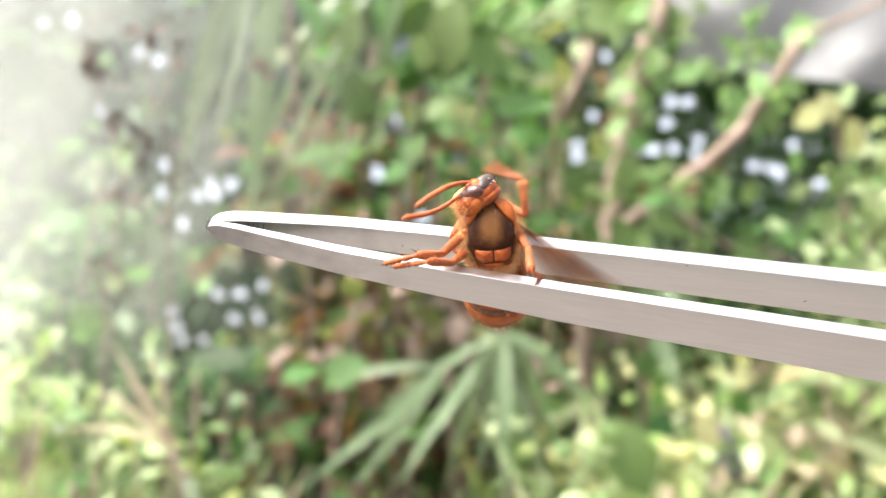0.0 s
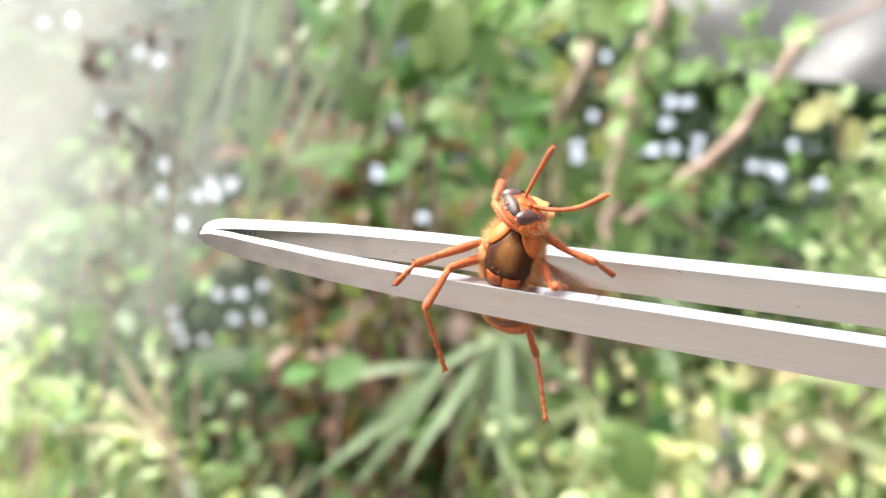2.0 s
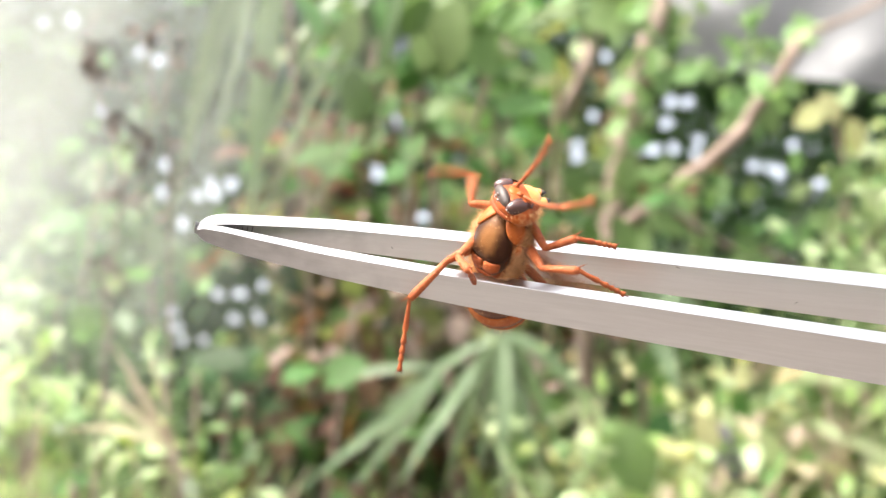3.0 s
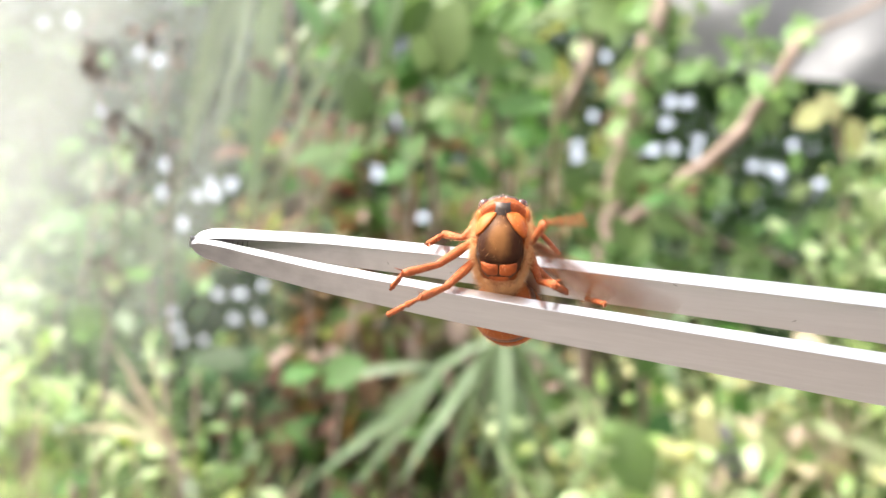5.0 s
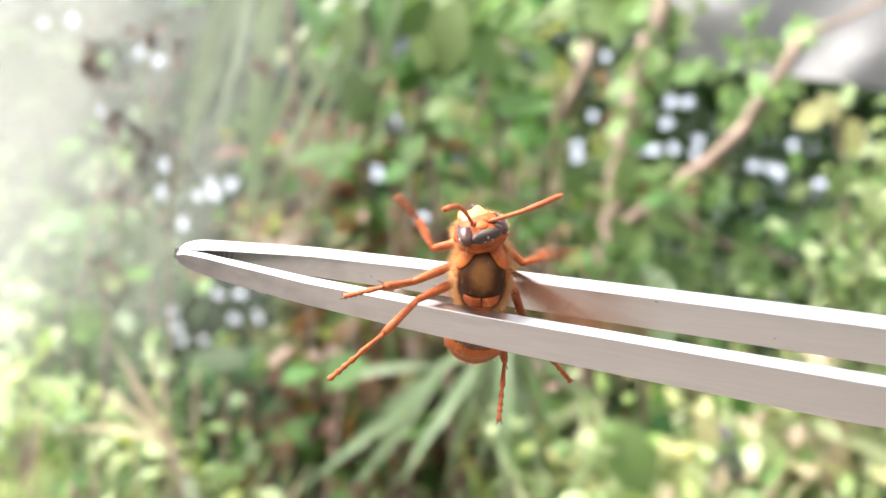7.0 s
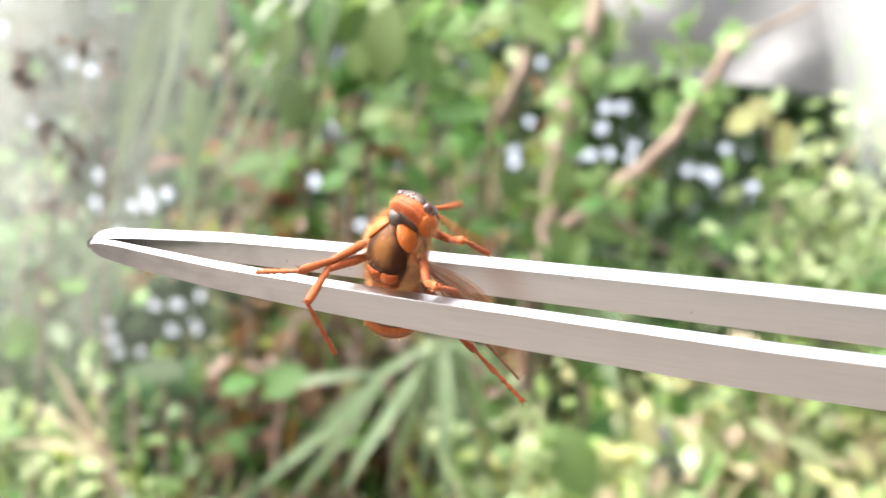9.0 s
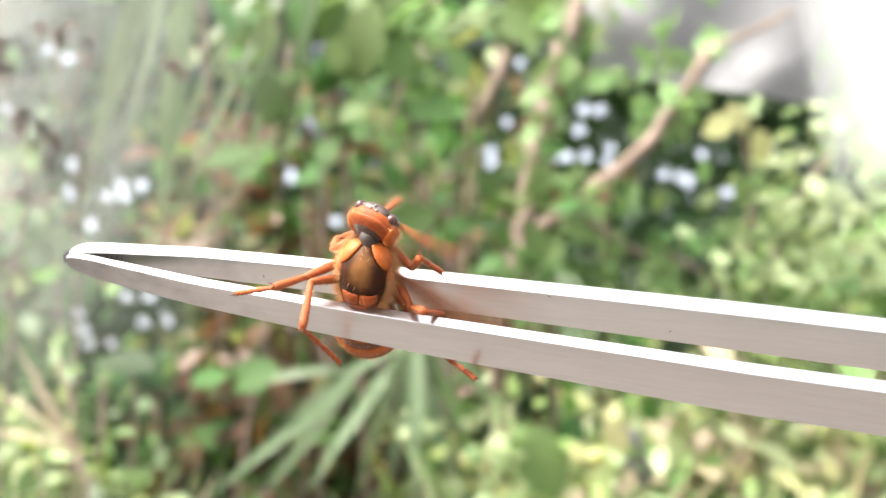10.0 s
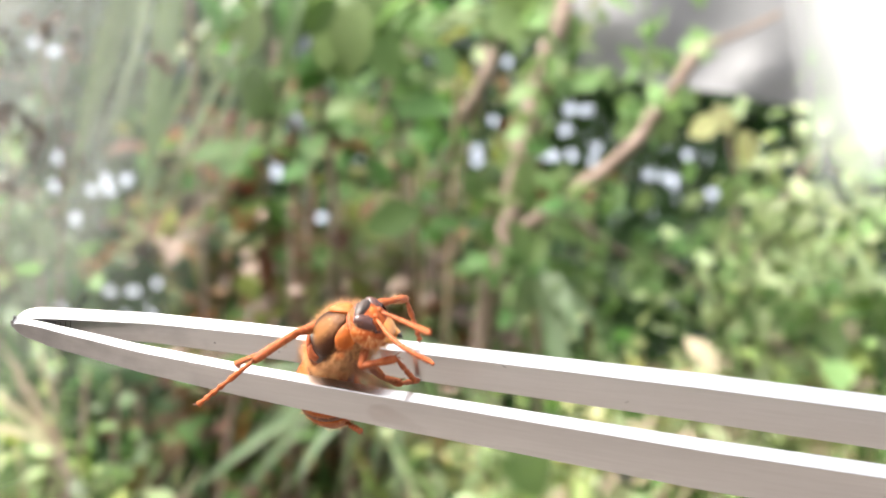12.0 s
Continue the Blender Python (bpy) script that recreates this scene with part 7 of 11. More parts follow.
    walk(legs["mid_left"][2], [
        (0, pose(-0.00919, -0.00836, 0.00426, -102.4, -39, 47.5)), (0.25, pose(-0.00956, -0.0073, 0.00589, -109.1, -35, 65)), (0.5, pose(-0.0097, -0.00592, 0.00747, -113.9, -29.7, 80.9)),
        (0.75, pose(-0.01031, -0.00743, 0.00432, -136.4, -34, 73.8)), (0.9667, pose(-0.01027, -0.00794, 0.00109, 172.9, -42.3, 99.5)), (1, pose(-0.01027, -0.00794, 0.00109, -159.7, -40.2, 68.9)),
        (1.0333, pose(-0.01027, -0.00794, 0.00109, -138.8, -28.7, 44.6)), (1.25, pose(-0.01167, -0.00721, 0.00302, -161, -32.6, 72.3)), (1.5, pose(-0.01272, -0.00608, 0.00505, -161.6, -24.9, 75.3)),
        (1.75, pose(-0.01132, -0.0075, 0.00496, -156.9, -23, 76.1)), (2, pose(-0.00975, -0.00871, 0.00487, -152.1, -21.2, 77)), (2.25, pose(-0.01013, -0.00756, 0.00713, -142.6, -19.4, 78.3)),
        (2.5, pose(-0.0102, -0.00609, 0.00937, -133.1, -17.8, 79.8)), (2.75, pose(-0.00448, -0.00908, 0.00713, -138.1, -28.3, 68.6)), (3, pose(0.00168, -0.00847, 0.0043, -141, -39.5, 57.2)),
        (3.25, pose(-0.00424, -0.00928, 0.00678, -138.3, -28.8, 68.1)), (3.5, pose(-0.00991, -0.00672, 0.0088, -133.8, -18.7, 78.7)), (3.75, pose(-0.01118, -0.00633, 0.00648, -140.2, -25.5, 71.8)),
        (4, pose(-0.01122, -0.0049, 0.00397, -146.1, -33, 65.4)), (4.25, pose(-0.01037, -0.00635, 0.00313, -139.9, -38.6, 60.2)), (4.5, pose(-0.00924, -0.00763, 0.00235, -132.5, -43.6, 53.8)),
        (4.75, pose(-0.0101, -0.0079, 0.00259, -132.5, -42, 56.2)), (5, pose(-0.01092, -0.0081, 0.00287, -132.5, -40.4, 58.5)), (5.25, pose(-0.01097, -0.00679, 0.00309, -138.5, -38.6, 60.9)),
        (5.5, pose(-0.01068, -0.00529, 0.00336, -144.2, -36.6, 62.9)), (5.75, pose(-0.01017, -0.00653, 0.00318, -138.5, -40.1, 59.3)), (6, pose(-0.00942, -0.00765, 0.00302, -132.3, -43.4, 55)),
        (6.25, pose(-0.00969, -0.0085, 0.00331, -137.5, -41.7, 57.3)), (6.5, pose(-0.00974, -0.00904, 0.00365, -142.6, -39.9, 59.3)), (6.75, pose(-0.01088, -0.00763, 0.00511, -132.7, -32.7, 67.4)),
        (7, pose(-0.01177, -0.00592, 0.00657, -122.5, -26.8, 76.2)), (7.25, pose(-0.00539, -0.00912, 0.00602, -135.2, -31.6, 69.4)), (7.5, pose(0.00139, -0.00833, 0.00476, -147.9, -37.6, 63.6)),
        (7.75, pose(-0.00406, -0.01021, 0.00407, -132.2, -34.2, 67.1)), (8, pose(-0.00977, -0.00862, 0.00344, -116.8, -31.6, 71.5)), (8.25, pose(-0.00857, -0.00975, 0.00401, -114.6, -26.7, 83.3)),
        (8.5, pose(-0.00727, -0.01066, 0.0046, -111.4, -22.2, 94.9)), (8.75, pose(-0.00695, -0.01072, 0.00455, -112.4, -21.4, 97)), (8.8, pose(-0.00686, -0.01074, 0.00454, -112.7, -21.1, 97.6)),
        (8.9, pose(-0.0067, -0.01076, 0.00452, -113.2, -20.7, 98.7)), (9, pose(-0.00663, -0.01077, 0.00451, -113.4, -20.6, 99.1)), (9.25, pose(-0.00739, -0.0093, 0.00632, -110.9, -22.4, 94.2)),
        (9.5, pose(-0.00794, -0.00738, 0.00808, -108.3, -24.1, 89.1)), (9.75, pose(-0.00875, -0.00792, 0.00652, -114.3, -25.7, 84.5)), (10, pose(-0.00937, -0.00817, 0.00494, -120.3, -27.8, 80.1)),
        (10.25, pose(-0.00296, -0.0097, 0.00493, -126.3, -35.1, 67)), (10.5, pose(0.00303, -0.00742, 0.00478, -130.6, -43.5, 53.5)), (10.6, pose(0.00235, -0.00803, 0.00484, -132.8, -38.1, 61.5)),
        (10.7, pose(0.00044, -0.00918, 0.00491, -134.1, -24.7, 77.9)), (10.75, pose(-0.00084, -0.00963, 0.0049, -132.9, -16.7, 86.9)), (10.85, pose(-0.00345, -0.00989, 0.00478, -127.3, -2.3, 104)),
        (11, pose(-0.0054, -0.00956, 0.00463, -120.3, 7.1, 118)), (11.25, pose(-0.00452, -0.01021, 0.00354, -119.5, 5.9, 116)), (11.35, pose(-0.004, -0.01053, 0.00293, -119, 5.3, 114.8)),
        (11.45, pose(-0.00366, -0.01073, 0.00253, -118.6, 4.9, 114)), (11.5, pose(-0.00361, -0.01075, 0.00247, -118.6, 4.8, 113.9)), (11.75, pose(-0.00126, -0.01016, 0.00247, -137.6, 1.7, 110)),
        (12, pose(0.00159, -0.00887, 0.00229, -160, -3.9, 111.9)),
    ])
    walk(legs["hind_left"][0], [
        (0, pose(-0.0027, 0.0009, 0.0037, 100.4, -22.5, -26.9)), (0.25, pose(-0.0027, 0.0009, 0.0037, 89.8, -22.1, -32.1)), (0.5, pose(-0.0027, 0.0009, 0.0037, 79.3, -22.6, -37.3)),
        (0.75, pose(-0.00282, 0.00071, 0.00367, 89.3, -22.5, -36.2)), (1, pose(-0.00293, 0.00052, 0.00363, 99.3, -22.5, -35.1)), (1.25, pose(-0.00294, 0.0006, 0.00367, 94, -21.8, -41.9)),
        (1.5, pose(-0.00294, 0.00069, 0.00371, 88.8, -21.6, -48.6)), (1.75, pose(-0.00295, 0.00058, 0.0037, 89.3, -21.5, -39.4)), (2, pose(-0.00296, 0.00046, 0.0037, 89.8, -21.4, -30.2)),
        (2.25, pose(-0.00339, 0.00023, 0.00381, 85.4, -21.8, -39.1)), (2.5, pose(-0.00383, 0, 0.00391, 81, -22.8, -48)), (2.75, pose(-0.00327, -0.00013, 0.00375, 88.5, -20.8, -25.2)),
        (3, pose(-0.0027, -0.00027, 0.00358, 96.3, -21.7, -2.4)), (3.25, pose(-0.00319, -0.00013, 0.00371, 90.1, -20.6, -24)), (3.5, pose(-0.00368, 0.00001, 0.00383, 83.9, -21.6, -45.6)),
        (3.75, pose(-0.00319, 0.00046, 0.00377, 82, -19.3, -25.8)), (4, pose(-0.0027, 0.0009, 0.0037, 81.1, -16.5, -6.3)), (4.25, pose(-0.00283, 0.00057, 0.00354, 98.3, -16.6, -17.4)),
        (4.5, pose(-0.00296, 0.00024, 0.00338, 115.2, -13.5, -27.9)), (4.75, pose(-0.00313, -0.00006, 0.0033, 112.5, -13.1, -28.9)), (5, pose(-0.0033, -0.00036, 0.00321, 109.8, -12.7, -29.9)),
        (5.25, pose(-0.003, 0.00027, 0.00346, 97.4, -15.8, -16.7)), (5.5, pose(-0.0027, 0.0009, 0.0037, 84.4, -16, -3)), (5.75, pose(-0.00283, 0.00062, 0.00358, 98.1, -15.8, -16.2)),
        (6, pose(-0.00295, 0.00033, 0.00347, 111.2, -12.5, -28.8)), (6.25, pose(-0.00318, 0.00013, 0.00345, 107.2, -11, -33.4)), (6.5, pose(-0.0034, -0.00007, 0.00343, 103.1, -9.7, -38.1)),
        (6.75, pose(-0.00319, 0.00028, 0.00356, 96.5, -9, -42.3)), (7, pose(-0.00297, 0.00064, 0.0037, 90, -8.8, -46.5)), (7.25, pose(-0.00286, 0.00021, 0.00366, 92.3, -9.2, -24.7)),
        (7.5, pose(-0.00274, -0.00021, 0.00362, 94.2, -10.4, -2.9)), (7.75, pose(-0.00279, 0.00021, 0.00367, 90.2, -10, -14.8)), (8, pose(-0.00284, 0.00064, 0.00372, 86.1, -10.4, -26.8)),
        (8.25, pose(-0.00309, -0.00013, 0.00373, 87.5, -10.2, -23.3)), (8.5, pose(-0.00335, -0.00089, 0.00374, 88.9, -10.1, -19.7)), (8.75, pose(-0.00326, -0.00074, 0.00372, 89.5, -10.1, -18.5)),
        (8.8, pose(-0.00323, -0.00069, 0.00371, 89.7, -10.1, -18.2)), (8.9, pose(-0.00318, -0.00062, 0.0037, 90, -10.1, -17.6)), (9, pose(-0.00316, -0.00058, 0.0037, 90.2, -10.1, -17.3)),
        (9.25, pose(-0.00293, 0.00016, 0.0037, 80.4, -10.3, -20.7)), (9.5, pose(-0.0027, 0.0009, 0.0037, 70.6, -11.2, -24)), (9.75, pose(-0.0027, 0.0009, 0.0037, 74.6, -11.3, -24.4)),
        (10, pose(-0.0027, 0.0009, 0.0037, 78.7, -11.4, -24.8)), (10.25, pose(-0.00266, 0.00059, 0.00368, 86.1, -9.3, -9)), (10.5, pose(-0.00262, 0.00028, 0.00366, 93.8, -9.3, 7)),
        (10.6, pose(-0.00269, 0.0001, 0.00363, 94.2, -9.1, 4.6)), (10.7, pose(-0.00287, -0.00031, 0.00357, 95, -8.7, -1.3)), (10.75, pose(-0.00298, -0.00056, 0.00354, 95.4, -8.4, -4.7)),
        (10.85, pose(-0.00318, -0.00103, 0.00347, 96.2, -7.7, -11.4)), (11, pose(-0.00334, -0.0014, 0.00342, 96.8, -7.1, -16.4)), (11.25, pose(-0.00314, -0.0014, 0.00325, 101.1, -7.8, -12.3)),
        (11.35, pose(-0.00303, -0.0014, 0.00315, 103.5, -8.3, -10)), (11.45, pose(-0.00295, -0.0014, 0.00308, 105.1, -8.6, -8.5)), (11.5, pose(-0.00294, -0.0014, 0.00307, 105.4, -8.7, -8.3)),
        (11.75, pose(-0.00282, -0.00025, 0.00339, 93.3, -11, 6.1)), (12, pose(-0.00294, 0.00052, 0.00359, 82.3, -14.1, 24.9)),
    ])
    walk(legs["hind_left"][1], [
        (0, pose(-0.00523, -0.0051, 0.0026, 79.6, -24.5, -20.6)), (0.25, pose(-0.00621, -0.00469, 0.00372, 72, -18.7, 3.8)), (0.5, pose(-0.00701, -0.00397, 0.00484, 67.6, -10.6, 26.4)),
        (0.75, pose(-0.00674, -0.0046, 0.00375, 97.5, -13.9, 0.4)), (1, pose(-0.00635, -0.00504, 0.00265, 125.7, -4.4, -23.6)), (1.25, pose(-0.0072, -0.00441, 0.00324, 111.9, -1.4, -29)),
        (1.5, pose(-0.00793, -0.00363, 0.00384, 98, 0.2, -35)), (1.75, pose(-0.00716, -0.0045, 0.00378, 107.7, -2.7, -22.3)), (2, pose(-0.00628, -0.00524, 0.00372, 116.5, -7.6, -10.2)),
        (2.25, pose(-0.00769, -0.00475, 0.0043, 91.6, -5.2, -19.9)), (2.5, pose(-0.00894, -0.00407, 0.00487, 66.6, -7.1, -29.7)), (2.75, pose(-0.00613, -0.00608, 0.00391, 103.1, -6.9, -27.9)),
        (3, pose(-0.00271, -0.00683, 0.00291, 139.6, -7.9, -26.3)), (3.25, pose(-0.00587, -0.00616, 0.0037, 105.2, -7.3, -27.3)), (3.5, pose(-0.00855, -0.00439, 0.00448, 70.7, -7.3, -28.5)),
        (3.75, pose(-0.00631, -0.0053, 0.00463, 88.1, -7.6, -29.9)), (4, pose(-0.00371, -0.00555, 0.00468, 105.5, -7.4, -31.4)), (4.25, pose(-0.00452, -0.00574, 0.00262, 99.4, -9.1, -23.5)),
        (4.5, pose(-0.00518, -0.00534, 0.00065, 93.2, -10, -15.5)), (4.75, pose(-0.00558, -0.00567, 0.00084, 91.7, -9.9, -17.5)), (5, pose(-0.00596, -0.00599, 0.00103, 90.3, -9.9, -19.5)),
        (5.25, pose(-0.00466, -0.00606, 0.00264, 100.7, -9.3, -25.1)), (5.5, pose(-0.00322, -0.00565, 0.00432, 111, -7.8, -30.4)), (5.75, pose(-0.00441, -0.00573, 0.00269, 101.4, -10, -22.8)),
        (6, pose(-0.00546, -0.00531, 0.00113, 91.6, -10.9, -14.9)), (6.25, pose(-0.00634, -0.00534, 0.00153, 92.6, -10.9, -16.5)), (6.5, pose(-0.00717, -0.00529, 0.00195, 93.6, -10.8, -18)),
        (6.75, pose(-0.00751, -0.00465, 0.00282, 101.2, -9.2, -30.2)), (7, pose(-0.00776, -0.0039, 0.0037, 108.2, -6.1, -42.1)), (7.25, pose(-0.00557, -0.0058, 0.0034, 122.3, -9.4, -35.2)),
        (7.5, pose(-0.00298, -0.00679, 0.00314, 136, -14.1, -29.2)), (7.75, pose(-0.00447, -0.00617, 0.00365, 139.7, -18.7, -24.9)), (8, pose(-0.00588, -0.0052, 0.00416, 143.2, -23.5, -20.8)),
        (8.25, pose(-0.00574, -0.00617, 0.00402, 128, -30, -13.6)), (8.5, pose(-0.0056, -0.0071, 0.00387, 110.9, -34.5, -4.2)), (8.75, pose(-0.00536, -0.00699, 0.00377, 109.3, -35.4, -1.4)),
        (8.8, pose(-0.00529, -0.00696, 0.00374, 108.8, -35.6, -0.5)), (8.9, pose(-0.00517, -0.00691, 0.0037, 107.9, -36, 0.9)), (9, pose(-0.00512, -0.00689, 0.00368, 107.6, -36.2, 1.5)),
        (9.25, pose(-0.00541, -0.00586, 0.00479, 103.3, -34.3, -6.8)), (9.5, pose(-0.00562, -0.00462, 0.00585, 98.8, -32.9, -15.1)), (9.75, pose(-0.00564, -0.00475, 0.00541, 115.7, -32.6, -16.5)),
        (10, pose(-0.00565, -0.00487, 0.00497, 132.5, -31.9, -17.6)), (10.25, pose(-0.00376, -0.0059, 0.00412, 135.8, -35, -13.8)), (10.5, pose(-0.00174, -0.00625, 0.00322, 139.1, -38.3, -10)),
        (10.6, pose(-0.00209, -0.00645, 0.00316, 135.9, -39, -9.2)), (10.7, pose(-0.00293, -0.00689, 0.00301, 128.2, -40.6, -6.9)), (10.75, pose(-0.00343, -0.00711, 0.00292, 123.4, -41.5, -5.3)),
        (10.85, pose(-0.00438, -0.00749, 0.00276, 114, -42.8, -2.1)), (11, pose(-0.0051, -0.00771, 0.00264, 106.7, -43.5, 0.6)), (11.25, pose(-0.00435, -0.00776, 0.00199, 110.3, -45.3, 8.1)),
        (11.35, pose(-0.00392, -0.00776, 0.00162, 112.2, -46.5, 12.4)), (11.45, pose(-0.00364, -0.00774, 0.00138, 113.5, -47.3, 15.3)), (11.5, pose(-0.00359, -0.00774, 0.00134, 113.6, -47.4, 15.7)),
        (11.75, pose(-0.00204, -0.0068, 0.00301, 116.2, -46, 11.3)), (12, pose(-0.00038, -0.00551, 0.00443, 121.8, -47.7, 9.2)),
    ])
    walk(legs["hind_left"][2], [
        (0, pose(-0.00789, -0.01082, 0.00365, -97.6, -28.1, 32)), (0.25, pose(-0.00645, -0.0108, 0.0056, -117.1, -30.8, 22.3)), (0.5, pose(-0.00478, -0.00947, 0.00723, -136.6, -36.1, 13.8)),
        (0.75, pose(-0.00649, -0.01094, 0.00294, -150.3, -21.8, 25.8)), (1, pose(-0.00817, -0.00992, -0.00107, -160, -5.7, 33.5)), (1.25, pose(-0.01003, -0.00963, 0.00085, -178.2, 11.6, 36.8)),
        (1.5, pose(-0.01157, -0.00882, 0.00294, 162.4, 29, 34.2)), (1.75, pose(-0.00939, -0.01018, 0.00184, 164.7, 4.1, 41.8)), (2, pose(-0.00692, -0.01094, 0.00088, 163.6, -21, 49)),
        (2.25, pose(-0.00986, -0.01077, 0.00413, -157.2, -15.3, 49.3)), (2.5, pose(-0.01213, -0.00901, 0.00739, -118.8, -11, 53.2)), (2.75, pose(-0.00889, -0.01167, 0.00246, -157.6, -5.8, 57.9)),
        (3, pose(-0.00395, -0.01085, -0.00192, 164.3, 1.2, 58.3)), (3.25, pose(-0.00852, -0.01174, 0.00203, -157.3, -6.3, 57.9)), (3.5, pose(-0.01167, -0.00957, 0.00658, -118.1, -11.8, 52.8)),
        (3.75, pose(-0.00952, -0.01083, 0.00484, -135.6, -2.5, 65.3)), (4, pose(-0.00673, -0.01093, 0.00299, -150.9, 10.1, 74.6)), (4.25, pose(-0.00689, -0.0116, 0.00159, -135.4, -13.3, 57.4)),
        (4.5, pose(-0.00683, -0.01152, 0.0003, -110.8, -29.3, 31.5)), (4.75, pose(-0.00747, -0.01178, 0.00065, -114.7, -26.1, 40.3)), (5, pose(-0.0081, -0.01202, 0.001, -117.9, -22.3, 48.6)),
        (5.25, pose(-0.00715, -0.01184, 0.00147, -137.1, -10.8, 64.1)), (5.5, pose(-0.00598, -0.01096, 0.00204, -152.5, 4.7, 75)), (5.75, pose(-0.00664, -0.0116, 0.00144, -136.7, -17.6, 59.2)),
        (6, pose(-0.00708, -0.0115, 0.00096, -111.8, -33.2, 34.3)), (6.25, pose(-0.0081, -0.01148, 0.00125, -111.3, -33.2, 34.5)), (6.5, pose(-0.00908, -0.01139, 0.00156, -110.9, -33.1, 34.8)),
        (6.75, pose(-0.0105, -0.01017, 0.0016, -127.8, -16.4, 66.5)), (7, pose(-0.01168, -0.00855, 0.00171, -133.4, 5.4, 91.5)), (7.25, pose(-0.00824, -0.01054, 0.00003, -162.7, 10.3, 94.6)),
        (7.5, pose(-0.00417, -0.01122, -0.00132, 167.7, 15.9, 94.8)), (7.75, pose(-0.0048, -0.01058, -0.00097, 152.7, -9.2, 103.8)), (8, pose(-0.00533, -0.00951, -0.00054, 131.1, -30.4, 121.3)),
        (8.25, pose(-0.00502, -0.01153, 0.00061, 144.8, -25.3, 116.1)), (8.5, pose(-0.00475, -0.01316, 0.00199, 157.4, -19.4, 112.5)), (8.75, pose(-0.00428, -0.01306, 0.00205, 157.8, -18.7, 112.2)),
        (8.8, pose(-0.00415, -0.01303, 0.00207, 157.9, -18.4, 112.1)), (8.9, pose(-0.00392, -0.01298, 0.00211, 158.1, -18.1, 112)), (9, pose(-0.00382, -0.01295, 0.00212, 158.1, -17.9, 111.9)),
        (9.25, pose(-0.00533, -0.01214, 0.00357, 165.6, -7.1, 108.3)), (9.5, pose(-0.00675, -0.01086, 0.00503, 172.4, 4, 106.1)), (9.75, pose(-0.00584, -0.01071, 0.00308, 158, -10.8, 110)),
        (10, pose(-0.0049, -0.01006, 0.0013, 141.4, -24.1, 118.1)), (10.25, pose(-0.00226, -0.01086, 0.00036, 146.6, -14.9, 111.1)), (10.5, pose(0.00048, -0.0109, -0.00057, 150.6, -5.1, 105)),
        (10.6, pose(0.00006, -0.01131, -0.00041, 151.5, -3.4, 104.1)), (10.7, pose(-0.00097, -0.01219, 0.00001, 153.5, 0.9, 101.8)), (10.75, pose(-0.0016, -0.01265, 0.00028, 154.6, 3.4, 100.6)),
        (10.85, pose(-0.00282, -0.01339, 0.00085, 156.7, 8.4, 98.3)), (11, pose(-0.00376, -0.01383, 0.00131, 158.1, 12.3, 96.7)), (11.25, pose(-0.00194, -0.01348, 0.00042, 151.7, 5.9, 99.7)),
        (11.35, pose(-0.00093, -0.01317, -0.00005, 147.9, 2.4, 101.8)), (11.45, pose(-0.00028, -0.01291, -0.00035, 145.3, 0.2, 103.2)), (11.5, pose(-0.00018, -0.01287, -0.00039, 144.9, -0.2, 103.5)),
        (11.75, pose(0.00107, -0.01203, 0.00105, 161.5, 11.8, 97.4)), (12, pose(0.00295, -0.01049, 0.00217, 174.3, 22.7, 97.9)),
    ])
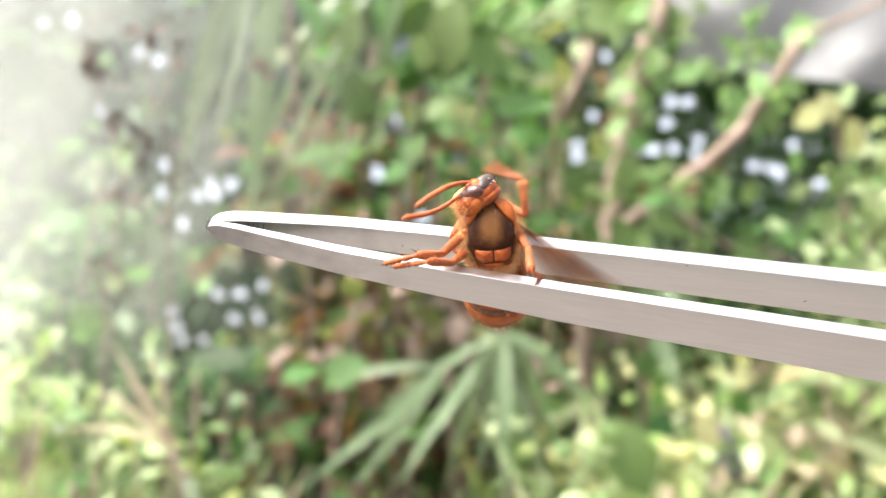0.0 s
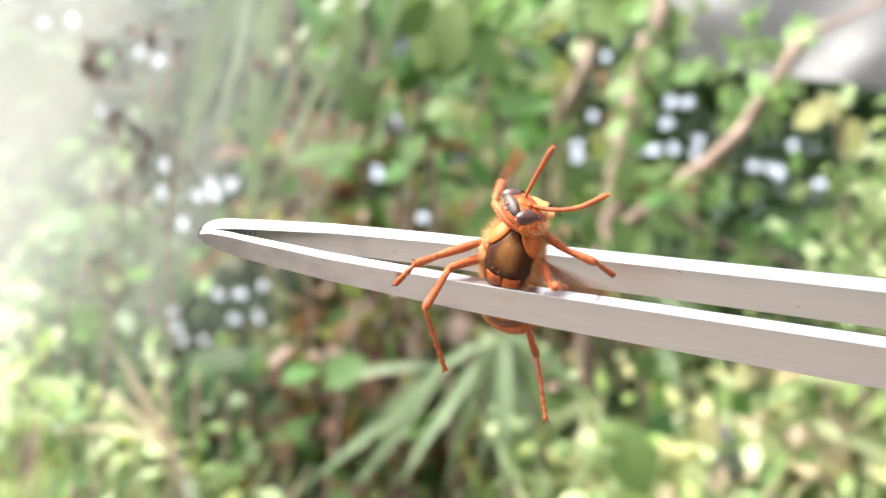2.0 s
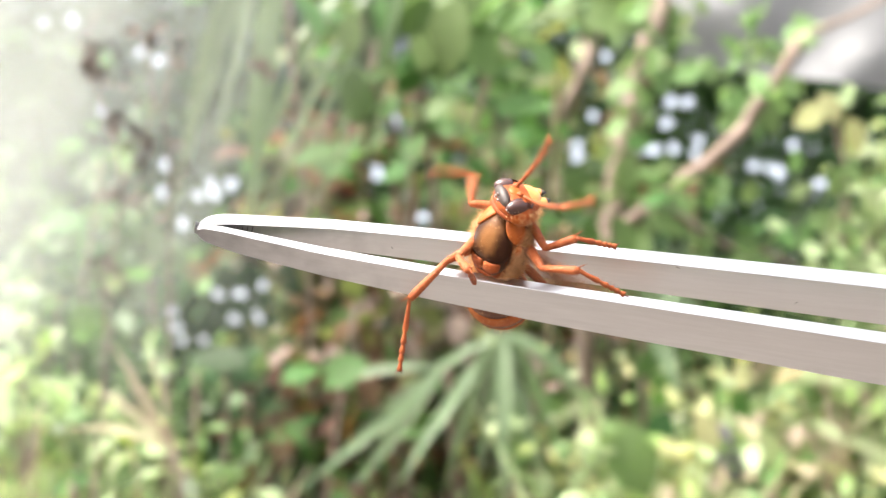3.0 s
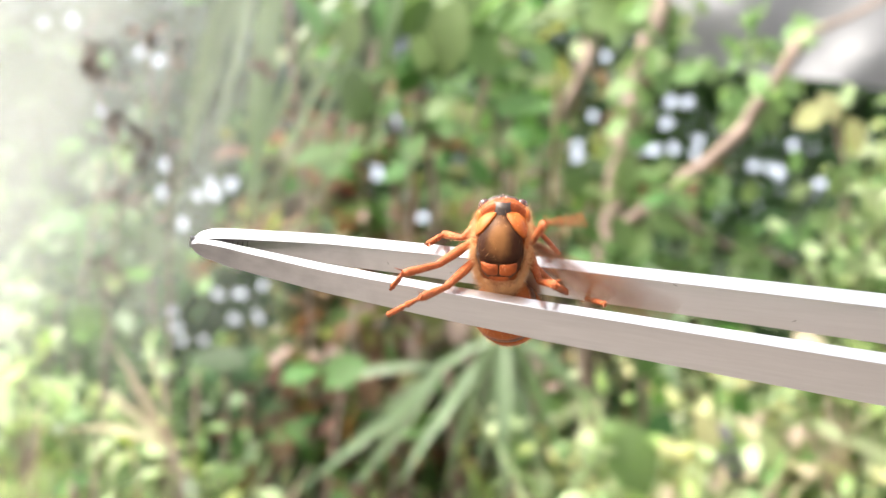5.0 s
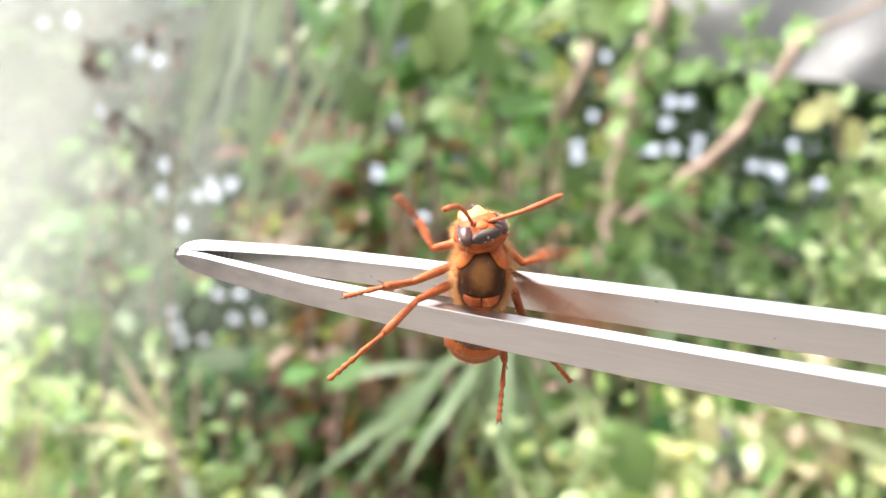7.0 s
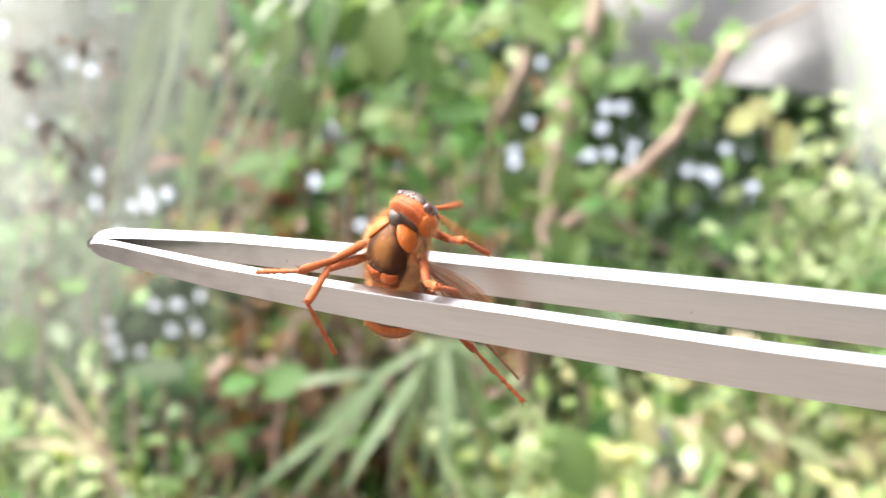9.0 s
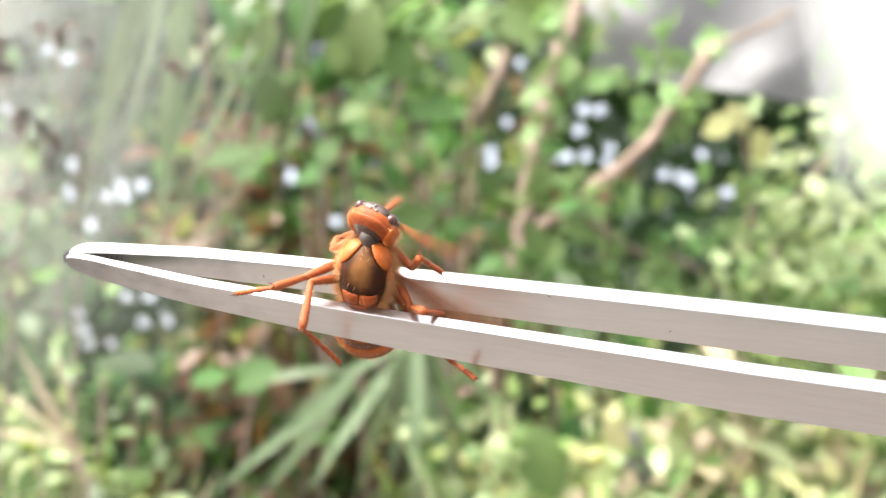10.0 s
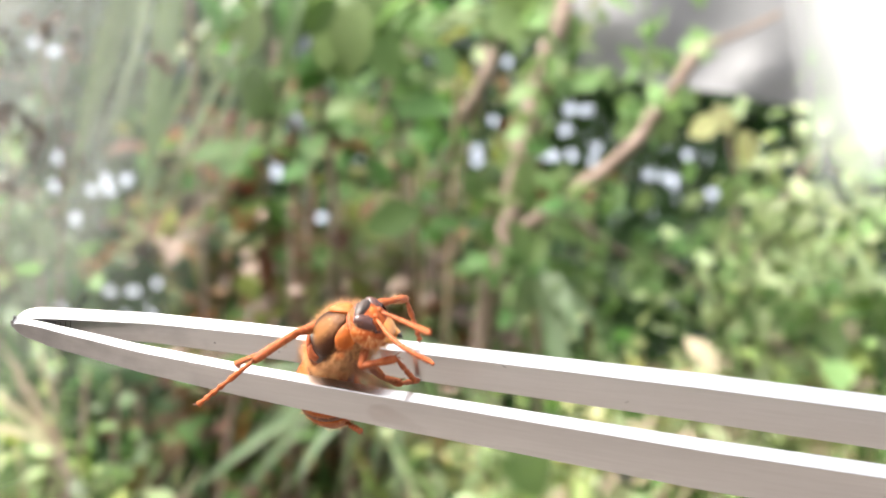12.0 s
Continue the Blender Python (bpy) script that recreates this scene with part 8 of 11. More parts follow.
    walk(legs["fore_right"][0], [
        (0, pose(0.002, 0.0021, 0.0086, 110.4, 36.3, 50.6)), (0.25, pose(0.002, 0.0021, 0.0086, 69.9, 36.4, 10.6)), (0.5, pose(0.002, 0.0021, 0.0086, 40, 17.6, -18.7)),
        (0.75, pose(0.002, 0.0021, 0.0086, 68.6, 50.2, 31.6)), (1, pose(0.002, 0.0021, 0.0086, 126.3, 41.9, 108.4)), (1.25, pose(0.002, 0.0021, 0.0086, 95.8, 55, 60.5)),
        (1.5, pose(0.002, 0.0021, 0.0086, 59.7, 47.1, 7.1)), (1.75, pose(0.002, 0.0021, 0.0086, 86.9, 56.6, 55.1)), (2, pose(0.002, 0.0021, 0.0086, 116.9, 49.7, 105.8)),
        (2.25, pose(0.002, 0.0021, 0.0086, 94.7, 52, 93.4)), (2.5, pose(0.002, 0.0021, 0.0086, 71.9, 51, 80.4)), (2.75, pose(0.002, 0.0021, 0.0086, 101, 51.5, 93.4)),
        (3, pose(0.002, 0.0021, 0.0086, 128.6, 48.1, 104.9)), (3.25, pose(0.002, 0.0021, 0.0086, 97, 51.8, 91.2)), (3.5, pose(0.002, 0.0021, 0.0086, 64.2, 50.2, 76.3)),
        (3.75, pose(0.002, 0.0021, 0.0086, 55.3, 42, 56.2)), (4, pose(0.002, 0.0021, 0.0086, 51.1, 32.3, 40.1)), (4.25, pose(0.002, 0.0021, 0.0086, 68.1, 28.5, 32.6)),
        (4.5, pose(0.002, 0.0021, 0.0086, 85, 26.8, 24.3)), (4.75, pose(0.002, 0.0021, 0.0086, 109.4, 25.3, 37.6)), (5, pose(0.002, 0.0021, 0.0086, 132.2, 19.1, 48.7)),
        (5.25, pose(0.002, 0.0021, 0.0086, 91.7, 18.6, 50.1)), (5.5, pose(0.002, 0.0021, 0.0086, 51.2, 19, 51.6)), (5.75, pose(0.002, 0.0021, 0.0086, 67.5, 11.9, 39.2)),
        (6, pose(0.002, 0.0021, 0.0086, 84.6, 8.5, 25.5)), (6.25, pose(0.002, 0.0021, 0.0086, 103.3, 8.1, 31.8)), (6.5, pose(0.002, 0.0021, 0.0086, 121.7, 5.7, 37.7)),
        (6.75, pose(0.002, 0.0021, 0.0086, 122.8, -1.3, 48.7)), (7, pose(0.002, 0.0021, 0.0086, 122.5, -8.3, 59.6)), (7.25, pose(0.002, 0.0021, 0.0086, 119.9, -10.5, 63.3)),
        (7.5, pose(0.002, 0.0021, 0.0086, 117.1, -12.5, 67.2)), (7.75, pose(0.002, 0.0021, 0.0086, 119.2, -14.9, 71.7)), (8, pose(0.002, 0.0021, 0.0086, 121.2, -17.4, 76.3)),
        (8.25, pose(0.002, 0.0021, 0.0086, 115.2, -22.4, 86)), (8.5, pose(0.002, 0.0021, 0.0086, 108.1, -26.2, 96.7)), (8.75, pose(0.002, 0.0021, 0.0086, 106.8, -26.8, 98.9)),
        (8.8, pose(0.002, 0.0021, 0.0086, 106.4, -27, 99.6)), (8.9, pose(0.002, 0.0021, 0.0086, 105.7, -27.3, 100.7)), (9, pose(0.002, 0.0021, 0.0086, 105.4, -27.4, 101.2)),
        (9.25, pose(0.002, 0.0021, 0.0086, 95.7, -24.8, 85.9)), (9.5, pose(0.002, 0.0021, 0.0086, 85.8, -24.7, 70.6)), (9.75, pose(0.002, 0.0021, 0.0086, 106.6, -24.4, 67.5)),
        (10, pose(0.002, 0.0021, 0.0086, 127.3, -23.1, 64.8)), (10.25, pose(0.002, 0.0021, 0.0086, 123.9, -23.3, 65.1)), (10.5, pose(0.002, 0.0021, 0.0086, 120.5, -23.4, 65.3)),
        (10.6, pose(0.002, 0.0021, 0.0086, 115.7, -23, 64.6)), (10.7, pose(0.002, 0.0021, 0.0086, 104.4, -22.4, 62.7)), (10.75, pose(0.002, 0.0021, 0.0086, 97.6, -22.2, 61.5)),
        (10.85, pose(0.002, 0.0021, 0.0086, 84.7, -22.1, 59.1)), (11, pose(0.002, 0.0021, 0.0086, 74.8, -22.4, 57.4)), (11.25, pose(0.002, 0.0021, 0.0086, 87.6, -24.3, 44)),
        (11.35, pose(0.002, 0.0021, 0.0086, 95.1, -24.2, 36.2)), (11.45, pose(0.002, 0.0021, 0.0086, 99.9, -23.6, 31.1)), (11.5, pose(0.002, 0.0021, 0.0086, 100.6, -23.4, 30.4)),
        (11.75, pose(0.002, 0.0021, 0.0086, 111.3, -26.4, 41.9)), (12, pose(0.00139, 0.00183, 0.00878, 120.3, -35.2, 58.1)),
    ])
    walk(legs["fore_right"][1], [
        (0, pose(0.00449, -0.00107, 0.00742, -2.2, 0.9, 0)), (0.0333, pose(0.00449, -0.00107, 0.00742, -5.4, 24.8, -15.1)), (0.25, pose(0.00357, -0.00162, 0.00976, 12.2, -3.2, -0.4)),
        (0.5, pose(0.00206, -0.00077, 0.01167, 26.7, -7.1, -1.7)), (0.75, pose(0.00505, -0.00061, 0.00958, 41.2, 9.4, 9.3)), (1, pose(0.00574, 0.00159, 0.00675, 59.7, 22.1, 25.1)),
        (1.25, pose(0.00546, -0.00026, 0.00836, 65.3, 17.4, 15.5)), (1.5, pose(0.00399, -0.0013, 0.01004, 71.5, 13.6, 5.6)), (1.75, pose(0.00555, -0.00014, 0.00873, 76.4, 23, 39)),
        (2, pose(0.006, 0.00172, 0.00737, 86.6, 28.1, 75.2)), (2.25, pose(0.00619, 0.00208, 0.00839, 53.7, 28.5, 76.4)), (2.4667, pose(0.00611, 0.00243, 0.00942, -13.3, 23.2, 80.5)),
        (2.5, pose(0.00611, 0.00243, 0.00942, 20.6, 29.4, 77.2)), (2.5333, pose(0.00611, 0.00243, 0.00942, 56.7, 36.2, 78.5)), (2.75, pose(0.00615, 0.00172, 0.0081, 31.5, 29.3, 77.2)),
        (3, pose(0.00567, 0.00106, 0.00685, 42.3, 29.3, 77.1)), (3.25, pose(0.00618, 0.00179, 0.00828, 30.2, 28, 76.1)), (3.5, pose(0.00601, 0.00257, 0.00977, 18.4, 26.5, 75.3)),
        (3.75, pose(0.00576, 0.00151, 0.01038, 38.9, -22, 50)), (4, pose(0.00518, 0.00051, 0.01083, 97.3, -44.9, -11.1)), (4.25, pose(0.00473, -0.00078, 0.00998, 36.5, -31.6, 27.1)),
        (4.5, pose(0.00387, -0.00164, 0.00893, -2.7, -0.5, 36.8)), (4.75, pose(0.00394, -0.0014, 0.00734, 21.5, -0.9, 36.7)), (4.9667, pose(0.00373, -0.00065, 0.00593, 31.4, -16.2, 51)),
        (5, pose(0.00373, -0.00065, 0.00593, 45.8, -1.2, 36.5)), (5.0333, pose(0.00373, -0.00065, 0.00593, 56.5, 16.5, 25.6)), (5.25, pose(0.0052, -0.00062, 0.00848, 71.6, -13.2, 16.8)),
        (5.5, pose(0.0051, 0.00074, 0.01109, 100.8, -14.8, -6.8)), (5.75, pose(0.00471, -0.0007, 0.01017, 47.8, -11.2, 6.1)), (5.9667, pose(0.00385, -0.00165, 0.00899, -5.2, -9.2, 17.4)),
        (6, pose(0.00385, -0.00165, 0.00899, -2.7, 0.8, 11.1)), (6.0333, pose(0.00385, -0.00165, 0.00899, -1.2, 11, 5.2)), (6.25, pose(0.00404, -0.00144, 0.00765, 29.7, -10.4, 8.4)),
        (6.5, pose(0.00401, -0.00086, 0.0064, 64.1, -18.3, -0.3)), (6.75, pose(0.00469, -0.00019, 0.00633, 55.1, -4.7, 23)), (6.9667, pose(0.00522, 0.00059, 0.00637, 27.4, -7.6, 62.1)),
        (7, pose(0.00522, 0.00059, 0.00637, 52, 11.2, 44.2)), (7.0333, pose(0.00522, 0.00059, 0.00637, 73.1, 35.5, 34.1)), (7.25, pose(0.00543, 0.00081, 0.00654, 43.3, 23.3, 58)),
        (7.5, pose(0.00561, 0.00103, 0.00673, 37.3, 37, 71.4)), (7.75, pose(0.00565, 0.00145, 0.00662, 40.7, 9.8, 47.9)), (8, pose(0.00564, 0.00188, 0.00652, 54.7, -13.8, 22.6)),
        (8.25, pose(0.00584, 0.00251, 0.00695, 59.5, -7.1, 33.2)), (8.5, pose(0.0059, 0.00313, 0.00743, 65.4, -1.3, 44.2)), (8.75, pose(0.00589, 0.00326, 0.00752, 64.2, -0.2, 46.6)),
        (8.8, pose(0.00588, 0.0033, 0.00755, 63.9, 0.2, 47.3)), (8.9, pose(0.00588, 0.00336, 0.00759, 63.3, 0.8, 48.5)), (9, pose(0.00587, 0.00339, 0.00761, 63.1, 1, 49)),
        (9.25, pose(0.00618, 0.00198, 0.00822, 50.8, 14.9, 70.3)), (9.4667, pose(0.00591, 0.00059, 0.00888, 29.4, 32.3, 89.9)), (9.5, pose(0.00591, 0.00059, 0.00888, 43.7, 32.3, 90.4)),
        (9.5333, pose(0.00591, 0.00059, 0.00888, 58, 32.2, 90.9)), (9.75, pose(0.00591, 0.00102, 0.00751, 38.5, 5.8, 66.6)), (10, pose(0.00545, 0.00158, 0.00626, 44.4, -20.4, 43.7)),
        (10.25, pose(0.00555, 0.00147, 0.00645, 41.6, 3.3, 65.6)), (10.5, pose(0.00564, 0.00136, 0.00664, 48.2, 26.3, 88.8)), (10.6, pose(0.00572, 0.00112, 0.00692, 47.6, 23.8, 85.9)),
        (10.7, pose(0.0058, 0.00058, 0.00763, 46.9, 18, 79.1)), (10.75, pose(0.00576, 0.0003, 0.00808, 46.9, 14.6, 75.3)), (10.85, pose(0.00551, -0.00017, 0.00896, 47.4, 7.9, 67.9)),
        (11, pose(0.00519, -0.00044, 0.00962, 48.4, 2.9, 62.4)), (11.25, pose(0.00486, -0.00097, 0.00876, 55, 4.9, 65)), (11.35, pose(0.00459, -0.00119, 0.00826, 58.8, 6, 66.6)),
        (11.45, pose(0.00439, -0.00129, 0.00794, 61.4, 6.6, 67.7)), (11.5, pose(0.00435, -0.00131, 0.00789, 61.8, 6.7, 67.8)), (11.75, pose(0.00512, -0.00036, 0.00723, 39.9, 25.8, 91.8)),
        (12, pose(0.00511, 0.00094, 0.00705, 17.9, 50.1, 111.6)),
    ])
    walk(legs["fore_right"][2], [
        (0, pose(0.00455, -0.00091, 0.01172, -59.9, -45.1, 26.9)), (0.0333, pose(0.00632, -0.00115, 0.01131, -51.4, -22.1, 7.7)), (0.25, pose(0.00333, -0.00253, 0.01396, -83.7, -46, 30.7)),
        (0.5, pose(0.00153, -0.00269, 0.01548, -107.7, -45.7, 34.6)), (0.75, pose(0.00603, -0.00332, 0.01277, -129.7, -45.8, 34.2)), (1, pose(0.00805, -0.00142, 0.00876, -151.8, -46.1, 33.9)),
        (1.25, pose(0.00702, -0.00389, 0.01007, -159.2, -48, 32.6)), (1.5, pose(0.00471, -0.00533, 0.01137, -166.8, -50, 31.7)), (1.75, pose(0.00849, -0.00314, 0.00966, -161.7, -50.3, 31.5)),
        (2, pose(0.01018, 0.00074, 0.0076, -156.5, -50.6, 31.4)), (2.25, pose(0.00985, 0.00244, 0.01063, -135.5, -79.8, -12.8)), (2.4667, pose(0.0054, 0.00423, 0.01327, 2.2, -38.2, -149.4)),
        (2.5, pose(0.00802, 0.00403, 0.01293, -24, -65.1, -146.9)), (2.5333, pose(0.00991, 0.00309, 0.01133, -131.5, -77.5, -60.8)), (2.75, pose(0.00874, 0.00298, 0.0113, -25.9, -80.8, -122.5)),
        (3, pose(0.00884, 0.00193, 0.00962, -152.4, -81.7, 25.9)), (3.25, pose(0.0087, 0.00295, 0.01156, -23.6, -79.1, -124.3)), (3.5, pose(0.00778, 0.00399, 0.01342, -23.4, -61.8, -146.4)),
        (3.75, pose(0.00702, -0.00119, 0.01348, -151.1, -75.8, 17.3)), (4, pose(0.00474, -0.00375, 0.01044, -149.6, -37.5, 54.9)), (4.25, pose(0.00429, -0.00388, 0.01292, -60.5, -48.1, 4.5)),
        (4.5, pose(0.00373, -0.00151, 0.01322, 4.3, -14.4, -16)), (4.75, pose(0.00484, -0.0027, 0.01133, -36.2, 16.5, -24.7)), (4.9667, pose(0.00482, -0.00285, 0.00946, -73.2, 17.2, -36.9)),
        (5, pose(0.00551, -0.00316, 0.00893, -89.6, 31.5, -56)), (5.0333, pose(0.00589, -0.00358, 0.00821, -113.3, 39, -82.1)), (5.25, pose(0.00608, -0.00462, 0.0098, -117, 33.8, -44.5)),
        (5.5, pose(0.0048, -0.00348, 0.01031, -144.9, 40.3, -35.2)), (5.75, pose(0.00449, -0.00393, 0.01301, -51.9, 51.9, 54)), (5.9667, pose(0.00308, -0.00148, 0.01322, -23.1, 0.5, 94.1)),
        (6, pose(0.00387, -0.00144, 0.01329, -12.8, 0.3, 88.1)), (6.0333, pose(0.00466, -0.00148, 0.01321, -2.5, 1.2, 82.1)), (6.25, pose(0.00368, -0.00365, 0.01132, -21.2, 37.6, 76.3)),
        (6.5, pose(0.0034, -0.00473, 0.00819, -61.8, 68.6, 33.3)), (6.75, pose(0.00587, -0.00352, 0.00878, -112.6, 70.3, -47.1)), (6.9667, pose(0.00673, -0.00078, 0.01016, -86.6, 43.5, -42.8)),
        (7, pose(0.00795, -0.00148, 0.00897, -131.6, 55, -96.5)), (7.0333, pose(0.00813, -0.00241, 0.00739, -170.7, 38.5, -144.5)), (7.25, pose(0.00858, 0.00029, 0.00942, -127.3, 61.2, -82.3)),
        (7.5, pose(0.00873, 0.00215, 0.00946, -118.4, 66.6, -63.7)), (7.75, pose(0.0081, -0.00001, 0.00983, -132.2, 63.7, -73.2)), (8, pose(0.00644, -0.00159, 0.00894, -143.5, 60.1, -80.1)),
        (8.25, pose(0.00764, -0.00073, 0.00912, -151.5, 58.4, -82.3)), (8.5, pose(0.0086, 0.0003, 0.00922, -158.9, 56.5, -83.9)), (8.75, pose(0.0087, 0.0006, 0.00939, -160.3, 55.8, -84.4)),
        (8.8, pose(0.00873, 0.00069, 0.00944, -160.7, 55.6, -84.5)), (8.9, pose(0.00877, 0.00084, 0.00952, -161.3, 55.3, -84.7)), (9, pose(0.00879, 0.0009, 0.00956, -161.6, 55.1, -84.8)),
        (9.25, pose(0.00955, 0.00151, 0.01085, -114.3, 61.7, -73.5)), (9.4667, pose(0.00802, 0.00258, 0.01205, -44.6, 52.6, -34.8)), (9.5, pose(0.00886, 0.00227, 0.01151, -60.2, 61.2, -55.1)),
        (9.5333, pose(0.00953, 0.00186, 0.01082, -85.6, 65.4, -85)), (9.75, pose(0.0085, 0.00027, 0.01085, -115.4, 61.7, -80.2)), (10, pose(0.00675, -0.00134, 0.00914, -160.8, 52.8, -94.9)),
        (10.25, pose(0.00823, 0.00046, 0.00966, -155.1, 57.5, -91.5)), (10.5, pose(0.00887, 0.00256, 0.00922, -148, 62, -86.7)), (10.6, pose(0.00898, 0.00206, 0.00957, -150.8, 61.4, -87.5)),
        (10.7, pose(0.00905, 0.00089, 0.01043, -157.2, 59.8, -89)), (10.75, pose(0.00898, 0.00021, 0.01093, -160.8, 58.8, -89.8)), (10.85, pose(0.0086, -0.00099, 0.01184, -167.4, 56.9, -90.8)),
        (11, pose(0.0081, -0.0018, 0.01247, -172.2, 55.4, -91.3)), (11.25, pose(0.00814, -0.00227, 0.01122, -167.6, 64.1, -88.2)), (11.35, pose(0.00806, -0.00244, 0.01048, -163.6, 69, -85.1)),
        (11.45, pose(0.00797, -0.00251, 0.00998, -160, 72.2, -81.9)), (11.5, pose(0.00795, -0.00252, 0.00991, -159.3, 72.7, -81.3)), (11.75, pose(0.00783, 0.00116, 0.01021, -169.7, 62.2, -88.9)),
        (12, pose(0.00519, 0.00435, 0.00967, -170.1, 53.9, -82.9)),
    ])
    walk(legs["mid_right"][0], [
        (0, pose(0.0028, 0.0014, 0.006, 119.2, 15.8, 26.7)), (0.25, pose(0.0028, 0.0014, 0.006, 114.4, 19.9, 18.3)), (0.5, pose(0.0028, 0.0014, 0.006, 108.8, 23.2, 9.4)),
        (0.75, pose(0.0028, 0.0014, 0.006, 132.4, 13, 27.3)), (1, pose(0.0028, 0.0014, 0.006, 151.6, -2.6, 39.4)), (1.25, pose(0.0028, 0.0014, 0.006, 133.1, -12, 46.7)),
        (1.5, pose(0.0028, 0.0014, 0.006, 112.9, -18.4, 57)), (1.75, pose(0.0028, 0.0014, 0.006, 108.3, -14.2, 45.3)), (2, pose(0.0028, 0.0014, 0.006, 103, -10.9, 33.4)),
        (2.25, pose(0.0028, 0.0014, 0.006, 113.8, -14.5, 44.2)), (2.5, pose(0.0028, 0.0014, 0.006, 124, -19.8, 54.3)), (2.75, pose(0.0028, 0.0014, 0.006, 108.3, -20.1, 54.9)),
        (3, pose(0.0028, 0.0014, 0.006, 92.6, -20.2, 55.5)), (3.25, pose(0.0028, 0.0014, 0.006, 106.8, -20.6, 58)), (3.5, pose(0.0028, 0.0014, 0.006, 121.1, -21.6, 60.3)),
        (3.75, pose(0.00344, 0.00168, 0.00426, 144.5, -20.2, 58.8)), (4, pose(0.00409, 0.00196, 0.00252, 167.7, -18.4, 57.9)), (4.25, pose(0.00344, 0.00168, 0.00426, 143.5, -0.9, 49.9)),
        (4.5, pose(0.0028, 0.0014, 0.006, 116.5, 11.5, 35.2)), (4.75, pose(0.0028, 0.0014, 0.006, 137.1, 4.5, 44.7)), (5, pose(0.0028, 0.0014, 0.006, 156.3, -5.4, 51.1)),
        (5.25, pose(0.00348, 0.00177, 0.00459, 161.5, -15.4, 55)), (5.5, pose(0.00417, 0.00215, 0.00318, 166.2, -25.7, 58.2)), (5.75, pose(0.00348, 0.00177, 0.00459, 142.5, -5.3, 48.1)),
        (5.9667, pose(0.0028, 0.0014, 0.006, 112.4, 3.8, 30.3)), (6, pose(0.0028, 0.0014, 0.006, 119.2, 15, 31.4)), (6.0333, pose(0.0028, 0.0014, 0.006, 126.7, 26, 34)),
        (6.25, pose(0.0028, 0.0014, 0.006, 119.9, 3.2, 41.7)), (6.5, pose(0.0028, 0.0014, 0.006, 123.2, -3.3, 52.3)), (6.75, pose(0.0033, 0.00154, 0.00452, 145, -7.9, 57.1)),
        (7, pose(0.00379, 0.00168, 0.00303, 166.8, -14, 59.9)), (7.25, pose(0.0033, 0.00154, 0.00452, 128.7, -11.2, 58.1)), (7.5, pose(0.0028, 0.0014, 0.006, 90.8, -10.1, 55)),
        (7.75, pose(0.0028, 0.0014, 0.006, 113.4, -10.2, 55.4)), (8, pose(0.0028, 0.0014, 0.006, 136, -10.5, 55.8)), (8.25, pose(0.0028, 0.0014, 0.006, 124.9, -3, 46.9)),
        (8.5, pose(0.0028, 0.0014, 0.006, 112.7, 2.6, 36.7)), (8.75, pose(0.0028, 0.0014, 0.006, 110.7, 1.6, 39.4)), (8.8, pose(0.0028, 0.0014, 0.006, 110.1, 1.3, 40.2)),
        (8.9, pose(0.0028, 0.0014, 0.006, 109.1, 0.8, 41.6)), (9, pose(0.0028, 0.0014, 0.006, 108.6, 0.6, 42.1)), (9.25, pose(0.00361, 0.0014, 0.00417, 134.7, -4.9, 51)),
        (9.5, pose(0.00442, 0.0014, 0.00234, 160.3, -13.6, 56.6)), (9.75, pose(0.00361, 0.0014, 0.00417, 150.1, -11.3, 55.5)), (10, pose(0.0028, 0.0014, 0.006, 139.9, -9.1, 54)),
        (10.25, pose(0.00302, 0.00221, 0.00506, 162.6, -24.2, 62.6)), (10.5, pose(0.00325, 0.00301, 0.00413, -173.4, -41.3, 64.5)), (10.6, pose(0.0032, 0.00284, 0.00432, 174.5, -35.3, 64.6)),
        (10.7, pose(0.00309, 0.00244, 0.00479, 148.1, -21.9, 59.4)), (10.75, pose(0.00302, 0.00221, 0.00506, 132.7, -15.4, 53.7)), (10.85, pose(0.0029, 0.00175, 0.0056, 102.4, -7.9, 39.1)),
        (11, pose(0.0028, 0.0014, 0.006, 79, -7.8, 26.7)), (11.25, pose(0.0028, 0.0014, 0.006, 85.4, -6.9, 32.9)), (11.35, pose(0.0028, 0.0014, 0.006, 89, -6.7, 36.4)),
        (11.45, pose(0.0028, 0.0014, 0.006, 91.4, -6.8, 38.7)), (11.5, pose(0.0028, 0.0014, 0.006, 91.8, -6.8, 39)), (11.75, pose(0.00276, 0.00269, 0.00497, 141.6, -20.6, 66.7)),
        (12, pose(0.00219, 0.00398, 0.00425, -170.4, -53.3, 82)),
    ])
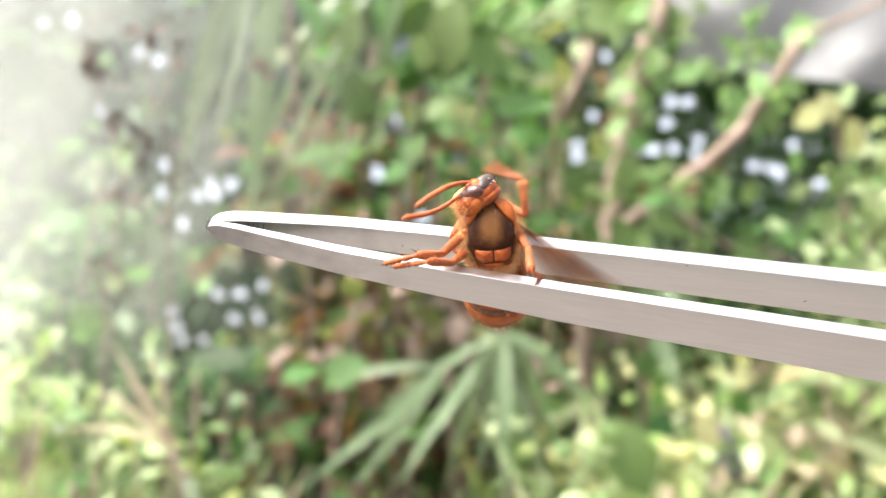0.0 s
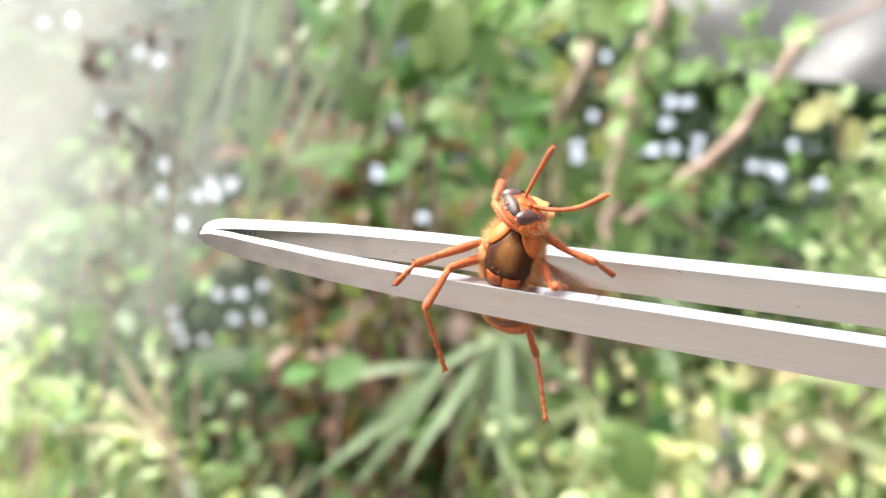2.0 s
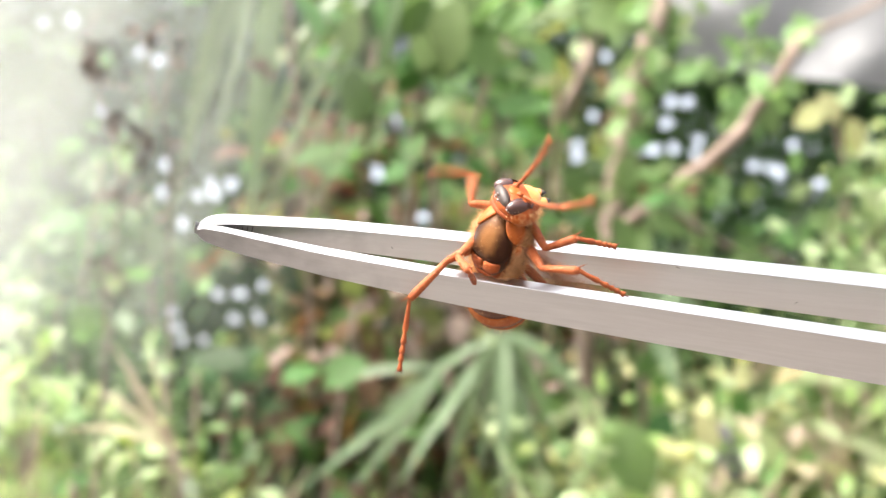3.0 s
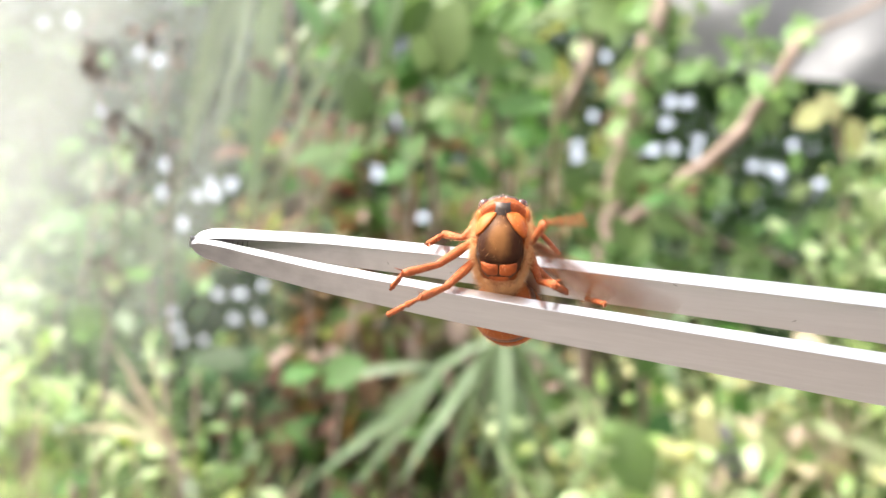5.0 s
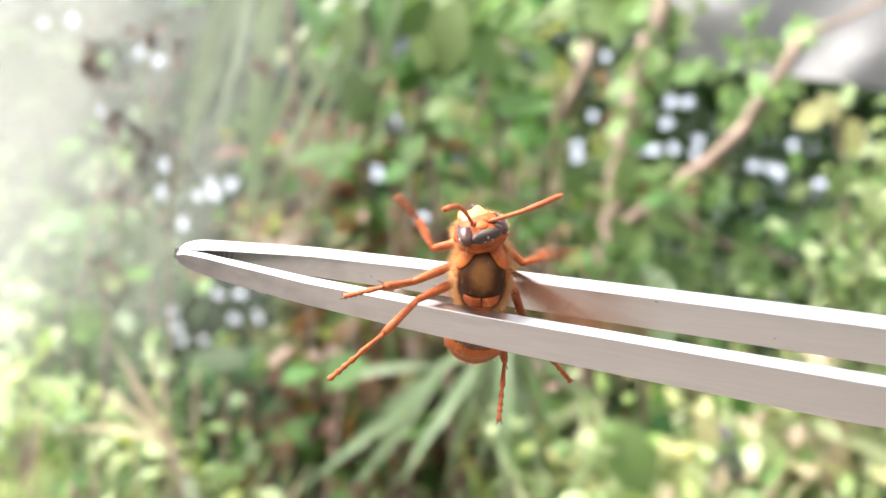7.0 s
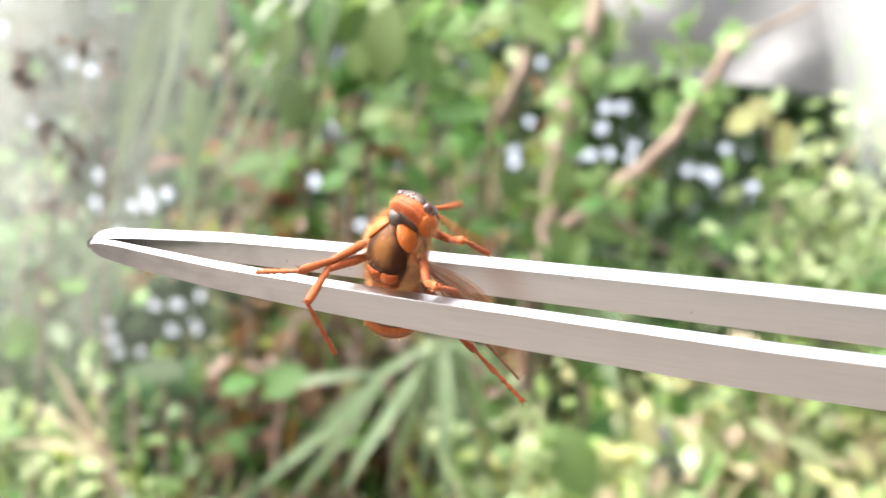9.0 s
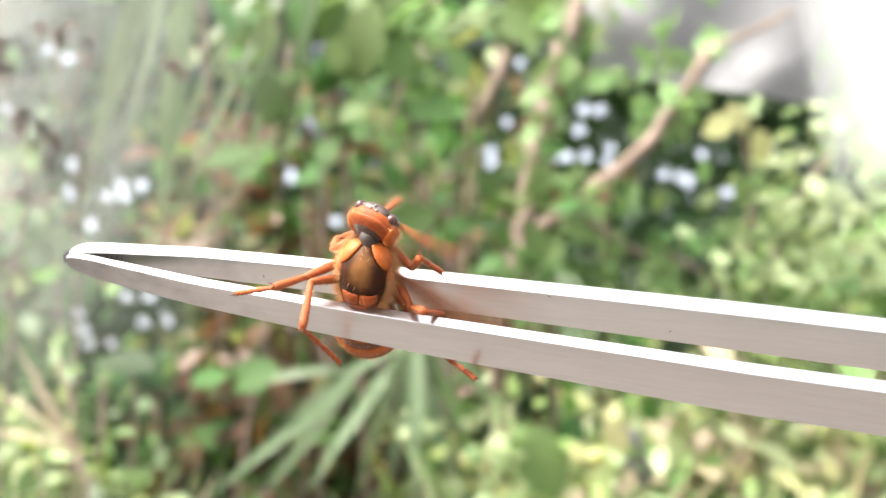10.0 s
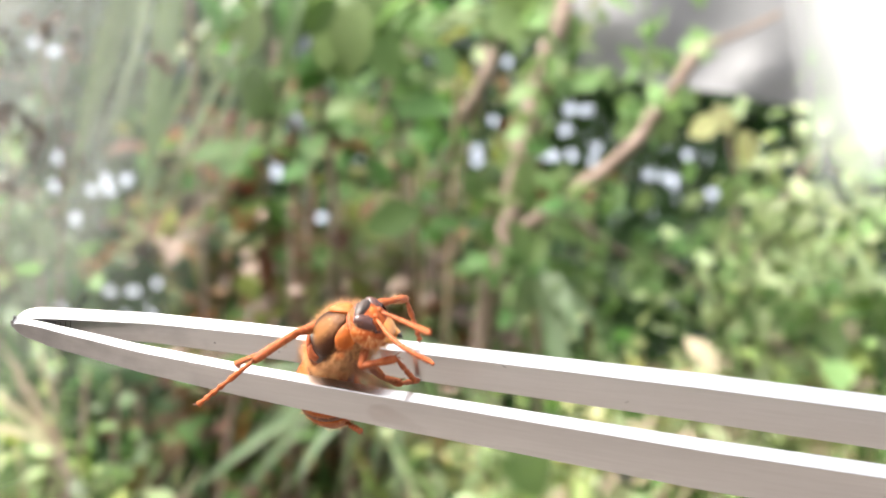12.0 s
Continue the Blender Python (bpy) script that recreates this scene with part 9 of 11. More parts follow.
    walk(legs["mid_right"][1], [
        (0, pose(0.00433, -0.0033, 0.00337, 117.5, -2.3, -3.8)), (0.25, pose(0.00366, -0.00369, 0.00383, 95.4, -4.7, 4.1)), (0.5, pose(0.00296, -0.00395, 0.00434, 73.3, -3.9, 12.4)),
        (0.75, pose(0.00394, -0.00267, 0.00232, 78.4, -1.5, 21.8)), (1, pose(0.00467, -0.00052, 0.00108, 83.8, -0, 31.3)), (1.25, pose(0.00632, -0.00082, 0.00225, 78.2, -1.2, 23.3)),
        (1.5, pose(0.0075, -0.00083, 0.00393, 72.8, -3.3, 15.6)), (1.75, pose(0.00688, -0.00204, 0.00429, 65.6, -3, 16.1)), (2, pose(0.006, -0.00302, 0.00477, 58.5, -2.7, 16.7)),
        (2.25, pose(0.00678, -0.00188, 0.00381, 79.5, 3.6, 33)), (2.5, pose(0.00719, -0.00044, 0.00305, 101.6, 3.4, 50.6)), (2.75, pose(0.0075, -0.00116, 0.00435, 83.9, 2.4, 70.4)),
        (3, pose(0.00746, -0.00169, 0.00576, 67, 7.5, 89.7)), (3.25, pose(0.00765, -0.00095, 0.00448, 83.3, 2.5, 71.3)), (3.5, pose(0.00749, -0.00005, 0.00331, 100.3, 3.2, 52.2)),
        (3.75, pose(0.00704, 0.00134, -0.00002, 116.5, 2.8, 53.4)), (4, pose(0.00601, 0.00279, -0.00267, 132.7, 2.1, 54.4)), (4.25, pose(0.00604, -0.00041, -0.00024, 120.2, 0.1, 57.1)),
        (4.5, pose(0.00528, -0.00298, 0.00355, 107.6, -1.3, 60.2)), (4.75, pose(0.00525, -0.00154, 0.00191, 95.4, 2, 44.3)), (5, pose(0.00485, 0.00036, 0.00089, 82.8, 1.7, 28.2)),
        (5.25, pose(0.00575, 0.00191, -0.00053, 108.6, 0.4, 41.7)), (5.5, pose(0.00654, 0.00345, -0.00173, 133.5, -6.6, 53.3)), (5.75, pose(0.00629, -0.0002, 0.00016, 121.3, -7.8, 54.8)),
        (5.9667, pose(0.00529, -0.00314, 0.00387, 104, -12, 57.6)), (6, pose(0.00474, -0.00314, 0.00336, 115, -4.8, 56)), (6.0333, pose(0.0041, -0.00314, 0.00299, 125.7, 2.5, 55.8)),
        (6.25, pose(0.00591, -0.00233, 0.00321, 111.1, -5.2, 47.2)), (6.5, pose(0.00662, -0.00133, 0.00294, 112.5, -1.5, 37.9)), (6.75, pose(0.00634, 0.00033, -0.00003, 122.7, -2.7, 40.1)),
        (7, pose(0.00556, 0.00218, -0.00226, 132.8, -4.2, 42.1)), (7.25, pose(0.00737, -0.00019, 0.00108, 101.2, -18.3, 69.8)), (7.5, pose(0.00739, -0.0018, 0.00592, 65.9, -14.8, 101.4)),
        (7.75, pose(0.00725, -0.00119, 0.00381, 64.9, -28, 71.2)), (8, pose(0.00643, -0.00018, 0.00204, 72.5, -39.7, 36.3)), (8.25, pose(0.00627, -0.00162, 0.0028, 68.2, -37, 46.1)),
        (8.5, pose(0.00581, -0.0028, 0.00384, 64.6, -33.7, 55.2)), (8.75, pose(0.00608, -0.00268, 0.00402, 63, -32.7, 57.7)), (8.8, pose(0.00616, -0.00264, 0.00408, 62.5, -32.3, 58.5)),
        (8.9, pose(0.00629, -0.00258, 0.00417, 61.7, -31.8, 59.7)), (9, pose(0.00634, -0.00255, 0.00421, 61.4, -31.6, 60.2)), (9.25, pose(0.00691, -0.00085, 0.00024, 101.1, -34.2, 40.3)),
        (9.5, pose(0.00668, 0.0014, -0.00278, 138.4, -25.7, 23.4)), (9.75, pose(0.00645, 0.0006, -0.00059, 102.9, -30.9, 33.3)), (10, pose(0.00612, -0.00017, 0.00177, 66.2, -29.9, 44.9)),
        (10.25, pose(0.00552, 0.00338, 0.00019, 64.3, -26.8, 52.5)), (10.5, pose(0.00424, 0.0066, -0.00005, 63, -23.5, 59.8)), (10.6, pose(0.00507, 0.00552, -0.00023, 62.2, -23.5, 60)),
        (10.7, pose(0.00654, 0.00247, 0.00038, 60.4, -23.2, 60.5)), (10.75, pose(0.00694, 0.00058, 0.0014, 59.4, -23.1, 60.8)), (10.85, pose(0.00648, -0.00239, 0.0044, 57.4, -22.8, 61.3)),
        (11, pose(0.00514, -0.00358, 0.00706, 55.8, -22.6, 61.7)), (11.25, pose(0.00578, -0.00332, 0.00645, 61.4, -20.4, 65.5)), (11.35, pose(0.00611, -0.00312, 0.0061, 64.6, -19.3, 67.8)),
        (11.45, pose(0.00631, -0.00296, 0.00586, 66.7, -18.6, 69.3)), (11.5, pose(0.00634, -0.00293, 0.00583, 67.1, -18.5, 69.5)), (11.75, pose(0.00656, 0.00273, 0.00086, 54.4, -13.4, 79)),
        (12, pose(0.00188, 0.0085, 0.00095, 39.9, -9.2, 91.9)),
    ])
    walk(legs["mid_right"][2], [
        (0, pose(0.00413, -0.00773, 0.00106, -105.4, 14.4, -18.8)), (0.25, pose(0.00405, -0.00865, 0.00336, -116.6, 11.3, -27)), (0.5, pose(0.0039, -0.00864, 0.00578, -127.2, 6.7, -34.3)),
        (0.75, pose(0.00573, -0.00722, 0.00333, -117.5, 10.4, -28.4)), (1, pose(0.00725, -0.00476, 0.00162, -107.3, 13.1, -21.9)), (1.25, pose(0.00824, -0.00533, 0.00328, -121.8, 9.4, -30.1)),
        (1.5, pose(0.0087, -0.00546, 0.00541, -135.6, 3.8, -37.1)), (1.75, pose(0.00804, -0.00644, 0.00635, -129.7, 12.4, -27.7)), (2, pose(0.00711, -0.00714, 0.00738, -122.3, 19.8, -17.1)),
        (2.25, pose(0.0095, -0.00597, 0.00472, -124.4, 9.1, -33.8)), (2.5, pose(0.01094, -0.0036, 0.00205, -123.4, -1.7, -49.8)), (2.75, pose(0.01219, -0.00281, 0.00487, -116.1, -1, -48.6)),
        (3, pose(0.01207, -0.00146, 0.0077, -108.7, -0.4, -47.2)), (3.25, pose(0.01236, -0.00252, 0.00506, -114.1, -0.6, -47.6)), (3.5, pose(0.01135, -0.0031, 0.00242, -119.5, -0.8, -48.1)),
        (3.75, pose(0.01057, -0.00141, -0.00225, -134.8, -17.2, -69.7)), (4, pose(0.00893, 0.00055, -0.00606, -144.4, -37.9, -89.2)), (4.25, pose(0.00967, -0.00276, -0.00275, -125.7, -32.5, -82.6)),
        (4.5, pose(0.00943, -0.00533, 0.00204, -107.3, -29.1, -74.6)), (4.75, pose(0.00872, -0.00511, 0.00144, -111.9, -17, -39.1)), (5, pose(0.00721, -0.004, 0.00152, -108.5, -4.7, -6)),
        (5.25, pose(0.00889, -0.00164, -0.00213, -141.2, -21.8, -30.6)), (5.5, pose(0.00969, 0.0016, -0.00514, -171.2, -48.8, -45)), (5.75, pose(0.00999, -0.00237, -0.00241, -148.5, -53.3, -47.7)),
        (5.9667, pose(0.00951, -0.00554, 0.00269, -113.4, -60, -61.8)), (6, pose(0.0086, -0.00554, 0.00127, -132.3, -52.3, -46)), (6.0333, pose(0.00738, -0.00554, 0.00009, -145, -42.4, -36.6)),
        (6.25, pose(0.00945, -0.00538, 0.00142, -125.6, -46.2, -29.2)), (6.5, pose(0.0095, -0.00494, 0.00102, -122.3, -35.9, -9)), (6.75, pose(0.00914, -0.00281, -0.00273, -145.8, -35.9, -9)),
        (7, pose(0.0082, -0.00037, -0.00564, -169.4, -35.8, -8.9)), (7.25, pose(0.01207, -0.0016, 0.00016, -148.9, -43.8, -12.9)), (7.5, pose(0.01197, -0.00141, 0.0079, -124.7, -50.1, -21.5)),
        (7.75, pose(0.01122, -0.0036, 0.00569, -116.9, -46.5, -12.4)), (8, pose(0.00848, -0.00459, 0.0032, -108.9, -43.7, -3.1)), (8.25, pose(0.00883, -0.00564, 0.00429, -116.8, -39.5, 10.1)),
        (8.5, pose(0.00884, -0.00635, 0.00562, -122.9, -34.2, 21.7)), (8.75, pose(0.00919, -0.0061, 0.00593, -124.3, -33.2, 23.5)), (8.8, pose(0.0093, -0.00602, 0.00603, -124.6, -32.9, 24)),
        (8.9, pose(0.00946, -0.00588, 0.00618, -125.3, -32.4, 24.8)), (9, pose(0.00953, -0.00582, 0.00625, -125.5, -32.2, 25.2)), (9.25, pose(0.0105, -0.00424, -0.00055, -154.3, -18.1, 38.2)),
        (9.5, pose(0.00949, -0.001, -0.00615, -178.3, -0.3, 42.5)), (9.75, pose(0.0096, -0.00316, -0.00155, -159.1, -25.9, 37.3)), (10, pose(0.00863, -0.00412, 0.00352, -129.6, -47.3, 18.4)),
        (10.25, pose(0.0085, -0.00014, 0.00212, -124.1, -42, 28.4)), (10.5, pose(0.00764, 0.00358, 0.00203, -117.9, -37.4, 38.3)), (10.6, pose(0.00844, 0.00251, 0.00191, -120.5, -36.8, 39.7)),
        (10.7, pose(0.00985, -0.00052, 0.00264, -126.6, -35.2, 42.7)), (10.75, pose(0.01021, -0.00239, 0.00375, -130.1, -34.1, 44.4)), (10.85, pose(0.00967, -0.00533, 0.00689, -136.5, -31.8, 47.3)),
        (11, pose(0.00827, -0.00649, 0.00966, -141.2, -29.8, 49.3)), (11.25, pose(0.00943, -0.0059, 0.00869, -131.5, -35.6, 42.7)), (11.35, pose(0.01003, -0.00548, 0.00812, -125.3, -38.5, 38.3)),
        (11.45, pose(0.01039, -0.00517, 0.00773, -120.9, -40.1, 35)), (11.5, pose(0.01044, -0.00512, 0.00768, -120.3, -40.3, 34.5)), (11.75, pose(0.01042, 0.00129, 0.00369, -122.4, -37, 41.4)),
        (12, pose(0.00509, 0.00799, 0.00474, -124.7, -37.6, 52.8)),
    ])
    walk(legs["hind_right"][0], [
        (0, pose(0.00251, 0.00063, 0.00444, -159.6, 13.3, -65.8)), (0.25, pose(0.00305, 0.00077, 0.00312, -158, 3, -69.8)), (0.5, pose(0.00359, 0.00091, 0.00181, -155.6, -7.1, -74.1)),
        (0.75, pose(0.00372, 0.00113, 0.0019, -150.1, -3.1, -72.1)), (1, pose(0.00384, 0.00134, 0.00198, -144.5, 0.6, -69.7)), (1.25, pose(0.00344, 0.00111, 0.00218, -155.5, -2.3, -71.4)),
        (1.5, pose(0.00304, 0.00088, 0.00238, -166.5, -5.4, -72.4)), (1.75, pose(0.00311, 0.00092, 0.00172, -168.1, -3.7, -72)), (2, pose(0.00319, 0.00096, 0.00106, -169.7, -2, -71.7)),
        (2.25, pose(0.00311, 0.00101, 0.00186, -165, -0.2, -71.3)), (2.5, pose(0.00304, 0.00105, 0.00266, -160.3, 1.5, -70.8)), (2.75, pose(0.00301, 0.00133, 0.00289, -150.1, 18.2, -63)),
        (3, pose(0.00298, 0.00162, 0.00312, -135.8, 32.9, -50.7)), (3.25, pose(0.003, 0.00134, 0.00305, -146.9, 19.4, -62.7)), (3.5, pose(0.00301, 0.00106, 0.00298, -154.4, 4.4, -71.3)),
        (3.75, pose(0.00332, 0.00111, 0.00234, -154.3, 2, -72.5)), (4, pose(0.00364, 0.00116, 0.00169, -154.2, -0.5, -73.6)), (4.25, pose(0.00234, 0.00037, 0.00309, -133.5, 8.7, -66.9)),
        (4.5, pose(0.00105, -0.00042, 0.00449, -111.3, 14.8, -57.1)), (4.75, pose(0.00192, 0.00028, 0.00404, -121.3, 13.2, -60.5)), (5, pose(0.0028, 0.00097, 0.0036, -131.1, 11, -63.6)),
        (5.25, pose(0.00323, 0.00114, 0.00287, -138.9, 7.1, -67.5)), (5.5, pose(0.00366, 0.00131, 0.00214, -146.3, 2.7, -70.9)), (5.75, pose(0.00233, 0.00036, 0.0034, -130.7, 10.2, -64.2)),
        (6, pose(0.00099, -0.0006, 0.00466, -113.8, 15.6, -55.5)), (6.25, pose(0.00171, -0.00003, 0.0046, -133.8, 14, -57.9)), (6.5, pose(0.00242, 0.00053, 0.00455, -153.6, 11.7, -59.7)),
        (6.75, pose(0.00256, 0.00074, 0.00378, -165.9, 7.9, -61.1)), (7, pose(0.0027, 0.00095, 0.00301, -178.1, 4, -61.7)), (7.25, pose(0.00286, 0.00129, 0.00297, -160.6, 16.3, -59.3)),
        (7.5, pose(0.00301, 0.00164, 0.00294, -141.1, 27.4, -52.7)), (7.75, pose(0.00365, 0.00165, 0.0026, -136.1, 17.7, -61.9)), (8, pose(0.00428, 0.00166, 0.00227, -129.8, 8.9, -71.5)),
        (8.25, pose(0.00403, 0.00181, 0.00169, -141, 10.7, -69.8)), (8.5, pose(0.00378, 0.00196, 0.00111, -152.3, 12.7, -68.4)), (8.75, pose(0.00385, 0.00197, 0.00108, -151.5, 12.4, -68.6)),
        (8.8, pose(0.00387, 0.00197, 0.00107, -151.3, 12.3, -68.6)), (8.9, pose(0.0039, 0.00197, 0.00105, -150.9, 12.1, -68.7)), (9, pose(0.00391, 0.00198, 0.00105, -150.7, 12, -68.8)),
        (9.25, pose(0.00366, 0.00126, 0.00069, -160.8, 2, -73.3)), (9.5, pose(0.0034, 0.00055, 0.00032, -170.1, -8.6, -76.1)), (9.75, pose(0.00382, 0.00103, 0.00106, -154.7, -2.9, -74.3)),
        (10, pose(0.00424, 0.0015, 0.0018, -139, 2.1, -71)), (10.25, pose(0.00402, 0.00201, 0.00153, -142.5, 9.9, -64.6)), (10.5, pose(0.0038, 0.00252, 0.00125, -145.2, 18.1, -58.4)),
        (10.6, pose(0.00367, 0.00234, 0.00122, -149.4, 16.4, -59.6)), (10.7, pose(0.00336, 0.00192, 0.00113, -159.1, 12.1, -61.7)), (10.75, pose(0.00318, 0.00167, 0.00107, -164.8, 9.4, -62.6)),
        (10.85, pose(0.00282, 0.00118, 0.00097, -175.4, 4, -63.6)), (11, pose(0.00255, 0.00082, 0.0009, 176.5, -0.2, -63.6)), (11.25, pose(0.00264, 0.00081, 0.00238, -178.4, 15.2, -63.9)),
        (11.35, pose(0.00269, 0.00081, 0.00322, -175.4, 24, -63.4)), (11.45, pose(0.00272, 0.00081, 0.00377, -173.2, 29.8, -62.7)), (11.5, pose(0.00272, 0.00081, 0.00386, -172.9, 30.6, -62.6)),
        (11.75, pose(0.00269, 0.0011, 0.00315, -172.6, 25.5, -63.3)), (12, pose(0.00241, 0.00148, 0.00264, -168, 21.2, -58.2)),
    ])
    walk(legs["hind_right"][1], [
        (0, pose(0.00403, 0.00287, -0.00158, -126.2, 7.5, -14.7)), (0.25, pose(0.00527, 0.00193, -0.00298, -141.1, -4.7, -27.4)), (0.5, pose(0.00642, 0.00094, -0.00415, -153.6, -19.5, -37)),
        (0.75, pose(0.00694, 0.00184, -0.00382, -139.5, -16.6, -35)), (1, pose(0.00742, 0.00272, -0.00339, -125.5, -14.2, -32.3)), (1.25, pose(0.0061, 0.00176, -0.00382, -136.5, -16, -34.4)),
        (1.5, pose(0.00469, 0.00077, -0.00401, -147.5, -18.1, -36.2)), (1.75, pose(0.00453, 0.00095, -0.00472, -148.1, -10.2, -31)), (2, pose(0.00438, 0.00112, -0.00543, -148.1, -2.2, -26)),
        (2.25, pose(0.00474, 0.00153, -0.00452, -155.7, 7.9, -20.6)), (2.5, pose(0.00509, 0.00193, -0.00355, -162.6, 18.7, -16.4)), (2.75, pose(0.00513, 0.00442, -0.00254, -140.7, 22.4, -14.3)),
        (3, pose(0.00492, 0.00652, -0.00086, -118.1, 25, -10.8)), (3.25, pose(0.00536, 0.00463, -0.00216, -139.1, 22.4, -14.4)), (3.5, pose(0.00556, 0.00241, -0.00295, -159.4, 18.7, -16.7)),
        (3.75, pose(0.00599, 0.00217, -0.00361, -164.2, -5.7, -24.8)), (4, pose(0.00641, 0.00192, -0.00425, -165.9, -30.5, -31.7)), (4.25, pose(0.00648, 0.00288, -0.0014, -143, -30.9, -31.9)),
        (4.5, pose(0.00588, 0.00344, 0.00218, -120, -31.3, -32.4)), (4.75, pose(0.00645, 0.00373, 0.00071, -116.3, -27.9, -25.1)), (5, pose(0.00688, 0.00392, -0.00066, -112.4, -24.9, -17.8)),
        (5.25, pose(0.007, 0.00336, -0.00207, -137.4, -27.8, -22.4)), (5.5, pose(0.00703, 0.00275, -0.00335, -163, -32.1, -25.2)), (5.75, pose(0.0065, 0.00322, -0.00083, -143.7, -33.4, -26)),
        (6, pose(0.00556, 0.00342, 0.00209, -124, -34.4, -27.3)), (6.25, pose(0.00516, 0.00343, 0.00017, -123.5, -25.3, -11.7)), (6.5, pose(0.00435, 0.00305, -0.00124, -120.5, -16.7, 3)),
        (6.75, pose(0.00354, 0.00229, -0.00256, -144.8, -13.8, 6.3)), (7, pose(0.00268, 0.00146, -0.00357, -168.5, -9.8, 8.1)), (7.25, pose(0.00385, 0.00392, -0.003, -144.8, -10.2, 7.9)),
        (7.5, pose(0.00488, 0.00603, -0.00162, -121.1, -10.6, 7.5)), (7.75, pose(0.007, 0.00508, -0.00193, -130.4, -20.3, -6.4)), (8, pose(0.00888, 0.00389, -0.00191, -137.5, -31.8, -19.6)),
        (8.25, pose(0.00759, 0.00414, -0.00335, -140.1, -29.3, -17.1)), (8.5, pose(0.00616, 0.00429, -0.00459, -142.6, -26.7, -14.7)), (8.75, pose(0.00633, 0.00427, -0.00459, -142.8, -26.5, -14.6)),
        (8.8, pose(0.00638, 0.00427, -0.00459, -142.9, -26.5, -14.5)), (8.9, pose(0.00646, 0.00426, -0.00459, -143, -26.4, -14.5)), (9, pose(0.00649, 0.00426, -0.00459, -143.1, -26.4, -14.4)),
        (9.25, pose(0.00568, 0.0021, -0.00554, -165.2, -38.2, -21.2)), (9.5, pose(0.00473, -0.00012, -0.00611, 169.6, -51.2, -21.9)), (9.75, pose(0.00662, 0.0015, -0.00489, -167.6, -39.4, -21.6)),
        (10, pose(0.00827, 0.00308, -0.00318, -147.7, -28.6, -16.2)), (10.25, pose(0.00726, 0.00455, -0.00363, -134.4, -41.3, -28.7)), (10.5, pose(0.00613, 0.00592, -0.0039, -114.3, -50.7, -48.2)),
        (10.6, pose(0.00576, 0.00542, -0.00423, -122.5, -48.7, -42.6)), (10.7, pose(0.00482, 0.00417, -0.0049, -139.5, -42.3, -32.2)), (10.75, pose(0.00424, 0.00338, -0.00521, -148.1, -37.6, -27.7)),
        (10.85, pose(0.00309, 0.00183, -0.00559, -162, -27.6, -22.1)), (11, pose(0.00221, 0.00062, -0.00569, -171.2, -19.3, -20)), (11.25, pose(0.00204, 0.00245, -0.00399, -163.5, 1.4, -15.3)),
        (11.35, pose(0.00196, 0.00344, -0.0028, -158.3, 12.8, -11.4)), (11.45, pose(0.00192, 0.00406, -0.00192, -154.3, 20.2, -8)), (11.5, pose(0.00192, 0.00415, -0.00178, -153.6, 21.2, -7.4)),
        (11.75, pose(0.00219, 0.00401, -0.00276, -154.2, 15.7, -10.3)), (12, pose(0.00233, 0.00419, -0.00337, -151.2, 7.7, -8.1)),
    ])
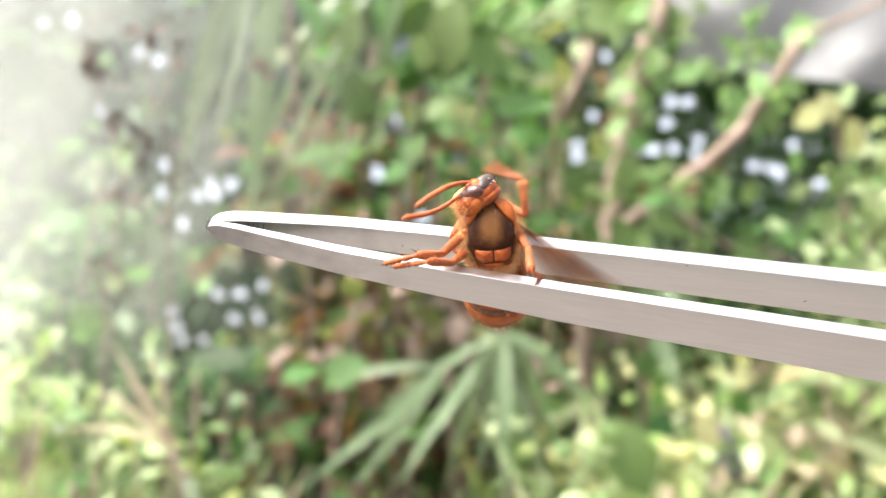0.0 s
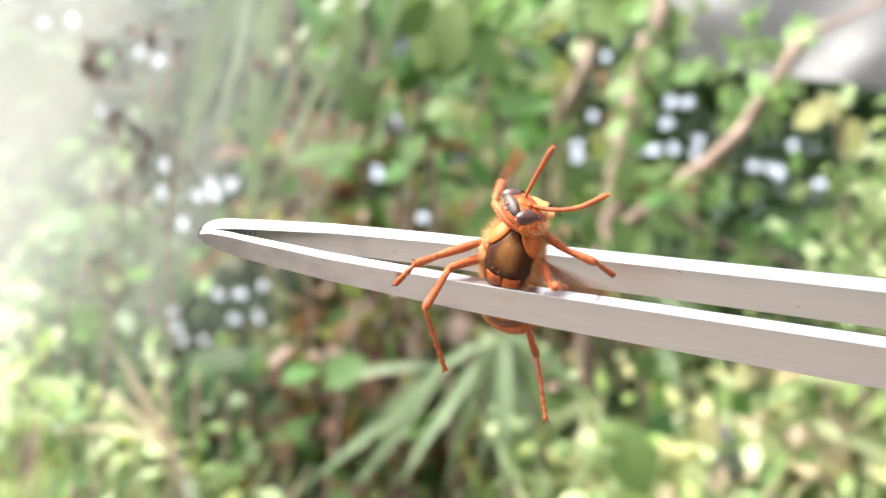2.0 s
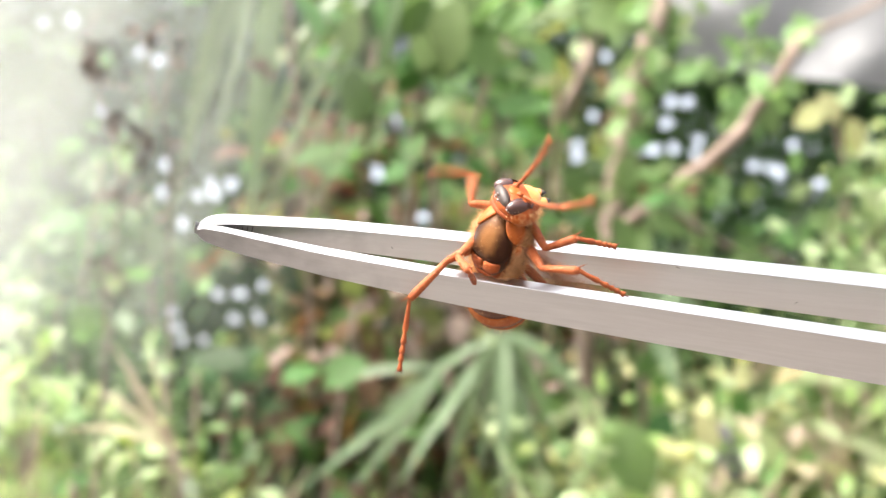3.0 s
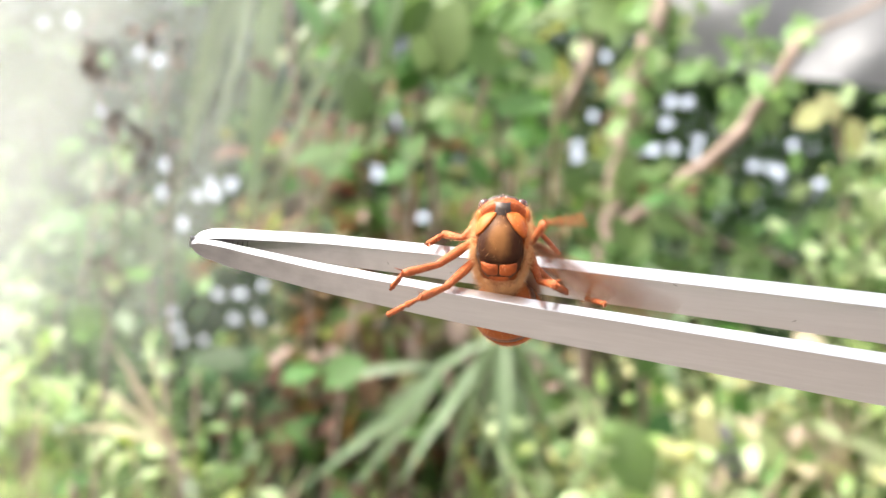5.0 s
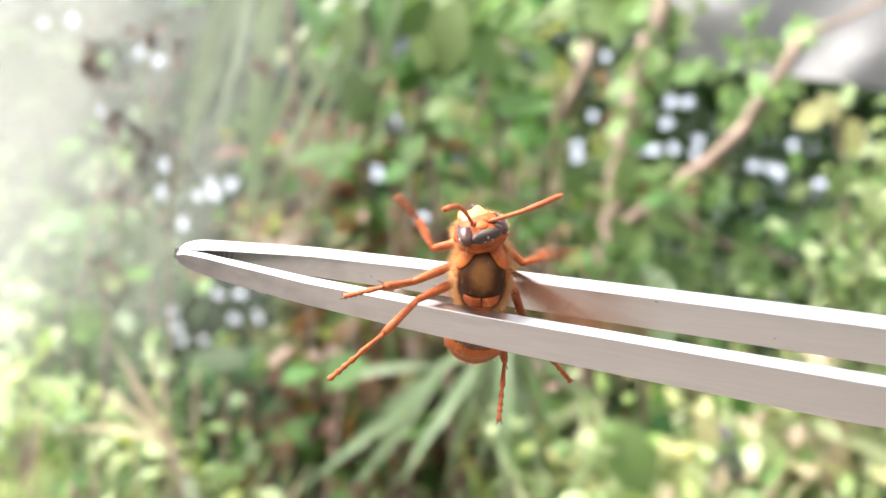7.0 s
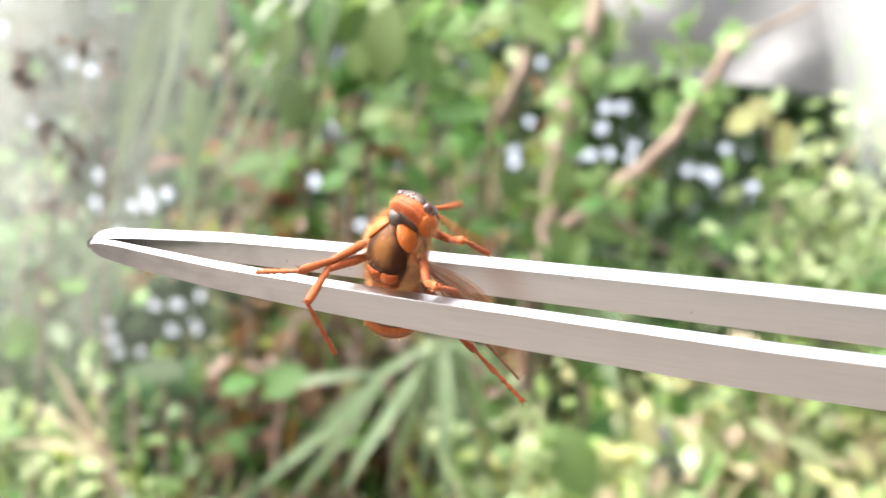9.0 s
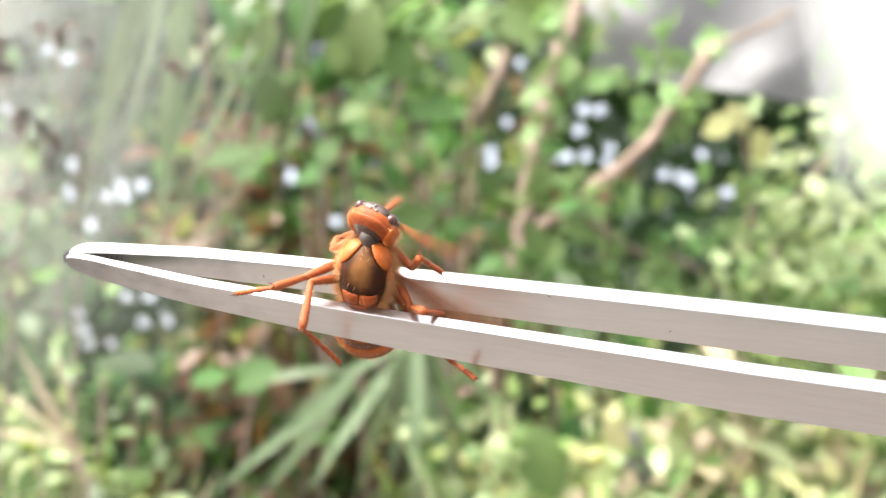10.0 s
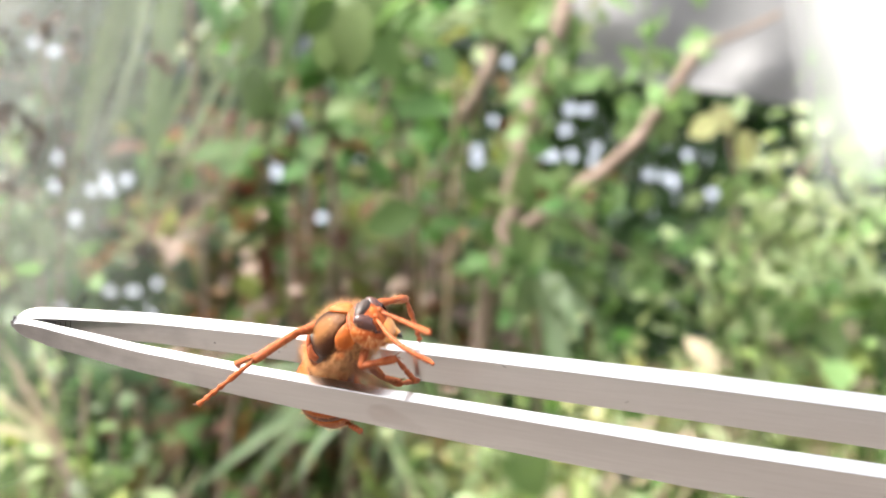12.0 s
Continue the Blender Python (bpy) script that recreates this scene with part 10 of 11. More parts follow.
    walk(legs["hind_right"][2], [
        (0, pose(0.00486, 0.00799, -0.00533, 89.5, -22.7, -22.5)), (0.25, pose(0.00748, 0.00531, -0.00795, 89.2, -22.5, 2.1)), (0.5, pose(0.00967, 0.00206, -0.00955, 89.1, -22.1, 26.6)),
        (0.75, pose(0.01046, 0.00444, -0.00848, 86.4, -22, 30.1)), (1, pose(0.01097, 0.00663, -0.007, 83.7, -21.7, 33.6)), (1.25, pose(0.00965, 0.00467, -0.00828, 97.2, -21.6, 14.7)),
        (1.5, pose(0.00807, 0.00256, -0.00913, 109.9, -17.4, -3.5)), (1.75, pose(0.0071, 0.00335, -0.01007, 115.3, -21.2, 6.2)), (2, pose(0.00605, 0.00407, -0.01086, 120.2, -25.9, 15.8)),
        (2.25, pose(0.00491, 0.00428, -0.01029, 100.3, -20.7, 0.7)), (2.5, pose(0.00375, 0.00432, -0.00934, 80, -20.7, -15.2)), (2.75, pose(0.00431, 0.00881, -0.00712, 75.3, -16.2, 6.2)),
        (3, pose(0.00472, 0.0123, -0.00359, 72.7, -10.4, 26.8)), (3.25, pose(0.00462, 0.00915, -0.00664, 77.6, -15.8, 6.2)), (3.5, pose(0.00437, 0.00513, -0.00863, 84.3, -19.1, -15.3)),
        (3.75, pose(0.00727, 0.0035, -0.00974, 93.3, -18.8, -2.5)), (4, pose(0.00991, 0.0016, -0.0096, 102.3, -20.5, 10.2)), (4.25, pose(0.01075, 0.00477, -0.00578, 95.5, -22.8, 25.6)),
        (4.5, pose(0.01025, 0.00723, -0.00056, 88.3, -23.2, 41.4)), (4.75, pose(0.01009, 0.00836, -0.0018, 84.8, -23.7, 33.4)), (5, pose(0.00967, 0.00924, -0.00287, 81.5, -24.6, 25.4)),
        (5.25, pose(0.01068, 0.00654, -0.00623, 94.1, -24.8, 17.8)), (5.5, pose(0.01077, 0.00306, -0.00854, 106.7, -23.6, 10.3)), (5.75, pose(0.01072, 0.00539, -0.00514, 98.2, -26.6, 25.6)),
        (6, pose(0.00979, 0.0072, -0.00086, 88.9, -27.5, 41.5)), (6.25, pose(0.00772, 0.00835, -0.00302, 89, -27.9, 16.1)), (6.5, pose(0.00499, 0.0086, -0.00435, 89.3, -28.3, -9.3)),
        (6.75, pose(0.00436, 0.0061, -0.00764, 101.7, -27.9, -13.4)), (7, pose(0.00355, 0.00287, -0.00976, 113.9, -26.8, -17.3)), (7.25, pose(0.00426, 0.0077, -0.00815, 89.4, -31.7, 9.1)),
        (7.5, pose(0.00477, 0.01154, -0.00488, 65.1, -26.4, 35.3)), (7.75, pose(0.00897, 0.00977, -0.00582, 73.4, -28.2, 29.8)), (8, pose(0.01267, 0.00713, -0.00592, 82, -29.4, 24)),
        (8.25, pose(0.01109, 0.00736, -0.00764, 106.2, -30.5, 42)), (8.5, pose(0.00936, 0.00747, -0.00913, 130, -37.9, 58.6)), (8.75, pose(0.0095, 0.00744, -0.00915, 129.1, -38.8, 60)),
        (8.8, pose(0.00955, 0.00743, -0.00916, 128.9, -39, 60.4)), (8.9, pose(0.00962, 0.00742, -0.00917, 128.5, -39.4, 61)), (9, pose(0.00965, 0.00741, -0.00917, 128.3, -39.6, 61.3)),
        (9.25, pose(0.00983, 0.00224, -0.01041, 108.8, -30.9, 42)), (9.5, pose(0.00885, -0.00302, -0.01005, 88.2, -28.3, 21.5)), (9.75, pose(0.01082, 0.00131, -0.00972, 79.5, -27.6, 27.9)),
        (10, pose(0.01171, 0.00564, -0.00793, 71, -26.2, 34.1)), (10.25, pose(0.01205, 0.00714, -0.007, 83, -21.1, 57.7)), (10.5, pose(0.01184, 0.0083, -0.00557, 96, -20.9, 81.4)),
        (10.6, pose(0.01131, 0.00765, -0.0065, 100.7, -20.1, 75.5)), (10.7, pose(0.00981, 0.00594, -0.0085, 111.4, -16.4, 61.9)), (10.75, pose(0.00875, 0.00484, -0.00951, 117.2, -13.1, 54.4)),
        (10.85, pose(0.00644, 0.00259, -0.01099, 126.7, -4.9, 41.3)), (11, pose(0.00451, 0.00083, -0.01166, 132.5, 2.5, 32.3)), (11.25, pose(0.00237, 0.00424, -0.01013, 98.5, 2, 33.4)),
        (11.35, pose(0.00113, 0.00601, -0.00859, 79.3, 2, 34.1)), (11.45, pose(0.00034, 0.00709, -0.00733, 66.5, 2.1, 34.5)), (11.5, pose(0.00023, 0.00724, -0.00713, 64.6, 2.2, 34.6)),
        (11.75, pose(0.00116, 0.00703, -0.0083, 53, 8.9, 45.7)), (12, pose(0.00204, 0.00734, -0.00894, 41.5, 13.7, 59.7)),
    ])
    walk(gaster, [
        (0, pose(0, 0.0003, -0.0006, 62.3, -4.9, -2.9)), (0.25, pose(0, 0.0003, -0.0006, 40.7, -3.9, -1.7)), (0.5, pose(0, 0.0003, -0.0006, 19.1, -2.5, -0.9)),
        (0.75, pose(0, 0.0003, -0.0006, 41, -4.6, -2.1)), (1, pose(0, 0.0003, -0.0006, 62.9, -6, -4)), (1.25, pose(0, 0.0003, -0.0006, 46.3, -9.7, -9.1)),
        (1.5, pose(0, 0.0003, -0.0006, 29.8, -14.6, -13.1)), (1.75, pose(0, 0.0003, -0.0006, 39.5, -11.4, -10.8)), (2, pose(0, 0.0003, -0.0006, 49.2, -8.7, -8.1)),
        (2.25, pose(0, 0.0003, -0.0006, 46, -6.8, -6)), (2.5, pose(0, 0.0003, -0.0006, 42.8, -4.7, -4)), (2.75, pose(0, 0.0003, -0.0006, 44.9, -0.5, 0.1)),
        (3, pose(0, 0.0003, -0.0006, 47.2, 3.6, 4.4)), (3.25, pose(0, 0.0003, -0.0006, 47.9, -1.4, -1.2)), (3.5, pose(0, 0.0003, -0.0006, 49, -6.4, -6.8)),
        (3.75, pose(0, 0.0003, -0.0006, 32.9, -11.2, -11)), (4, pose(0, 0.0003, -0.0006, 16.8, -17, -13.7)), (4.25, pose(0, 0.0003, -0.0006, 40.1, -13.6, -11.8)),
        (4.5, pose(0, 0.0003, -0.0006, 63.1, -11.2, -8.8)), (4.75, pose(0, 0.0003, -0.0006, 56.1, -9.3, -5.4)), (5, pose(0, 0.0003, -0.0006, 49.1, -7, -2.4)),
        (5.25, pose(0, 0.0003, -0.0006, 37.6, -13.9, -9)), (5.5, pose(0, 0.0003, -0.0006, 26.4, -22, -14.3)), (5.75, pose(0, 0.0003, -0.0006, 44.7, -16.2, -10)),
        (6, pose(0, 0.0003, -0.0006, 62.9, -11.9, -4)), (6.25, pose(0, 0.0003, -0.0006, 62.2, -12.7, -5.6)), (6.5, pose(0, 0.0003, -0.0006, 61.5, -13.5, -7.1)),
        (6.75, pose(0, 0.0003, -0.0006, 47.3, -8.2, 0.5)), (7, pose(0, 0.0003, -0.0006, 34, -1.2, 6.5)), (7.25, pose(0, 0.0003, -0.0006, 36.5, -0.2, 7.2)),
        (7.5, pose(0, 0.0003, -0.0006, 38.9, 0.8, 8)), (7.75, pose(0, 0.0003, -0.0006, 50.7, -4.8, 2.4)), (8, pose(0, 0.0003, -0.0006, 63.2, -9.1, -4.3)),
        (8.25, pose(0, 0.0003, -0.0006, 53.1, -2.4, 6.6)), (8.5, pose(0, 0.0003, -0.0006, 44.4, 6.1, 16.2)), (8.75, pose(0, 0.0003, -0.0006, 42.2, 5.8, 16)),
        (8.8, pose(0, 0.0003, -0.0006, 41.5, 5.7, 15.9)), (8.9, pose(0, 0.0003, -0.0006, 40.4, 5.6, 15.8)), (9, pose(0, 0.0003, -0.0006, 39.9, 5.5, 15.7)),
        (9.25, pose(0, 0.0003, -0.0006, 33.5, -0.9, 10.9)), (9.5, pose(0, 0.0003, -0.0006, 27.6, -7.9, 6.8)), (9.75, pose(0, 0.0003, -0.0006, 37.3, -8.1, 6.6)),
        (10, pose(0, 0.0003, -0.0006, 47, -8.4, 6.4)), (10.25, pose(0, 0.0003, -0.0006, 43.8, -5.3, 9.5)), (10.5, pose(0, 0.0003, -0.0006, 40.9, -2.1, 12.5)),
        (10.6, pose(0, 0.0003, -0.0006, 40.3, -3, 11.7)), (10.7, pose(0, 0.0003, -0.0006, 39.2, -5.3, 9.7)), (10.75, pose(0, 0.0003, -0.0006, 38.5, -6.7, 8.6)),
        (10.85, pose(0, 0.0003, -0.0006, 37.3, -9.5, 6.4)), (11, pose(0, 0.0003, -0.0006, 36.5, -11.6, 4.8)), (11.25, pose(0, 0.0003, -0.0006, 39.5, -4.5, 10.4)),
        (11.35, pose(0, 0.0003, -0.0006, 41.6, -0.7, 13.7)), (11.45, pose(0, 0.0003, -0.0006, 43.1, 1.8, 15.9)), (11.5, pose(0, 0.0003, -0.0006, 43.3, 2.2, 16.3)),
        (11.75, pose(0, 0.0003, -0.0006, 38.4, -4.7, 10.4)), (12, pose(0.00001, 0.00033, -0.00059, 36.5, -15.3, 8.9)),
    ])
    walk(wing_right, [
        (0, pose(0.0033, -0.0009, 0.0062, 163.6, 51.9, -173.1)), (0.0357, pose(0.0033, -0.0009, 0.0062, 157, 41.2, -174.9)), (0.1071, pose(0.0033, -0.0009, 0.0062, -164, 71.2, -154.1)),
        (0.1786, pose(0.0033, -0.0009, 0.0062, 166.9, 41.1, -168.1)), (0.25, pose(0.0033, -0.0009, 0.0062, -139.6, 65.9, -130.8)), (0.3214, pose(0.0033, -0.0009, 0.0062, -178.6, 39.3, -158.2)),
        (0.3929, pose(0.0033, -0.0009, 0.0062, -125, 58.1, -117.4)), (0.4643, pose(0.0033, -0.0009, 0.0062, -169.6, 37.1, -152.3)), (0.5357, pose(0.0033, -0.0009, 0.0062, -121.9, 55.8, -114.6)),
        (0.6071, pose(0.0033, -0.0009, 0.0062, -171.7, 38.8, -153)), (0.6786, pose(0.0033, -0.0009, 0.0062, -124.1, 62.1, -115.3)), (0.75, pose(0.0033, -0.0009, 0.0062, 179.3, 44.4, -157.4)),
        (0.8214, pose(0.0033, -0.0009, 0.0062, -129.1, 71.6, -118)), (0.8929, pose(0.0033, -0.0009, 0.0062, 168.6, 49.4, -163.5)), (0.9643, pose(0.0033, -0.0009, 0.0062, -135.6, 77.7, -123.1)),
        (1.0357, pose(0.0033, -0.0009, 0.0062, 165.5, 50.7, -165.4)), (1.1071, pose(0.0033, -0.0009, 0.0062, -129.8, 75.3, -117.8)), (1.1786, pose(0.0033, -0.0009, 0.0062, 176.1, 48, -158.1)),
        (1.25, pose(0.0033, -0.0009, 0.0062, -114.8, 66.3, -102.5)), (1.3214, pose(0.0033, -0.0009, 0.0062, -169.6, 47.6, -142.6)), (1.3929, pose(0.0033, -0.0009, 0.0062, -103.4, 56.6, -87)),
        (1.4643, pose(0.0033, -0.0009, 0.0062, -159.1, 47.5, -127.3)), (1.5357, pose(0.0033, -0.0009, 0.0062, -100, 53.3, -81.1)), (1.6071, pose(0.0033, -0.0009, 0.0062, -160.2, 45.9, -130.4)),
        (1.6786, pose(0.0033, -0.0009, 0.0062, -103.9, 55.1, -86.2)), (1.75, pose(0.0033, -0.0009, 0.0062, -161.4, 44.4, -133.2)), (1.8214, pose(0.0033, -0.0009, 0.0062, -104.8, 57.1, -85.9)),
        (1.8929, pose(0.0033, -0.0009, 0.0062, -160.9, 46, -129)), (1.9643, pose(0.0033, -0.0009, 0.0062, -100.6, 58.4, -77.6)), (2.0357, pose(0.0033, -0.0009, 0.0062, -160.8, 47, -127.2)),
        (2.1071, pose(0.0033, -0.0009, 0.0062, -103.6, 58.9, -81.6)), (2.1786, pose(0.0033, -0.0009, 0.0062, -165.3, 44.5, -134.6)), (2.25, pose(0.0033, -0.0009, 0.0062, -114.4, 59.3, -96.8)),
        (2.3214, pose(0.0033, -0.0009, 0.0062, -171, 40.1, -144.8)), (2.3929, pose(0.0033, -0.0009, 0.0062, -125, 58.2, -111.6)), (2.4643, pose(0.0033, -0.0009, 0.0062, -174, 36.8, -150.9)),
        (2.5357, pose(0.0033, -0.0009, 0.0062, -127.7, 57.8, -115.2)), (2.6071, pose(0.0033, -0.0009, 0.0062, -173.9, 38.5, -146.9)), (2.6786, pose(0.0033, -0.0009, 0.0062, -121.2, 60.9, -99.9)),
        (2.75, pose(0.0033, -0.0009, 0.0062, -171.8, 44.7, -132)), (2.8214, pose(0.0033, -0.0009, 0.0062, -107.4, 63.6, -72.8)), (2.8929, pose(0.0033, -0.0009, 0.0062, -167, 50.1, -114.9)),
        (2.9643, pose(0.0033, -0.0009, 0.0062, -97.1, 63.6, -53.9)), (3.0357, pose(0.0033, -0.0009, 0.0062, -165.2, 51.5, -109.9)), (3.1071, pose(0.0033, -0.0009, 0.0062, -100.1, 64, -60)),
        (3.15, pose(0.0033, -0.0009, 0.0062, -142.1, 29.8, -127.8)), (3.2, pose(0.0033, -0.0009, 0.0062, -135.3, -12.9, -161.8)), (3.2667, pose(0.0033, -0.0009, 0.0062, -135.3, -12.9, -161.8)),
        (3.35, pose(0.0033, -0.0009, 0.0062, -156, 12.8, -151.5)), (3.4, pose(0.0033, -0.0009, 0.0062, -165.6, 26.6, -149.8)), (3.4643, pose(0.0033, -0.0009, 0.0062, -176.4, 40.5, -150.8)),
        (3.5357, pose(0.0033, -0.0009, 0.0062, -126.6, 61.6, -113.4)), (3.6071, pose(0.0033, -0.0009, 0.0062, -175.9, 39.9, -150.7)), (3.6786, pose(0.0033, -0.0009, 0.0062, -126.2, 60.2, -112.4)),
        (3.75, pose(0.0033, -0.0009, 0.0062, -174.2, 38.6, -148.8)), (3.8214, pose(0.0033, -0.0009, 0.0062, -125.7, 58.2, -111.1)), (3.8929, pose(0.0033, -0.0009, 0.0062, -172.5, 37.2, -147)),
        (3.9643, pose(0.0033, -0.0009, 0.0062, -125.4, 56.8, -110.3)), (4.0357, pose(0.0033, -0.0009, 0.0062, -172.4, 37, -146.7)), (4.1071, pose(0.0033, -0.0009, 0.0062, -126.4, 59.7, -111.6)),
        (4.1786, pose(0.0033, -0.0009, 0.0062, -179.2, 41.5, -152.1)), (4.25, pose(0.0033, -0.0009, 0.0062, -132.2, 68.9, -118.3)), (4.3214, pose(0.0033, -0.0009, 0.0062, 168.5, 47.2, -162.4)),
        (4.3929, pose(0.0033, -0.0009, 0.0062, -146.9, 77.6, -133.9)), (4.4643, pose(0.0033, -0.0009, 0.0062, 158.8, 50, -170.7)), (4.5357, pose(0.0033, -0.0009, 0.0062, -156.2, 79.9, -143.4)),
        (4.6071, pose(0.0033, -0.0009, 0.0062, 159.3, 49.8, -169.7)), (4.6786, pose(0.0033, -0.0009, 0.0062, -151.5, 78.4, -137.2)), (4.75, pose(0.0033, -0.0009, 0.0062, 162.3, 48.5, -165.3)),
        (4.8214, pose(0.0033, -0.0009, 0.0062, -146.6, 76.1, -130.1)), (4.8929, pose(0.0033, -0.0009, 0.0062, 165.2, 47.2, -161)), (4.9643, pose(0.0033, -0.0009, 0.0062, -144.4, 74.5, -126.4)),
        (5.0357, pose(0.0033, -0.0009, 0.0062, 166.3, 46.7, -159.5)), (5.1071, pose(0.0033, -0.0009, 0.0062, -140.5, 73.2, -122.6)), (5.1786, pose(0.0033, -0.0009, 0.0062, 171.6, 45.6, -155.7)),
        (5.25, pose(0.0033, -0.0009, 0.0062, -131.2, 68.8, -113.9)), (5.3214, pose(0.0033, -0.0009, 0.0062, 179.2, 43.6, -150.4)), (5.3929, pose(0.0033, -0.0009, 0.0062, -125.1, 64.1, -108.3)),
        (5.4643, pose(0.0033, -0.0009, 0.0062, -176.1, 42, -147.2)), (5.5357, pose(0.0033, -0.0009, 0.0062, -123.8, 62.9, -107.2)), (5.6071, pose(0.0033, -0.0009, 0.0062, -178.6, 43, -149.6)),
        (5.6786, pose(0.0033, -0.0009, 0.0062, -129, 67.9, -113.5)), (5.75, pose(0.0033, -0.0009, 0.0062, 174.8, 48.6, -156.9)), (5.8214, pose(0.0033, -0.0009, 0.0062, -123.7, 77.3, -114.2)),
        (5.8929, pose(0.0033, -0.0009, 0.0062, 171.5, 58, -164.5)), (5.9643, pose(0.0033, -0.0009, 0.0062, -101.3, 84, -98)), (6.0357, pose(0.0033, -0.0009, 0.0062, 171.1, 61.8, -167.4)),
        (6.1071, pose(0.0033, -0.0009, 0.0062, -129.2, 83.1, -123.6)), (6.1786, pose(0.0033, -0.0009, 0.0062, 163.1, 53.3, -170.5)), (6.25, pose(0.0033, -0.0009, 0.0062, -162.1, 77.7, -151.5)),
        (6.3214, pose(0.0033, -0.0009, 0.0062, 157.2, 44.5, -172.5)), (6.3929, pose(0.0033, -0.0009, 0.0062, -170.3, 74.2, -157.9)), (6.4643, pose(0.0033, -0.0009, 0.0062, 157, 43.2, -172.8)),
        (6.5357, pose(0.0033, -0.0009, 0.0062, -169.9, 73.6, -157.6)), (6.6071, pose(0.0033, -0.0009, 0.0062, 160.7, 43.2, -170.3)), (6.6786, pose(0.0033, -0.0009, 0.0062, -149.7, 71.2, -138.4)),
        (6.75, pose(0.0033, -0.0009, 0.0062, 173.1, 42.8, -162.1)), (6.8214, pose(0.0033, -0.0009, 0.0062, -129.4, 64.8, -119.9)), (6.8929, pose(0.0033, -0.0009, 0.0062, -175, 41.1, -154.4)),
        (6.9643, pose(0.0033, -0.0009, 0.0062, -120.9, 59.6, -112.6)), (7.0357, pose(0.0033, -0.0009, 0.0062, -171.4, 40.5, -151.6)), (7.1071, pose(0.0033, -0.0009, 0.0062, -118.4, 59.8, -106)),
        (7.1786, pose(0.0033, -0.0009, 0.0062, -169.5, 43, -140)), (7.25, pose(0.0033, -0.0009, 0.0062, -110.5, 60.5, -84.8)), (7.3214, pose(0.0033, -0.0009, 0.0062, -165.3, 46.1, -121.2)),
        (7.3929, pose(0.0033, -0.0009, 0.0062, -102.7, 59.8, -63.6)), (7.4643, pose(0.0033, -0.0009, 0.0062, -161.7, 47.5, -108.2)), (7.5357, pose(0.0033, -0.0009, 0.0062, -100.5, 59.5, -57.6)),
        (7.6071, pose(0.0033, -0.0009, 0.0062, -163.8, 48.9, -112.2)), (7.6786, pose(0.0033, -0.0009, 0.0062, -100.7, 64.3, -64.8)), (7.75, pose(0.0033, -0.0009, 0.0062, -172.9, 52.1, -128.8)),
        (7.8214, pose(0.0033, -0.0009, 0.0062, -104.7, 71.4, -79)), (7.8929, pose(0.0033, -0.0009, 0.0062, 176.3, 53.5, -147)), (7.9643, pose(0.0033, -0.0009, 0.0062, -112.2, 75.8, -93)),
        (8.0357, pose(0.0033, -0.0009, 0.0062, 173.2, 53.4, -152.2)), (8.1071, pose(0.0033, -0.0009, 0.0062, -112.4, 74.6, -91.6)), (8.1786, pose(0.0033, -0.0009, 0.0062, 177.9, 51.7, -143.9)),
        (8.25, pose(0.0033, -0.0009, 0.0062, -112.6, 69.9, -85.4)), (8.3214, pose(0.0033, -0.0009, 0.0062, -176.2, 48.4, -132.3)), (8.3929, pose(0.0033, -0.0009, 0.0062, -114, 65.3, -80.3)),
        (8.4643, pose(0.0033, -0.0009, 0.0062, -173.1, 45.8, -125.4)), (8.5357, pose(0.0033, -0.0009, 0.0062, -116.5, 63.6, -81.3)), (8.6071, pose(0.0033, -0.0009, 0.0062, -173.6, 42.6, -127.9)),
        (8.6786, pose(0.0033, -0.0009, 0.0062, -122.6, 61.7, -89.1)), (8.75, pose(0.0033, -0.0009, 0.0062, -173, 38.7, -130.4)), (8.8214, pose(0.0033, -0.0009, 0.0062, -126.5, 59.3, -95.1)),
        (8.9, pose(0.0033, -0.0009, 0.0062, 128.9, 28.9, 123.8)), (8.9667, pose(0.0033, -0.0009, 0.0062, 150.3, -32.6, 75.8)), (9, pose(0.0033, -0.0009, 0.0062, 158.1, -38.1, 65.9)),
        (9.0333, pose(0.0033, -0.0009, 0.0062, 152.1, -34, 76.8)), (9.1, pose(0.0033, -0.0009, 0.0062, 141, 10.4, 136.9)), (9.1786, pose(0.0033, -0.0009, 0.0062, -170.7, 37.9, -135.2)),
        (9.25, pose(0.0033, -0.0009, 0.0062, -119.4, 58.3, -97.1)), (9.3214, pose(0.0033, -0.0009, 0.0062, -168.3, 40.1, -139.9)), (9.3929, pose(0.0033, -0.0009, 0.0062, -118.6, 56.2, -105)),
        (9.4643, pose(0.0033, -0.0009, 0.0062, -167.5, 37.8, -146.8)), (9.5357, pose(0.0033, -0.0009, 0.0062, -119.2, 55.5, -108.5)), (9.6071, pose(0.0033, -0.0009, 0.0062, -168.3, 38.8, -146.7)),
        (9.6786, pose(0.0033, -0.0009, 0.0062, -118.1, 58.5, -105.3)), (9.75, pose(0.0033, -0.0009, 0.0062, -171, 42.6, -145.4)), (9.8214, pose(0.0033, -0.0009, 0.0062, -115.6, 63.1, -99.7)),
        (9.8929, pose(0.0033, -0.0009, 0.0062, -173.8, 46.5, -144.2)), (9.9643, pose(0.0033, -0.0009, 0.0062, -113.1, 66, -95.2)), (10.0357, pose(0.0033, -0.0009, 0.0062, -174.7, 47.8, -143.4)),
